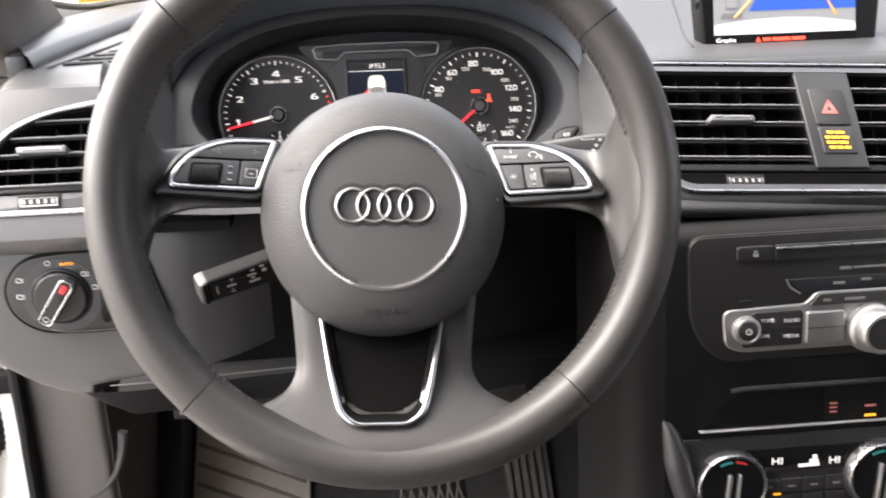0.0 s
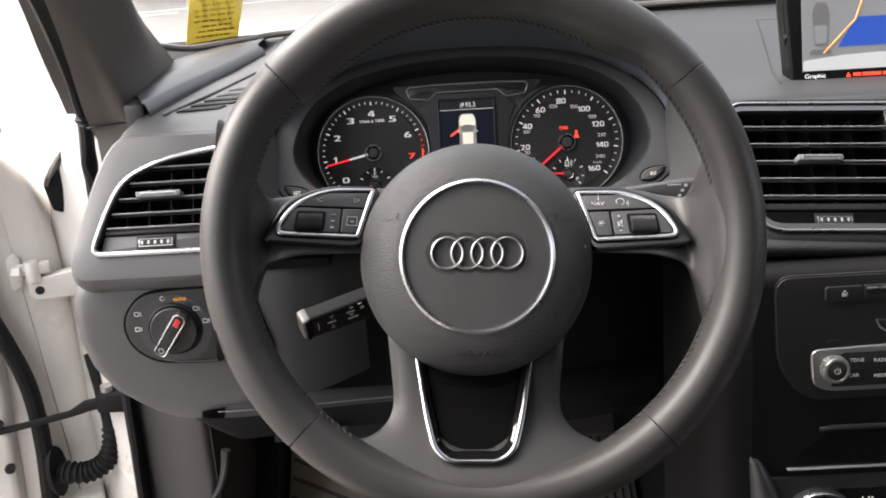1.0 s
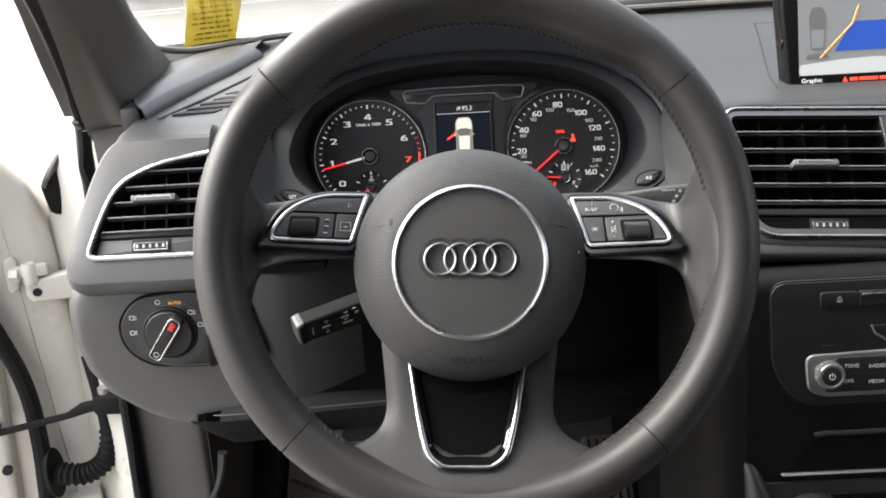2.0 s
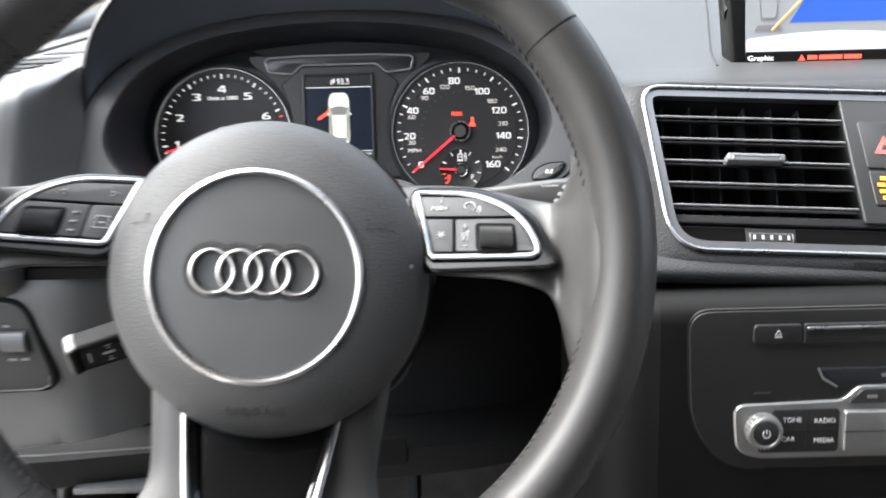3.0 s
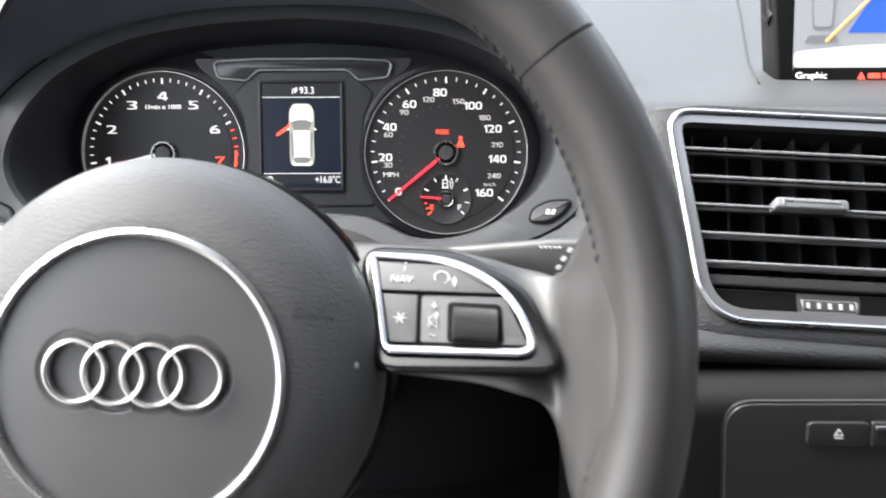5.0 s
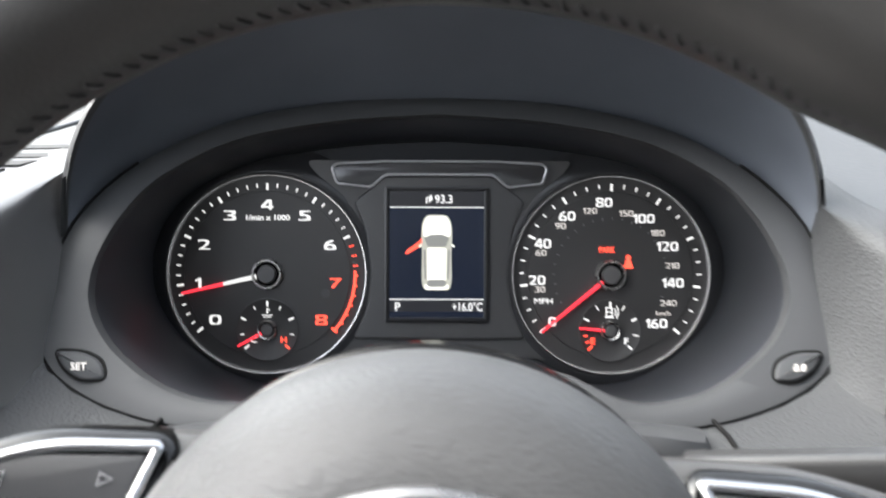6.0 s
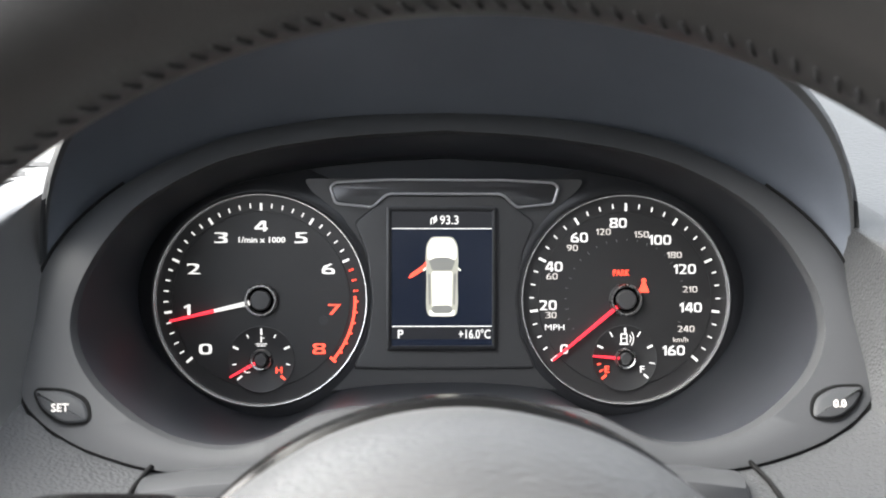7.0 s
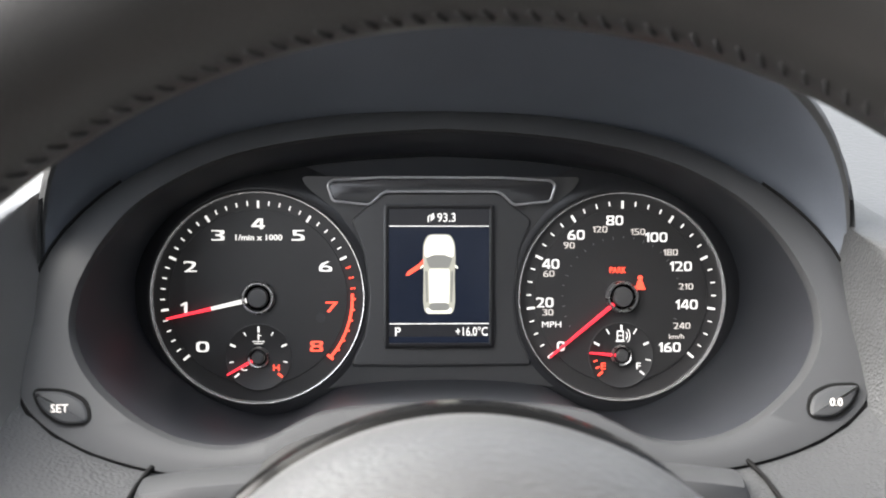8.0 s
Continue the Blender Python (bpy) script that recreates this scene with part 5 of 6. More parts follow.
def light_switch():
    s = thing("light_switch", tilted(-0.2495, 0.668, 0.959, 3.0), "round rotary light switch with chrome-edged grip in the dash", "light switch")
    pl = rounded(mm([(-42, 8), (-38, -14), (-20, -28), (15, -30), (78, -28), (64, 31), (12, 34), (-26, 30)]), [0.02, 0.02, 0.02, 0.01, 0.010, 0.012, 0.02, 0.02], 6)
    part("switch_plate", prism(pl, -0.01, 0.0016, 0.0012), PLASTIC, s, "matt black switch plate")
    part("plate_disc", lathe([(0.0300, 0.0008), (0.0298, 0.0019), (0.0, 0.0019)], 64), FRAMELIP, s)
    part("plate_edge", tube([(-0.0110, -0.0268, 0.0022), (0.0, -0.0290, 0.0024), (0.02, -0.0295, 0.0024), (0.067, -0.0282, 0.0024), (0.0735, -0.0255, 0.0024), (0.0745, -0.0190, 0.0024)], 0.0006, n=6), CHROMEDIM, s)
    part("plate_joint", border(inset(pl, -0.0018), 0.0016, -0.006, 0.0008), SEAMDARK, s)
    part("dimmer_recess", prism(rect(0.0455, -0.0045, 0.0660, 0.0135, 0.003), 0.0, 0.0022), GROOVE, s)
    part("dimmer_wheel", tube([(0.0475, 0.0050, 0.0012), (0.0630, 0.0050, 0.0012)], 0.0075, 0.0050, n=20), GREY, s, "dark grey thumb wheel")
    bars([(0.0500, -0.0078, 0.0555, -0.0062), (0.0580, -0.0078, 0.0630, -0.0062), (0.0500, 0.0150, 0.0540, 0.0166)], s, DIM, 0.0024)
    part("rotary_ring", lathe([(0.0225, 0.001), (0.0220, 0.0035), (0.0208, 0.0045), (0.0200, 0.0040), (0.0196, 0.002)], 56), BOWL, s)
    part("rotary_disc", lathe([(0.0198, 0.001), (0.0195, 0.0060), (0.0182, 0.0072), (0.0, 0.0074)], 56), PLASTIC, s)
    turn = Matrix.Rotation(radians(-35), 4, "Z")
    g = rounded(mm([(-4.6, -19.5), (4.6, -19.5), (5.0, 16), (3.2, 19), (-3.2, 19), (-5.0, 16)]), 0.003, 5)
    grip = part("grip", prism(g, 0.006, 0.0170, 0.0016), PLASTIC, s, "black grip")
    grip.matrix_basis = turn
    part("grip_trim", border(inset(g, -0.0004), 0.0010, 0.010, 0.0176, 0.0003), CHROME, grip, "chrome edge")
    part("grip_mark", prism(rect(-0.0024, 0.0085, 0.0022, 0.0155, 0.001), 0.0165, 0.0176, 0.0002), ACCENT_RED, grip, "red mark")
    part("lamp_mark", tube([(0.0022 * math.cos(i * 0.7), -0.0155 + 0.0020 * math.sin(i * 0.7), 0.0174) for i in range(9)], 0.0003, closed=True, n=5), PRINT, grip)
    part("off_mark", border(circle(-0.0068, 0.0265, 0.0021, 20), 0.0005, 0.0015, 0.0023), PRINT, s)
    words("AUTO", 0.0024, s, AMBER, 0.0070, 0.0252, 0.0023, name="lit_mark", wide=1.15)
    for x, y in ((0.0192, 0.0165), (0.0258, 0.0055), (-0.0290, 0.0140), (-0.0302, 0.0010)):
        part("symbol", border(rect(x - 0.0026, y - 0.0019, x + 0.0012, y + 0.0019, 0.001), 0.0005, 0.0015, 0.0021), PRINT, s)
        bars([(x + 0.0018, y - 0.0016, x + 0.0032, y - 0.0011), (x + 0.0018, y - 0.0002, x + 0.0032, y + 0.0003), (x + 0.0018, y + 0.0011, x + 0.0032, y + 0.0016)], s, PRINT, 0.0021)
    return s


light_switch()


def screen():
    s = thing("display_screen", tilted(0.367, 0.812, 1.112, 15.0), "raised infotainment screen showing a camera view", "screen")
    hs = rounded(mm([(-75, -13), (85, -14), (92, 60), (90, 112), (-79, 112), (-80, 60)]), 0.004, 4)
    part("screen_housing", prism(hs, -0.022, 0.0, 0.003), SCRHOUSE, s, "gloss black housing")
    part("housing_edge", tube([(-0.0795, 0.112, -0.012), (-0.0805, 0.06, -0.012), (-0.0785, 0.034, -0.012), (-0.0770, 0.028, -0.006)], 0.0022, 0.006, n=8), SCRHOUSE, s)
    sc = part("screen_glass", prism(rect(-0.0655, -0.0015, 0.0655, 0.100), -0.001, 0.0008), SCRGREY, s, "lit screen")
    part("caption_band", prism(rect(-0.0655, -0.0095, 0.0655, 0.0), 0.0, 0.0012), GLOSS, sc)
    part("screen_patch", prism(rounded(mm([(-65.3, 0.4), (65.3, 0.4), (65.3, 8), (30, 13), (0, 14.2), (-30, 13), (-65.3, 9.5)]), 0.003, 4), 0.0005, 0.0013), SCRWHITE, sc)
    part("screen_patch", prism(mm([(-34, 20.5), (65.3, 20.5), (65.3, 46), (-17, 46), (-24, 36)]), 0.0005, 0.0013), BLUE, sc)
    part("screen_line", tube([(-0.0470, 0.0150, 0.0014), (-0.0180, 0.0440, 0.0014), (-0.0120, 0.060, 0.0014)], 0.0009, 0.0005, n=6), ORANGE, sc)
    part("screen_line", tube([(0.0470, 0.0150, 0.0014), (0.0380, 0.0300, 0.0014), (0.0300, 0.060, 0.0014)], 0.0009, 0.0005, n=6), ORANGE, sc)
    part("screen_car", prism(rounded(mm([(-55, 22), (-43, 22), (-41.5, 52), (-44, 60), (-54, 60), (-56.5, 52)]), 0.003, 4), 0.0005, 0.0015), SCRDARK, sc)
    part("screen_car", prism(rounded(mm([(-54, 24), (-44, 24), (-43, 40), (-55, 40)]), 0.002, 4), 0.0006, 0.0017), SCRGREY, sc)
    part("screen_car", prism(rounded(mm([(-60, 14.5), (-39, 14.5), (-41, 19.0), (-58, 19.0)]), 0.002, 4), 0.0005, 0.0015), SCRDARK, sc)
    words("Graphic", 0.0039, sc, PRINTLIT, -0.0548, -0.0046, 0.0014, wide=1.1)
    part("warning_mark", prism(mm([(-27.5, -6.8), (-22.7, -6.8), (-25.1, -2.4)]), 0.001, 0.0015), RED, sc)
    bars([(-0.0210, -0.0062, -0.0140, -0.0032), (-0.0125, -0.0062, 0.0040, -0.0032), (0.0055, -0.0062, 0.0180, -0.0032)], sc, RED, 0.0014)
    return s


PRINTLIT = mat("lit_caption", (0.6, 0.6, 0.6), 0.5, vary=0.0, emit=(1, 1, 1), power=0.4)
screen()
d_line = thing("screen_lid", Matrix.Identity(4), "closed dashboard lid panel around the screen", "panel")
part("lid_joint", tube(spline([(0.333, 1.041, 1.1312), (0.316, 0.97, 1.1242), (0.300, 0.904, 1.1152), (0.2860, 0.845, 1.1082), (0.2780, 0.799, 1.1053)], 6), 0.0009, n=6), GROOVE, d_line)
part("lid_joint", tube([(0.333, 1.041, 1.1312), (0.45, 1.045, 1.1316)], 0.0004, n=6), GROOVE, d_line)


def audio_unit():
    u = thing("audio_unit", tilted(AXIS, 0.630, 0.995, 9.0), "black audio panel with disc slot and silver control plate", "car stereo")
    pan = rounded(mm([(-134, -5), (-131, -75), (-110, -103), (112, -103), (133, -75), (136, -5)]), [0.014, 0.03, 0.03, 0.03, 0.03, 0.014], 7)
    part("panel_joint", border(inset(pan, -0.0012), 0.0014, -0.002, 0.0003), GROOVE, u)
    part("panel", prism(pan, -0.004, 0.0014, 0.0005), AUDIO, u, "matt black panel")
    part("eject_key", prism(rect(-0.0965, -0.0245, -0.0680, -0.0130, 0.003), 0.0, 0.0032, 0.001), PLASTIC, u)
    tri = mm([(-84.0, -19.2), (-80.0, -19.2), (-82, -16.4)])
    part("eject_mark", tube([(x, y, 0.0034) for x, y in tri], 0.0003, closed=True, n=5), PRINT, u)
    bars([(-0.0840, -0.0208, -0.0800, -0.0202)], u, PRINT, 0.0034)
    part("disc_slot", prism(rect(-0.0670, -0.0250, 0.0670, -0.0130, 0.0015), 0.0, 0.0032, 0.001), PLASTIC, u)
    part("slot_edge", prism(rect(-0.0655, -0.0162, 0.0655, -0.0146, 0.0004), 0.002, 0.0046, 0.0004), CHROME, u, "bright slot edge")
    part("slot_gap", prism(rect(-0.0650, -0.0205, 0.0650, -0.0164, 0.0005), 0.001, 0.0034), GROOVE, u)
    bars([(-0.0150, -0.0350, -0.0060, -0.0328), (-0.0045, -0.0346, 0.0260, -0.0330)], u, DIM, 0.0024)
    # upper key group
    up = rounded(mm([(-57, -40.5), (-46, -52), (46, -52), (57, -40.5)]), 0.004, 4)
    part("upper_keys", prism(up, 0.0, 0.0026, 0.0008), BOWL, u)
    part("upper_keys_edge", tube([(-0.0572, -0.0405, 0.0026), (-0.0545, -0.0465, 0.0030), (-0.046, -0.052, 0.0030)], 0.0008, n=6), ALU, u)
    bars([(-0.020, -0.0465, -0.011, -0.0443), (0.002, -0.0445, 0.010, -0.0425)], u, DIM, 0.0029)
    # silver plate
    pl = rounded(mm([(-107, -62), (-104.5, -91), (-92, -96), (92, -96), (104.5, -91), (107, -62), (42, -60), (33, -51.2), (-33, -51.2), (-42, -60)]), [0.008, 0.010, 0.006, 0.006, 0.010, 0.008, 0.004, 0.004, 0.004, 0.004], 5)
    part("control_plate", prism(pl, 0.0, 0.0040, 0.0014), ALU, u, "silver control plate")
    part("key_bar", prism(rounded(mm([(-39.5, -61.5), (-31.5, -53), (31.5, -53), (39.5, -61.5)]), 0.002, 3), 0.003, 0.0056, 0.0006), PLASTIC, u)
    bars([(-0.029, -0.0585, -0.023, -0.0565), (-0.012, -0.0585, 0.004, -0.0565)], u, DIM, 0.0058)
    part("key_field", prism(rounded(mm([(-84, -64.5), (-92, -92), (-44, -92), (-44, -64.5)]), 0.003, 4), 0.003, 0.0050, 0.0006), PLASTIC, u)
    for x, y, t in ((-0.0722, -0.0714, "TONE"), (-0.0528, -0.0722, "RADIO"), (-0.0742, -0.0834, "CAR"), (-0.0528, -0.0846, "MEDIA")):
        words(t, 0.0029, u, PRINT, x, y, 0.0052, wide=1.05)
    bars([(-0.0460, -0.0782, -0.0800, -0.0778), (-0.0632, -0.0905, -0.0628, -0.0655)], u, GROOVE, 0.0051, "key_joint")
    part("silver_keys", prism(rounded(mm([(-42, -66), (-42, -91), (-12, -91), (-12, -66)]), 0.002, 3), 0.003, 0.0075, 0.0012), ALU, u, "silver rocker keys")
    bars([(-0.0420, -0.0787, -0.012, -0.0782)], u, GROOVE, 0.0077, "key_joint")
    part("right_keys", prism(rounded(mm([(29, -66), (29, -91), (43.5, -91), (43.5, -66)]), 0.002, 3), 0.003, 0.0075, 0.0012), ALU, u, "silver rocker keys")
    vk = part("volume_knob", lathe([(0.0104, 0.003), (0.0101, 0.0105), (0.0094, 0.0120), (0.0080, 0.0124), (0.0074, 0.0116)], 48, -0.0897, -0.0768), ALU, u, "ribbed silver volume knob")
    part("knob_cap", lathe([(0.0076, 0.0095), (0.0074, 0.0118), (0.0066, 0.0124), (0.0, 0.0124)], 40, -0.0897, -0.0768), PLASTIC, vk)
    part("power_mark", tube([(-0.0897 + 0.0022 * math.cos(radians(a)), -0.0768 + 0.0022 * math.sin(radians(a)), 0.0126) for a in range(120, 421, 25)], 0.0003, n=5), PRINT, vk)
    bars([(-0.0899, -0.0766, -0.0895, -0.0738)], vk, PRINT, 0.0126)
    for i in range(28):
        a = 2 * math.pi * i / 28
        part("knob_rib", box(-0.0897 + 0.0103 * math.cos(a) - 0.0004, -0.0768 + 0.0103 * math.sin(a) - 0.0004, 0.005, -0.0897 + 0.0103 * math.cos(a) + 0.0004, -0.0768 + 0.0103 * math.sin(a) + 0.0004, 0.0105), ALU, vk)
    mk = part("menu_knob", lathe([(0.0195, 0.003), (0.0190, 0.0100), (0.0168, 0.0120), (0.0165, 0.0230), (0.0150, 0.0250), (0.0128, 0.0255), (0.0122, 0.0240)], 56, 0.010, -0.0815), ALU, u, "large silver menu knob")
    part("knob_cap", lathe([(0.0125, 0.022), (0.0120, 0.0248), (0.0, 0.0255)], 40, 0.010, -0.0815), PLASTIC, mk)
    part("sensor_slot", prism(rect(-0.0940, -0.0570, -0.0845, -0.0550), 0.001, 0.0026), GROOVE, u)
    return u


AUDIO = mat("audio_panel", (0.012, 0.012, 0.012), 0.45, vary=0.08, grain=0.00002, size=0.0006)
audio_unit()


def switch_strip():
    s = thing("switch_tray", tilted(AXIS, 0.630, 0.995, 9.0), "shallow black tray with small warning switches", "switch panel")
    pl = rounded(mm([(-98, -130), (-120, -158), (120, -158), (98, -130)]), [0.02, 0.003, 0.003, 0.02], 6)
    part("tray", prism(pl, -0.004, 0.0010), GLOSS, s)
    part("tray_lip", prism(rect(-0.123, -0.1600, 0.123, -0.1588, 0.0004), 0.0, 0.0040, 0.0003), SATIN, s, "thin bright lip")
    # near-black tube drawn as the thick shadow along the tray's upper edge
    part("tray_brow_shade", tube([(-0.098, -0.1275, 0.002), (-0.09, -0.1255, 0.004), (0.09, -0.1255, 0.004)], 0.0022, n=8), GROOVE, s)
    bars([(-0.0178, -0.1440, -0.0120, -0.1425), (-0.0178, -0.1475, -0.0120, -0.1460), (-0.0178, -0.1510, -0.0120, -0.1495), (0.0110, -0.1480, 0.0200, -0.1462)], s, PINK, 0.0020, "dim_legend")
    bars([(0.0112, -0.1562, 0.0202, -0.1542)], s, AMBER, 0.0020, "lit_bar")
    return s


switch_strip()


def climate_panel():
    c = thing("climate_panel", tilted(AXIS, 0.630, 0.995, 9.0), "black climate control panel with two round knobs", "climate control")
    part("plate", prism(rounded(mm([(-143, -166), (-134, -260), (134, -260), (143, -166)]), 0.006, 4), -0.004, 0.0020, 0.001), PLASTIC, c)
    part("readout", prism(rounded(mm([(-86, -177), (-82, -197.5), (82, -197.5), (86, -177)]), 0.003, 4), 0.001, 0.0028, 0.0005), GLOSS, c, "black readout")
    words("HI", 0.0062, c, LIT, -0.0596, -0.1885, 0.0031, wide=1.2)
    words("HI", 0.0062, c, LIT, -0.0125, -0.1910, 0.0031, wide=1.2)
    bars([(-0.0420, -0.1945, -0.0250, -0.1920), (-0.0330, -0.1920, -0.0260, -0.1885), (-0.0305, -0.1880, -0.0270, -0.1850)], c, LIT, 0.0031, "lit_symbol")
    for x in (-0.0985, 0.0245):
        k = part("temperature_knob", lathe([(0.0290, 0.0), (0.0288, 0.0100), (0.0275, 0.0120), (0.0258, 0.0122), (0.0252, 0.0105)], 64, x, -0.2045), CHROME, c, "chrome-rimmed black knob")
        part("knob_face", lathe([(0.0255, 0.006), (0.0250, 0.0110), (0.0, 0.0122)], 64, x, -0.2045), GLOSS, k)
        for dx, w in ((-0.0030, 0.0028), (0.0048, 0.0022)):
            part("knob_bar", prism(rounded([(x + dx - 0.0030 - w / 2, -0.224), (x + dx - 0.0030 + w / 2, -0.224), (x + dx + w / 2, -0.192), (x + dx - w / 2, -0.192)], 0.001, 3), 0.010, 0.0150, 0.0006), ALU, k)
        part("cold_mark", arc_band(x, -0.2045, 0.0215, 0.0232, 92, 118, 0.0110, 0.0123, 8), TEAL, k)
        part("hot_mark", arc_band(x, -0.2045, 0.0215, 0.0232, 62, 86, 0.0110, 0.0123, 8), ACCENT_RED, k)
    for i in range(4):
        x = -0.066 + 0.0185 * i
        kk = part("climate_key", prism(rect(x - 0.0085, -0.2155, x + 0.0085, -0.2035, 0.001), 0.001, 0.0040, 0.0008), PLASTIC, c)
        bars([(x - 0.003, -0.2105, x + 0.003, -0.2090)], kk, DIM, 0.0042)
        part("climate_key", prism(rect(x - 0.0085, -0.2290, x + 0.0085, -0.2170, 0.001), 0.001, 0.0040, 0.0008), PLASTIC, c)
    bars([(-0.0625, -0.2165, -0.0565, -0.2150)], c, AMBER, 0.0044, "lit_bar")
    return c


climate_panel()


def column_and_stalks():
    m = tilted(-0.004, 0.531, 1.0685, 20.9)
    c = thing("steering_column_cover", m, "black plastic steering column cover behind the wheel", "column cover")
    rows = []
    for z, f, up in ((-0.075, 0.90, 0.0), (-0.085, 1.0, 0.0), (-0.14, 1.02, 0.006), (-0.22, 1.05, 0.012), (-0.30, 1.05, 0.012)):
        rows.append([(x * f, y * f + up, z) for x, y in rounded(mm([(-78, -10), (-60, -78), (60, -78), (78, -10), (70, 22), (45, 34), (-45, 34), (-70, 22)]), 0.02, 5)])
    part("lower_cover", loft(rows, True, None, caps=True), PLASTIC, c)
    t = []
    for z, w, y in ((-0.1605, 0.108, 0.020), (-0.1600, 0.109, 0.026), (-0.1625, 0.110, 0.0310), (-0.168, 0.1115, 0.0335), (-0.178, 0.1125, 0.0345), (-0.187, 0.1130, 0.0345)):
        t.append([(w * u, y - 0.006 * abs(u) ** 3 - (0.008 if abs(u) == 1 else 0), z) for u in (-1, -0.97, -0.8, -0.5, -0.2, 0.2, 0.5, 0.8, 0.97, 1)])
    part("upper_cover", loft(t, False), BEZELM, c, "dark grey upper cover")
    for u in (-1, 1):
        run = [(u * 0.1112, 0.7122, 1.0338), (u * 0.1130, 0.7085, 1.0325), (u * 0.1146, 0.7020, 1.0318), (u * 0.1154, 0.6930, 1.0308), (u * 0.1158, 0.6800, 1.0295)]
        part("cover_gap", tube([tuple(m.inverted() @ Vector(p)) for p in run], 0.0010, n=8), SEAMDARK, c)
    # cruise stalk
    s = thing("cruise_stalk", Matrix.Identity(4), "short black cruise control stalk with grey tip", "stalk")
    a, b = Vector((-0.1335, 0.610, 0.9800)), Vector((-0.0655, 0.640, 0.9905))
    ax = (b - a).normalized()
    ay = Vector((0.0, -0.30, 0.95))
    ay = (ay - ax * ay.dot(ax)).normalized()
    s.matrix_basis = Matrix.Translation(a) @ Matrix((ax, ay, ax.cross(ay))).transposed().to_4x4()
    paddle = rounded(mm([(3, -9.6), (60, -11.0), (90, -8.0), (90, 8.0), (60, 10.6), (3, 9.6)]), [0.002, 0.01, 0.003, 0.003, 0.01, 0.002], 4)
    part("stalk_arm", prism(paddle, -0.008, 0.0055, 0.0030, 4), CONSOLE, s)
    cap = part("stalk_tip", prism(rounded(mm([(-3, -8.6), (4, -10.1), (4, 10.1), (-3, 8.6)]), [0.003, 0.001, 0.001, 0.003], 4), -0.0085, 0.0060, 0.0025, 4), STALKTIP, s, "grey end cap")
    part("tip_groove", prism(rounded(mm([(-0.5, -8.5), (2.2, -8.5), (2.2, 8.5), (-0.5, 8.5)]), 0.0008, 3), 0.0052, 0.0063), SEAMDARK, cap)
    for x, y, wd, hg in ((9, 0, 0.8, 7), (20, 5.5, 3.0, 0.7), (20, 3.6, 1.0, 1.0), (19.5, 0.2, 6.5, 1.6), (20, -3.4, 1.0, 1.0), (20, -5.4, 3.0, 0.7), (36, 7.0, 3.0, 1.4), (35, 3.4, 6.5, 1.6), (35.5, 0.6, 3.0, 1.3), (36.5, -2.6, 8.0, 1.6), (43, 8.0, 3.2, 1.0), (44.5, 4.0, 3.0, 2.4)):
        part("print_bar", box(0.001 * (x - wd / 2), 0.001 * (y - hg / 2), 0.0054, 0.001 * (x + wd / 2), 0.001 * (y + hg / 2), 0.0057), STALKPRINT, s)
    # wiper stalk
    s = thing("wiper_stalk", Matrix.Identity(4), "black wiper stalk with white printed symbols", "stalk")
    ax = Vector((0.036, -0.0125, 0.006)).normalized()
    az = Vector((0.12, -0.93, 0.35))
    az = (az - ax * az.dot(ax)).normalized()
    s.matrix_basis = Matrix.Translation((0.144, 0.5915, 1.0753)) @ Matrix((ax, az.cross(ax), az)).transposed().to_4x4()
    arm = rounded(mm([(-78, -6), (-20, -10.5), (6, -11.5), (15, -8), (17, 1.5), (9.5, 8.0), (-6, 8.8), (-78, 6)]), [0.002, 0.02, 0.006, 0.005, 0.004, 0.004, 0.02, 0.002], 5)
    part("stalk_arm", prism(arm, -0.014, 0.0, 0.0034, 5), PLASTIC, s)
    for i in range(5):
        part("dash_mark", tube([(-0.0132 + 0.0019 * i, 0.0059 - 0.0002 * i, 0.0001), (-0.0118 + 0.0019 * i, 0.0047, 0.0001)], 0.00036, n=6), STALKPRINT, s)
    # washer and wiper signs: fans and arcs with drops under them
    for x, y in ((-5.7, -2.8), (-3.5, 0.5), (-0.9, 3.8), (4.6, 4.2), (2.8, 0.5), (1.3, -2.7)):
        fan = rounded(mm([(x - 1.5, y - 0.4), (x + 0.3, y - 1.3), (x + 1.6, y + 0.5), (x - 0.2, y + 1.3)]), 0.0005, 3)
        part("wiper_sign", border(fan, 0.0006, -0.0003, 0.00025), STALKPRINT, s)
        part("wiper_sign", tube([(0.001 * (x - 0.9), 0.001 * (y - 0.2), 0.0002), (0.001 * (x + 0.9), 0.001 * (y + 0.3), 0.0002)], 0.00035, n=5), STALKPRINT, s)
    for x, y in ((-5.6, -6.6), (-0.4, -7.4)):
        part("washer_sign", border(circle(0.001 * x, 0.001 * y, 0.0019, 18), 0.0006, -0.0003, 0.00022), DIM, s)


column_and_stalks()


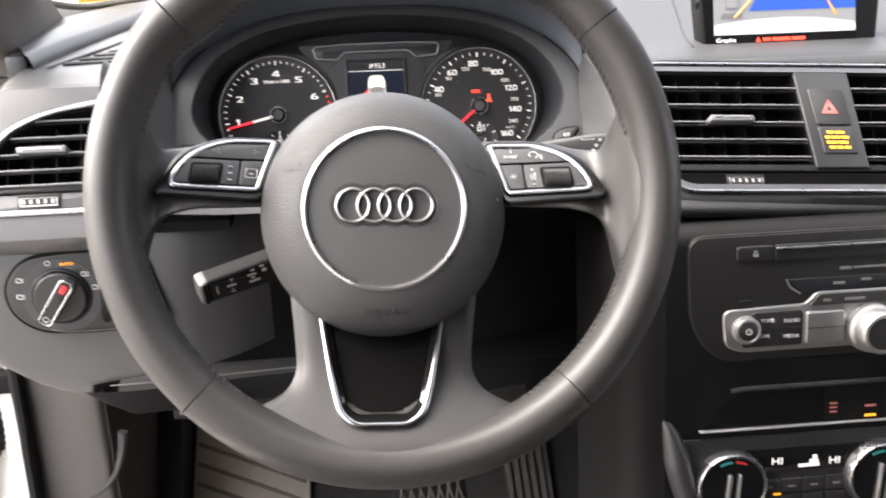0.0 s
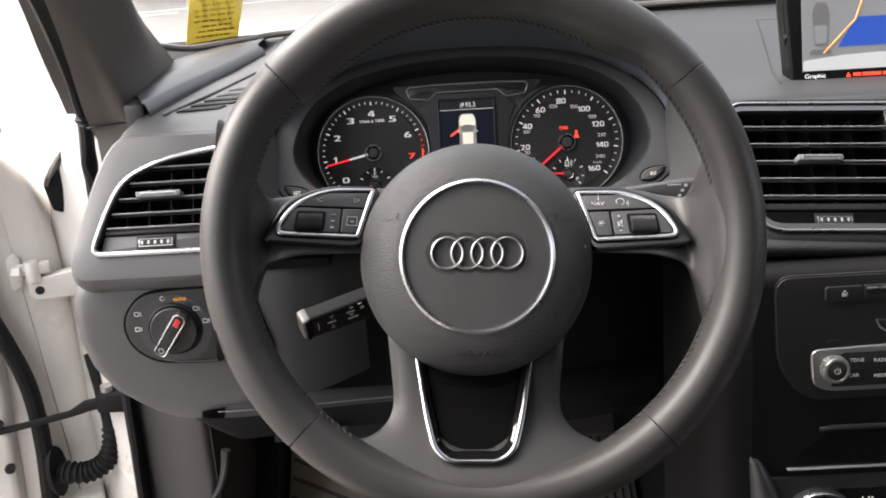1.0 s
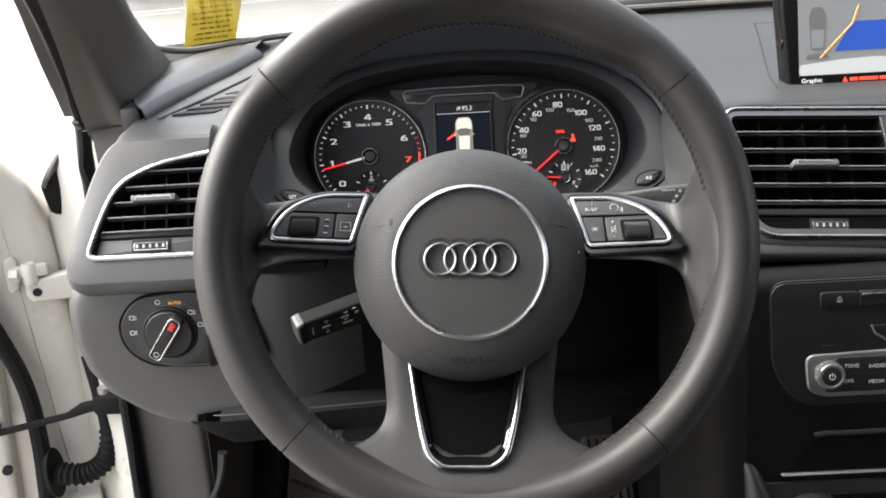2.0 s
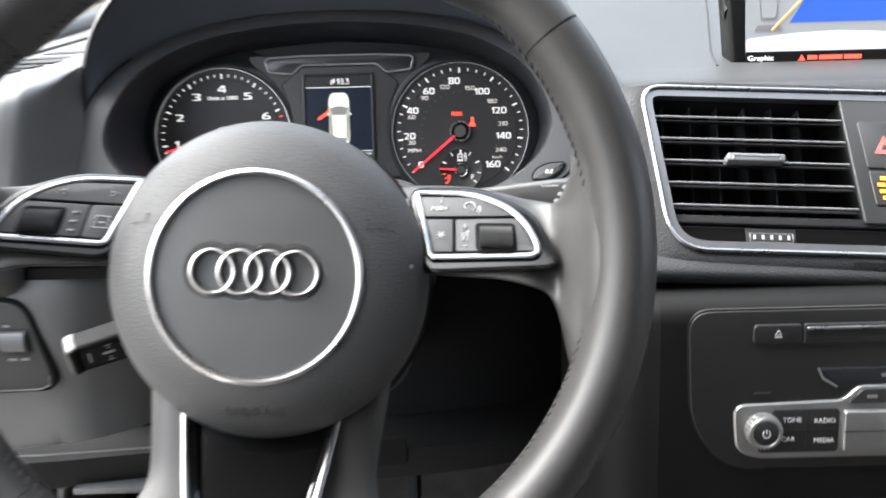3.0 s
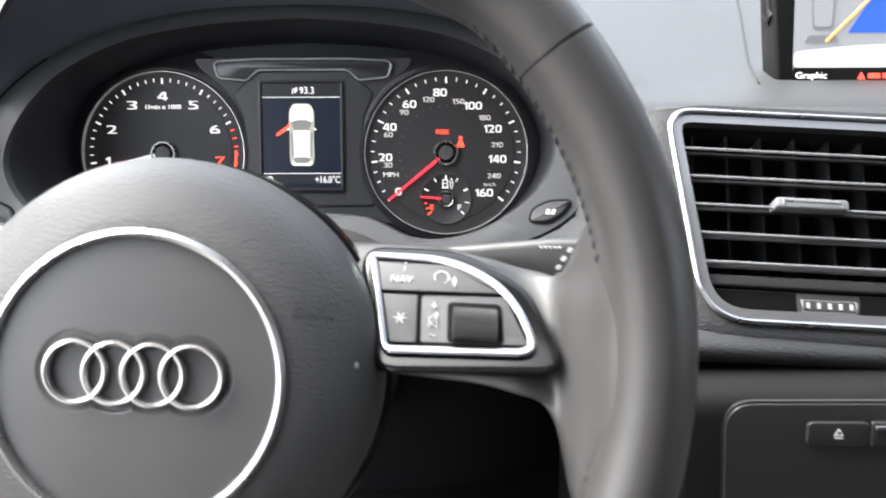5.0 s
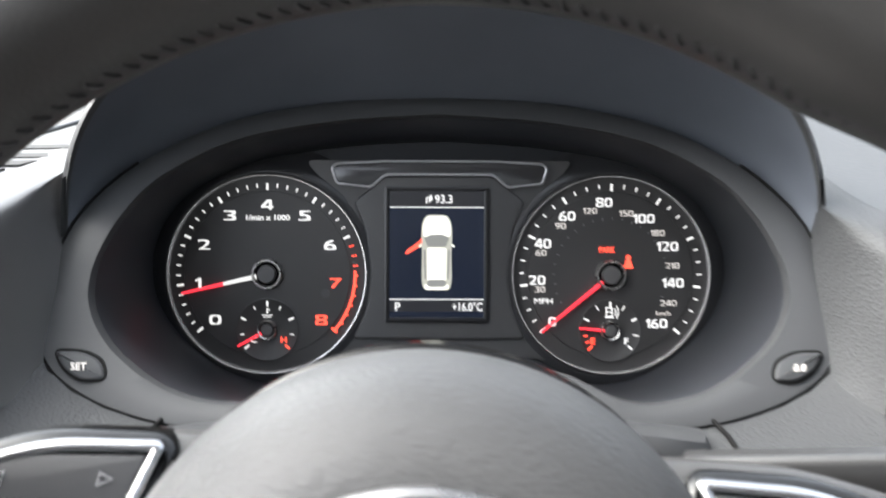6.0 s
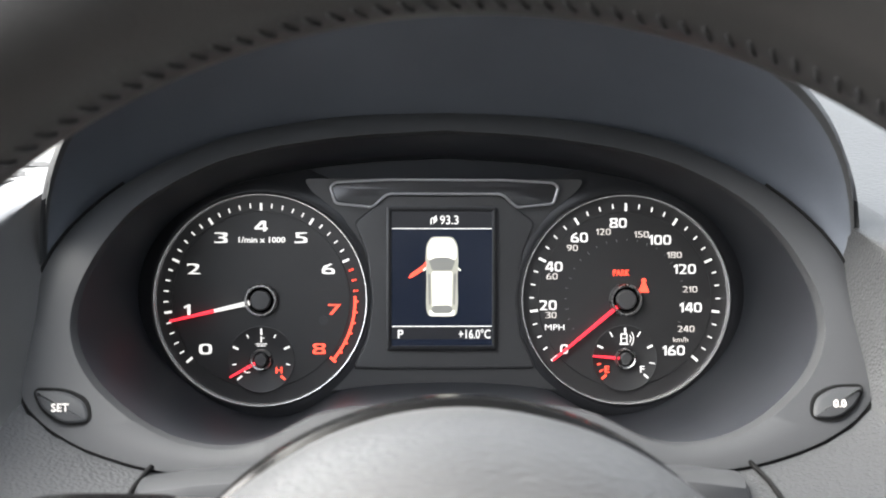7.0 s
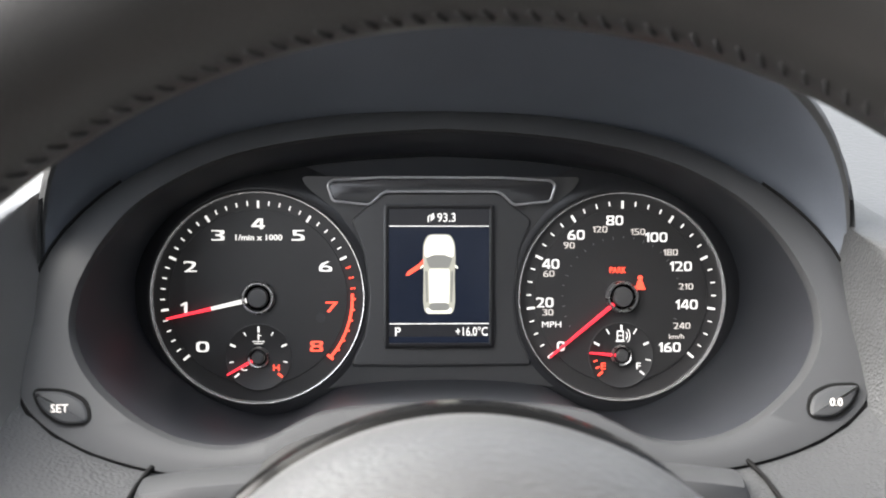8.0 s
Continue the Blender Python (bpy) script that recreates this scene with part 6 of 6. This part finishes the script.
# ---- footwell ----
MATRIB = mat("floor_mat_rib", (0.24, 0.20, 0.17), 0.8, vary=0.15)
PEDAL = mat("worn_pedal_rubber", (0.07, 0.062, 0.056), 0.7, vary=0.25, spots=0.01)
def footwell():
    k = thing("footwell_lining", Matrix.Identity(4), "dark carpeted footwell with kick panel", "footwell", kind="structure")
    part("floor_carpet", loft([spline([(x, 0.30, 0.36), (x, 0.95, 0.36), (x, 1.15, 0.40), (x, 1.30, 0.52), (x, 1.40, 0.82)], 5) for x in (-0.42, 0.0, 0.24)], False), CARPET, k)
    part("kick_panel", loft([spline([(-0.392, 0.880 + g, z), (-0.36, 0.882 + g, z), (-0.325, 0.885 + g, z), (-0.311, 0.895 + g, z), (-0.308, 0.95, z), (-0.305, 1.38, z)], 4) for z, g in ((0.36, -0.04), (0.60, 0.0), (0.80, 0.01), (0.93, 0.03))], False), TRIMGREY, k, "grey plastic kick panel")
    part("tunnel_side", loft([spline([(0.222, 0.68, z), (0.214, 0.75, z), (0.214, 0.95, z), (0.22, 1.40, z)], 4) for z in (0.34, 0.6, 0.80, 0.97)], False), CONSOLE, k)
    part("console_side", loft([spline([(0.262, 0.30, z), (0.250, 0.50, z), (0.235, 0.62, z), (0.222, 0.70, z)], 4) for z in (0.34, 0.5, 0.60, 0.66)], False), CONSOLE, k)
    part("footrest", loft([[(x, 0.93, 0.40), (x, 0.975, 0.46), (x, 1.10, 0.62), (x, 1.13, 0.66), (x, 1.2, 0.66)] for x in (-0.365, -0.31, -0.275)], False), DARK, k)
    # thin dark bonnet release lever beside the kick panel
    part("release_lever", tube(spline([(-0.335, 0.878, 0.632), (-0.317, 0.882, 0.6433), (-0.3051, 0.886, 0.658), (-0.2968, 0.888, 0.6804), (-0.2924, 0.89, 0.705)], 5), lambda t: 0.0015 + 0.004 * t, n=8), LEDGEM, k, "dark grey release lever")
    m = thing("floor_mat", tilted(0, 0, 0, -90), "ribbed beige-grey rubber floor mat", "floor mat")
    m.matrix_basis = pose(-0.21, 1.13, 0.395, 38, 0, 0)
    part("mat_body", prism(rect(-0.085, -0.20, 0.085, 0.24, 0.02), -0.006, 0.004, 0.002), MAT, m)
    for i in range(13):
        part("mat_rib", tube([(-0.080, -0.17 + 0.030 * i + 0.025, 0.0045), (0.080, -0.17 + 0.030 * i - 0.045, 0.0045)], 0.0030, 0.0022, n=6), MATRIB, m)
    b = thing("brake_pedal", pose(0.042, 0.985, 0.535, 52, 0, 4), "wide brake pedal with cross-ribbed pad", "pedal")
    part("pedal_pad", prism(rect(-0.046, -0.028, 0.046, 0.028, 0.006), -0.008, 0.004, 0.002), RUBBER, b)
    for i in range(7):
        part("pad_rib", tube([(-0.042 + 0.012 * i, -0.024, 0.0045), (-0.030 + 0.012 * i, 0.024, 0.0045)], 0.0016, n=6), PEDAL, b)
        part("pad_rib", tube([(-0.030 + 0.012 * i, -0.024, 0.0045), (-0.042 + 0.012 * i, 0.024, 0.0045)], 0.0016, n=6), PEDAL, b)
    part("pedal_arm", tube([(0.0, 0.0, -0.008), (0.0, 0.06, -0.05), (0.0, 0.22, -0.03)], 0.008, 0.010, n=10), DARK, b)
    a = thing("accelerator_pedal", pose(0.178, 1.03, 0.50, 48, 0, 3), "tall ribbed accelerator pedal", "pedal")
    part("pedal_pad", prism(rect(-0.030, -0.09, 0.030, 0.10, 0.006), -0.008, 0.004, 0.002), PEDAL, a)
    for i in range(5):
        part("pad_rib", tube([(-0.022 + 0.011 * i, -0.085, 0.0045), (-0.022 + 0.011 * i, 0.095, 0.0045)], 0.0018, n=6), RUBBER, a)
    v = thing("pedal_bracket", Matrix.Identity(4), "dark metal pedal bracket under the dash", "bracket")
    part("bracket_plate", box(0.03, 1.02, 0.70, 0.10, 1.05, 0.80, 0.004), PLASTIC, v)
    part("bracket_arm", tube([(0.075, 1.0, 0.78), (0.09, 0.98, 0.72), (0.14, 1.0, 0.70)], 0.006, n=8), STEEL, v)


footwell()


# ---- body, door and glass ----
def car_shell():
    s = thing("car_body", Matrix.Identity(4), "white car body around the cabin", "car body", kind="structure")
    part("pillar_trim", across([spline(r, 5) for r in (
        [(-0.362, 0.935, 1.02), (-0.348, 0.820, 1.095), (-0.309, 0.682, 1.219), (-0.255, 0.43, 1.42)],
        [(-0.338, 0.900, 1.02), (-0.325, 0.815, 1.100), (-0.302, 0.690, 1.216), (-0.256, 0.43, 1.41)],
        [(-0.302, 0.870, 1.02), (-0.300, 0.812, 1.106), (-0.294, 0.712, 1.208), (-0.252, 0.44, 1.40)],
        [(-0.300, 0.98, 1.05), (-0.303, 0.905, 1.125), (-0.272, 0.762, 1.202), (-0.222, 0.46, 1.39)],
        [(-0.330, 1.08, 1.09), (-0.318, 1.005, 1.132), (-0.288, 0.810, 1.207), (-0.240, 0.50, 1.38)])]), TRIMGREY, s, "grey screen pillar trim")
    part("pillar_joint", tube([(-0.349, 0.813, 1.098), (-0.325, 0.810, 1.101), (-0.300, 0.806, 1.104)], 0.0012, n=6), GROOVE, s)
    part("pillar_foot", loft([spline(r, 4) for r in (
        [(-0.345, 0.822, 1.094), (-0.352, 0.84, 1.04), (-0.365, 0.86, 0.98), (-0.375, 0.86, 0.90)],
        [(-0.300, 0.815, 1.108), (-0.305, 0.82, 1.05), (-0.31, 0.82, 0.98), (-0.31, 0.82, 0.90)])], False), TRIMGREY, s)
    part("door_seal", tube(spline([(-0.335, 0.56, 1.40), (-0.375, 0.80, 1.245), (-0.400, 0.918, 1.145), (-0.402, 0.944, 1.089), (-0.402, 0.937, 1.048), (-0.402, 0.933, 1.012), (-0.398, 0.920, 0.94), (-0.388, 0.882, 0.77), (-0.387, 0.870, 0.64), (-0.387, 0.83, 0.45)], 6), 0.0075, 0.011, n=10), RUBBER, s, "black rubber door seal")
    part("outer_pillar", loft([spline(r, 5) for r in (
        [(-0.352, 0.60, 1.41), (-0.394, 0.83, 1.245), (-0.410, 0.92, 1.15), (-0.414, 0.96, 1.085)],
        [(-0.360, 0.60, 1.41), (-0.404, 0.83, 1.245), (-0.421, 0.915, 1.15), (-0.426, 0.96, 1.085)])], False), TRIMGREY, s, "dark outer pillar strip")
    # front post of the door opening
    part("door_post", loft([spline(r, 4) for r in (
        [(-0.396, 0.955, 1.12), (-0.394, 0.955, 0.95), (-0.388, 0.900, 0.75), (-0.388, 0.885, 0.40)],
        [(-0.420, 0.965, 1.12), (-0.425, 0.965, 0.95), (-0.425, 0.93, 0.75), (-0.425, 0.91, 0.40)],
        [(-0.475, 1.01, 1.10), (-0.485, 1.00, 0.95), (-0.485, 0.99, 0.75), (-0.49, 0.98, 0.40)],
        [(-0.56, 1.25, 1.04), (-0.56, 1.25, 0.95), (-0.56, 1.25, 0.75), (-0.56, 1.25, 0.40)])], False), PAINT, s, "white painted door post")
    part("sill", box(-0.50, -0.6, 0.30, -0.40, 0.95, 0.40, 0.02), PAINT, s)
    # unseen roof, far side and back close the cabin and shape its light
    part("roof_lining", box(-0.32, -1.6, 1.47, 1.05, 0.46, 1.50, 0.0), LINER, s)
    part("far_side", box(1.08, -1.6, 0.35, 1.12, 1.2, 1.10, 0.0), TRIMGREY, s)
    # unseen wall over the far rear windows, added to hold back light
    part("far_light_wall", box(1.08, -1.6, 1.05, 1.12, 0.0, 1.47, 0.0), TRIMGREY, s)
    # unseen far pillar, added to narrow the light from that side
    part("far_pillar_trim", tube([(1.06, 1.12, 1.06), (1.05, 0.86, 1.25), (1.02, 0.44, 1.47)], 0.05, 0.08, n=12), TRIMGREY, s, "grey screen pillar trim")
    part("far_post", box(1.04, -0.35, 1.05, 1.10, -0.20, 1.47, 0.0), TRIMGREY, s)
    # unseen post set well forward to cut light from behind left
    part("near_post", box(-0.43, -0.30, 0.40, -0.36, -0.13, 1.47, 0.02), TRIMGREY, s)
    # unseen full-height wall, added to keep rear window light out
    part("rear_side", box(-0.44, -1.6, 0.40, -0.40, -0.28, 1.47, 0.0), TRIMGREY, s)
    part("back_wall", box(-0.44, -1.64, 0.35, 1.12, -1.6, 1.12, 0.0), TRIMGREY, s)
    # unseen wall added behind the driver's place to block low light
    part("rear_light_block", box(-0.33, -0.42, 0.36, 1.06, -0.38, 1.22, 0.0), DARK, s)
    part("cabin_floor", box(-0.44, -1.6, 0.33, 1.12, 0.32, 0.36, 0.0), CARPET, s)
    part("bulkhead", box(0.24, 0.95, 0.35, 1.1, 1.0, 1.05, 0.0), DARK, s)
    # bonnet and cowl
    rows = []
    for y, e in ((1.22, 0.0), (1.5, 0.012), (1.8, 0.008), (2.05, -0.012), (2.2, -0.06), (2.25, -0.16)):
        rows.append([(AXIS + u * 0.83, y, 1.118 + e - 0.058 * abs(u) ** 2.2 - (0.25 if abs(u) == 1 else 0)) for u in (-1, -0.995, -0.9, -0.6, -0.25, 0, 0.25, 0.6, 0.9, 0.995, 1)])
    part("bonnet", loft([spline(r, 3) for r in rows], False), PAINT, s, "white painted bonnet")
    part("cowl", loft([spline([(-0.46, y + 0.02, z - 0.03), (-0.35, y - 0.01, z - 0.008), (0.0, y, z), (AXIS, y + 0.02, z + e), (1.1, y - 0.02, z + e)], 4) for y, z, e in ((1.10, 1.128, 0.0), (1.13, 1.138, 0.016), (1.17, 1.140, 0.017), (1.26, 1.108, 0.004))], False), RUBBER, s, "black cowl at the foot of the screen")
    part("screen_surround", tube(spline([(-0.345, 1.02, 1.146), (-0.312, 1.058, 1.135), (-0.25, 1.085, 1.138), (-0.15, 1.11, 1.142), (0.36, 1.14, 1.146), (1.0, 1.10, 1.14)], 6), 0.006, 0.004, n=8), TRIMGREY, s)
    return s


car_shell()
ws = part("windscreen", loft([spline([(-0.40, 1.20 - t * 0.80, 1.112 + t * 0.42), (-0.1, 1.225 - t * 0.80, 1.115 + t * 0.42), (AXIS, 1.235 - t * 0.80, 1.115 + t * 0.42), (1.1, 1.20 - t * 0.80, 1.112 + t * 0.42)], 4) for t in (0, 0.5, 1)], False), GLASS, None)
tagged(ws, "clear sloping windscreen glass", "windscreen", kind="structure")
thick = ws.modifiers.new("glass_thickness", "SOLIDIFY")
thick.thickness = 0.004
ws.visible_shadow = False


def note():
    o, ax, ay = Vector((-0.3055, 1.143, 1.1315)), Vector((0.057, 0.030, 0.001)).normalized(), Vector((0.024, -0.0475, 0.0525)).normalized()
    az = ax.cross(ay).normalized()
    m = Matrix.Translation(o) @ Matrix((ax, ay, az)).transposed().to_4x4()
    n = thing("paper_note", m, "yellow handwritten paper note stuck inside the windscreen", "note")
    part("paper", prism(rect(-0.0325, 0.0, 0.0325, 0.085, 0.0015), -0.0006, 0.0), NOTE, n)
    random.seed(4)
    y = 0.078
    while y > 0.006:
        x = -0.026 + random.random() * 0.012
        while x < 0.020:
            w = 0.003 + random.random() * 0.007
            part("ink_bar", box(x, y - 0.0014, 0.0002, min(x + w, 0.026), y + 0.0014, 0.0005), INK, n)
            x += w + 0.002
        y -= 0.0095
    return n


note()


def door():
    a = radians(70)
    m = Matrix(((math.sin(a), 0, math.cos(a), -0.47), (math.cos(a), 0, -math.sin(a), 0.98), (0, 1, 0, 0), (0, 0, 0, 1)))
    d = thing("car_door", m, "open white front door with black seal and hinges", "car door")
    o = rounded([(-0.008, 0.35), (0.0, 0.70), (-0.004, 0.90), (-0.010, 0.975), (-0.022, 1.015), (-0.045, 1.045), (-0.09, 1.07), (-0.9, 1.09), (-0.95, 0.6), (-0.9, 0.35)], [0.02, 0.05, 0.05, 0.03, 0.03, 0.03, 0.03, 0.05, 0.1, 0.05], 5)
    part("door_shell", prism(o, -0.10, 0.0, 0.02, 5), PAINT, d, "white painted door shell")
    part("inner_flange", prism(rounded([(-0.115, 0.36), (-0.098, 0.62), (-0.088, 0.78), (-0.075, 0.90), (-0.07, 1.03), (-0.9, 1.06), (-0.9, 0.36)], 0.03, 5), -0.01, 0.022, 0.014, 4), PAINT, d)
    part("door_seal", tube(spline([(-0.090, 0.36, 0.022), (-0.072, 0.60, 0.022), (-0.064, 0.70, 0.022), (-0.066, 0.78, 0.022), (-0.085, 0.86, 0.024), (-0.120, 0.97, 0.024)], 6), 0.010, 0.012, n=10), RUBBER, d, "black rubber door seal")
    # one mirror foot in two tones: shaded lower face, lit upper face
    part("mirror_foot_shaded_face", prism(rounded(mm([(-7, 1003), (6, 1024), (27, 1054.3), (32.6, 1054.3), (33.4, 1046), (8.6, 967), (-2, 972), (-5, 989)]), [0.004, 0.03, 0.003, 0.003, 0.002, 0.003, 0.003, 0.003], 4), -0.020, -0.004, 0.003), RUBBER, d, "mirror foot cover, shaded lower face")
    part("mirror_foot_lit_face", prism(rounded(mm([(-6, 1001), (6.5, 1024), (27, 1053.5), (31.6, 1053.5), (32.2, 1045.5), (12, 1018)]), [0.003, 0.03, 0.003, 0.003, 0.002, 0.03], 4), -0.010, 0.0, 0.0035, 4), TRIMGREY, d, "mirror foot cover, lit upper face")
    part("sill_strip", prism(rounded([(-0.9, 1.058), (-0.060, 1.050), (-0.040, 1.060), (-0.045, 1.070), (-0.9, 1.088)], 0.004, 3), -0.05, 0.03, 0.004), RUBBER, d, "black window sill strip")
    leaf = part("hinge_leaf", prism(rounded(mm([(-44, 884), (-39, 875), (4, 872), (55, 870), (55, 904), (4, 904), (-30, 901), (-42, 900)]), 0.004, 4), 0.0, 0.014, 0.003), PAINT, d, "white painted hinge")
    part("bolt_hole", tube([(-0.0315, 0.8865, 0.0135), (-0.0315, 0.8865, 0.0145)], 0.0052, n=16, up=(1, 0, 0)), GROOVE, leaf)
    part("hinge_knuckle", box(-0.052, 0.9045, 0.002, -0.016, 0.9185, 0.014, 0.003), PAINT, leaf)
    part("hinge_pin", lathe([(0.0085, -0.012), (0.0085, 0.009), (0.0070, 0.0115), (0.0055, 0.0118), (0.0048, 0.0106), (0.0001, 0.0106)], 24), PAINT, leaf).matrix_basis = Matrix.Translation((-0.0355, 0.910, 0.010)) @ Matrix.Rotation(radians(-90), 4, "X")
    plate = part("hinge_plate", prism(rounded(mm([(-62, 890), (-56, 886), (-49, 892), (-47, 926), (-52, 931), (-61, 926)]), 0.003, 3), -0.004, 0.006, 0.002), PAINT, d, "white hinge plate")
    part("nut", tube([(-0.055, 0.910, 0.009), (-0.046, 0.910, 0.012)], 0.0085, n=6, up=(0, 1, 0)), PAINT, plate)
    part("lower_hinge", prism(rounded([(-0.075, 0.585), (-0.010, 0.585), (-0.010, 0.612), (-0.075, 0.612)], 0.006, 4), 0.0, 0.02, 0.005), PAINT, d, "white painted hinge")
    part("bolt", tube([(-0.106, 0.735, 0.02), (-0.106, 0.735, 0.026)], 0.006, n=10, up=(1, 0, 0)), GROOVE, d)
    part("bolt", tube([(-0.105, 0.675, 0.02), (-0.105, 0.675, 0.026)], 0.006, n=10, up=(1, 0, 0)), GROOVE, d)
    return d


door()
st = thing("door_check_strap", Matrix.Identity(4), "black steel check strap between door and post", "check strap")
part("strap", tube([(-0.590, 0.925, 0.718), (-0.52, 0.925, 0.733), (-0.475, 0.925, 0.743), (-0.455, 0.925, 0.752), (-0.425, 0.925, 0.758)], lambda t: 0.0034 + 0.002 * (t > 0.5), lambda t: 0.0045 + 0.003 * (t > 0.5), n=8), RUBBER, st)
part("strap_eye", box(-0.440, 0.912, 0.747, -0.404, 0.936, 0.771, 0.004), RUBBER, st)
part("strap_pin", tube([(-0.428, 0.924, 0.768), (-0.428, 0.924, 0.778)], 0.007, n=12, up=(1, 0, 0)), STEEL, st)


def boot():
    b = thing("cable_boot", Matrix.Identity(4), "black corrugated rubber cable boot at the door", "cable boot")
    path = spline([(-0.456, 0.965, 0.800), (-0.447, 0.955, 0.752), (-0.441, 0.945, 0.706), (-0.450, 0.94, 0.672), (-0.476, 0.935, 0.657), (-0.508, 0.935, 0.660)], 14)
    n = len(path) - 1
    part("bellows", tube(path, lambda t: 0.0085 + 0.0036 * t + (0.0024 if int(t * n) % 3 == 0 and t > 0.35 else 0), None, n=16, up=(0, 1, 0)), RUBBER, b)
    part("boot_flange", tube([(-0.510, 0.935, 0.660), (-0.516, 0.937, 0.660)], 0.015, 0.034, n=20, up=(0, 0, 1)), RUBBER, b)


boot()

# ---- outside ----
def flat(name, pts, material, label, category, kind="structure", z=0.0, thick=0.05):
    bm = prism(pts, z - thick, z)
    ob = part(name, bm, material, None)
    return tagged(ob, label, category, kind=kind)


flat("ground", [(-400, -400), (400, -400), (400, 400), (-400, 400)], CONCRETE, "pale weathered concrete parking ground", "ground")
c30, s30 = math.cos(radians(24)), math.sin(radians(24))
for i, (x, y) in enumerate(((-2.95, 6.4), (-4.7, 10.0), (-6.7, 14.2), (-3.9, 16.2))):
    w, l = 0.07, (2.6 if i < 3 else 4.0)
    q = [(x + c30 * u - s30 * v, y + s30 * u + c30 * v) for u, v in ((-l, -w), (l, -w), (l, w), (-l, w))]
    ob = flat("parking_line", q, LINE, "worn white painted parking line", "road marking", z=0.006, thick=0.004)
    ob["group"] = "parking lines"
wl = thing("brick_wall", pose(6.0, 11.0, 0.0), "long red brick wall beyond the car", "wall", kind="structure")
part("wall_body", box(-5.0, 0.0, 0.0, 8.0, 0.3, 2.6), BRICK, wl)
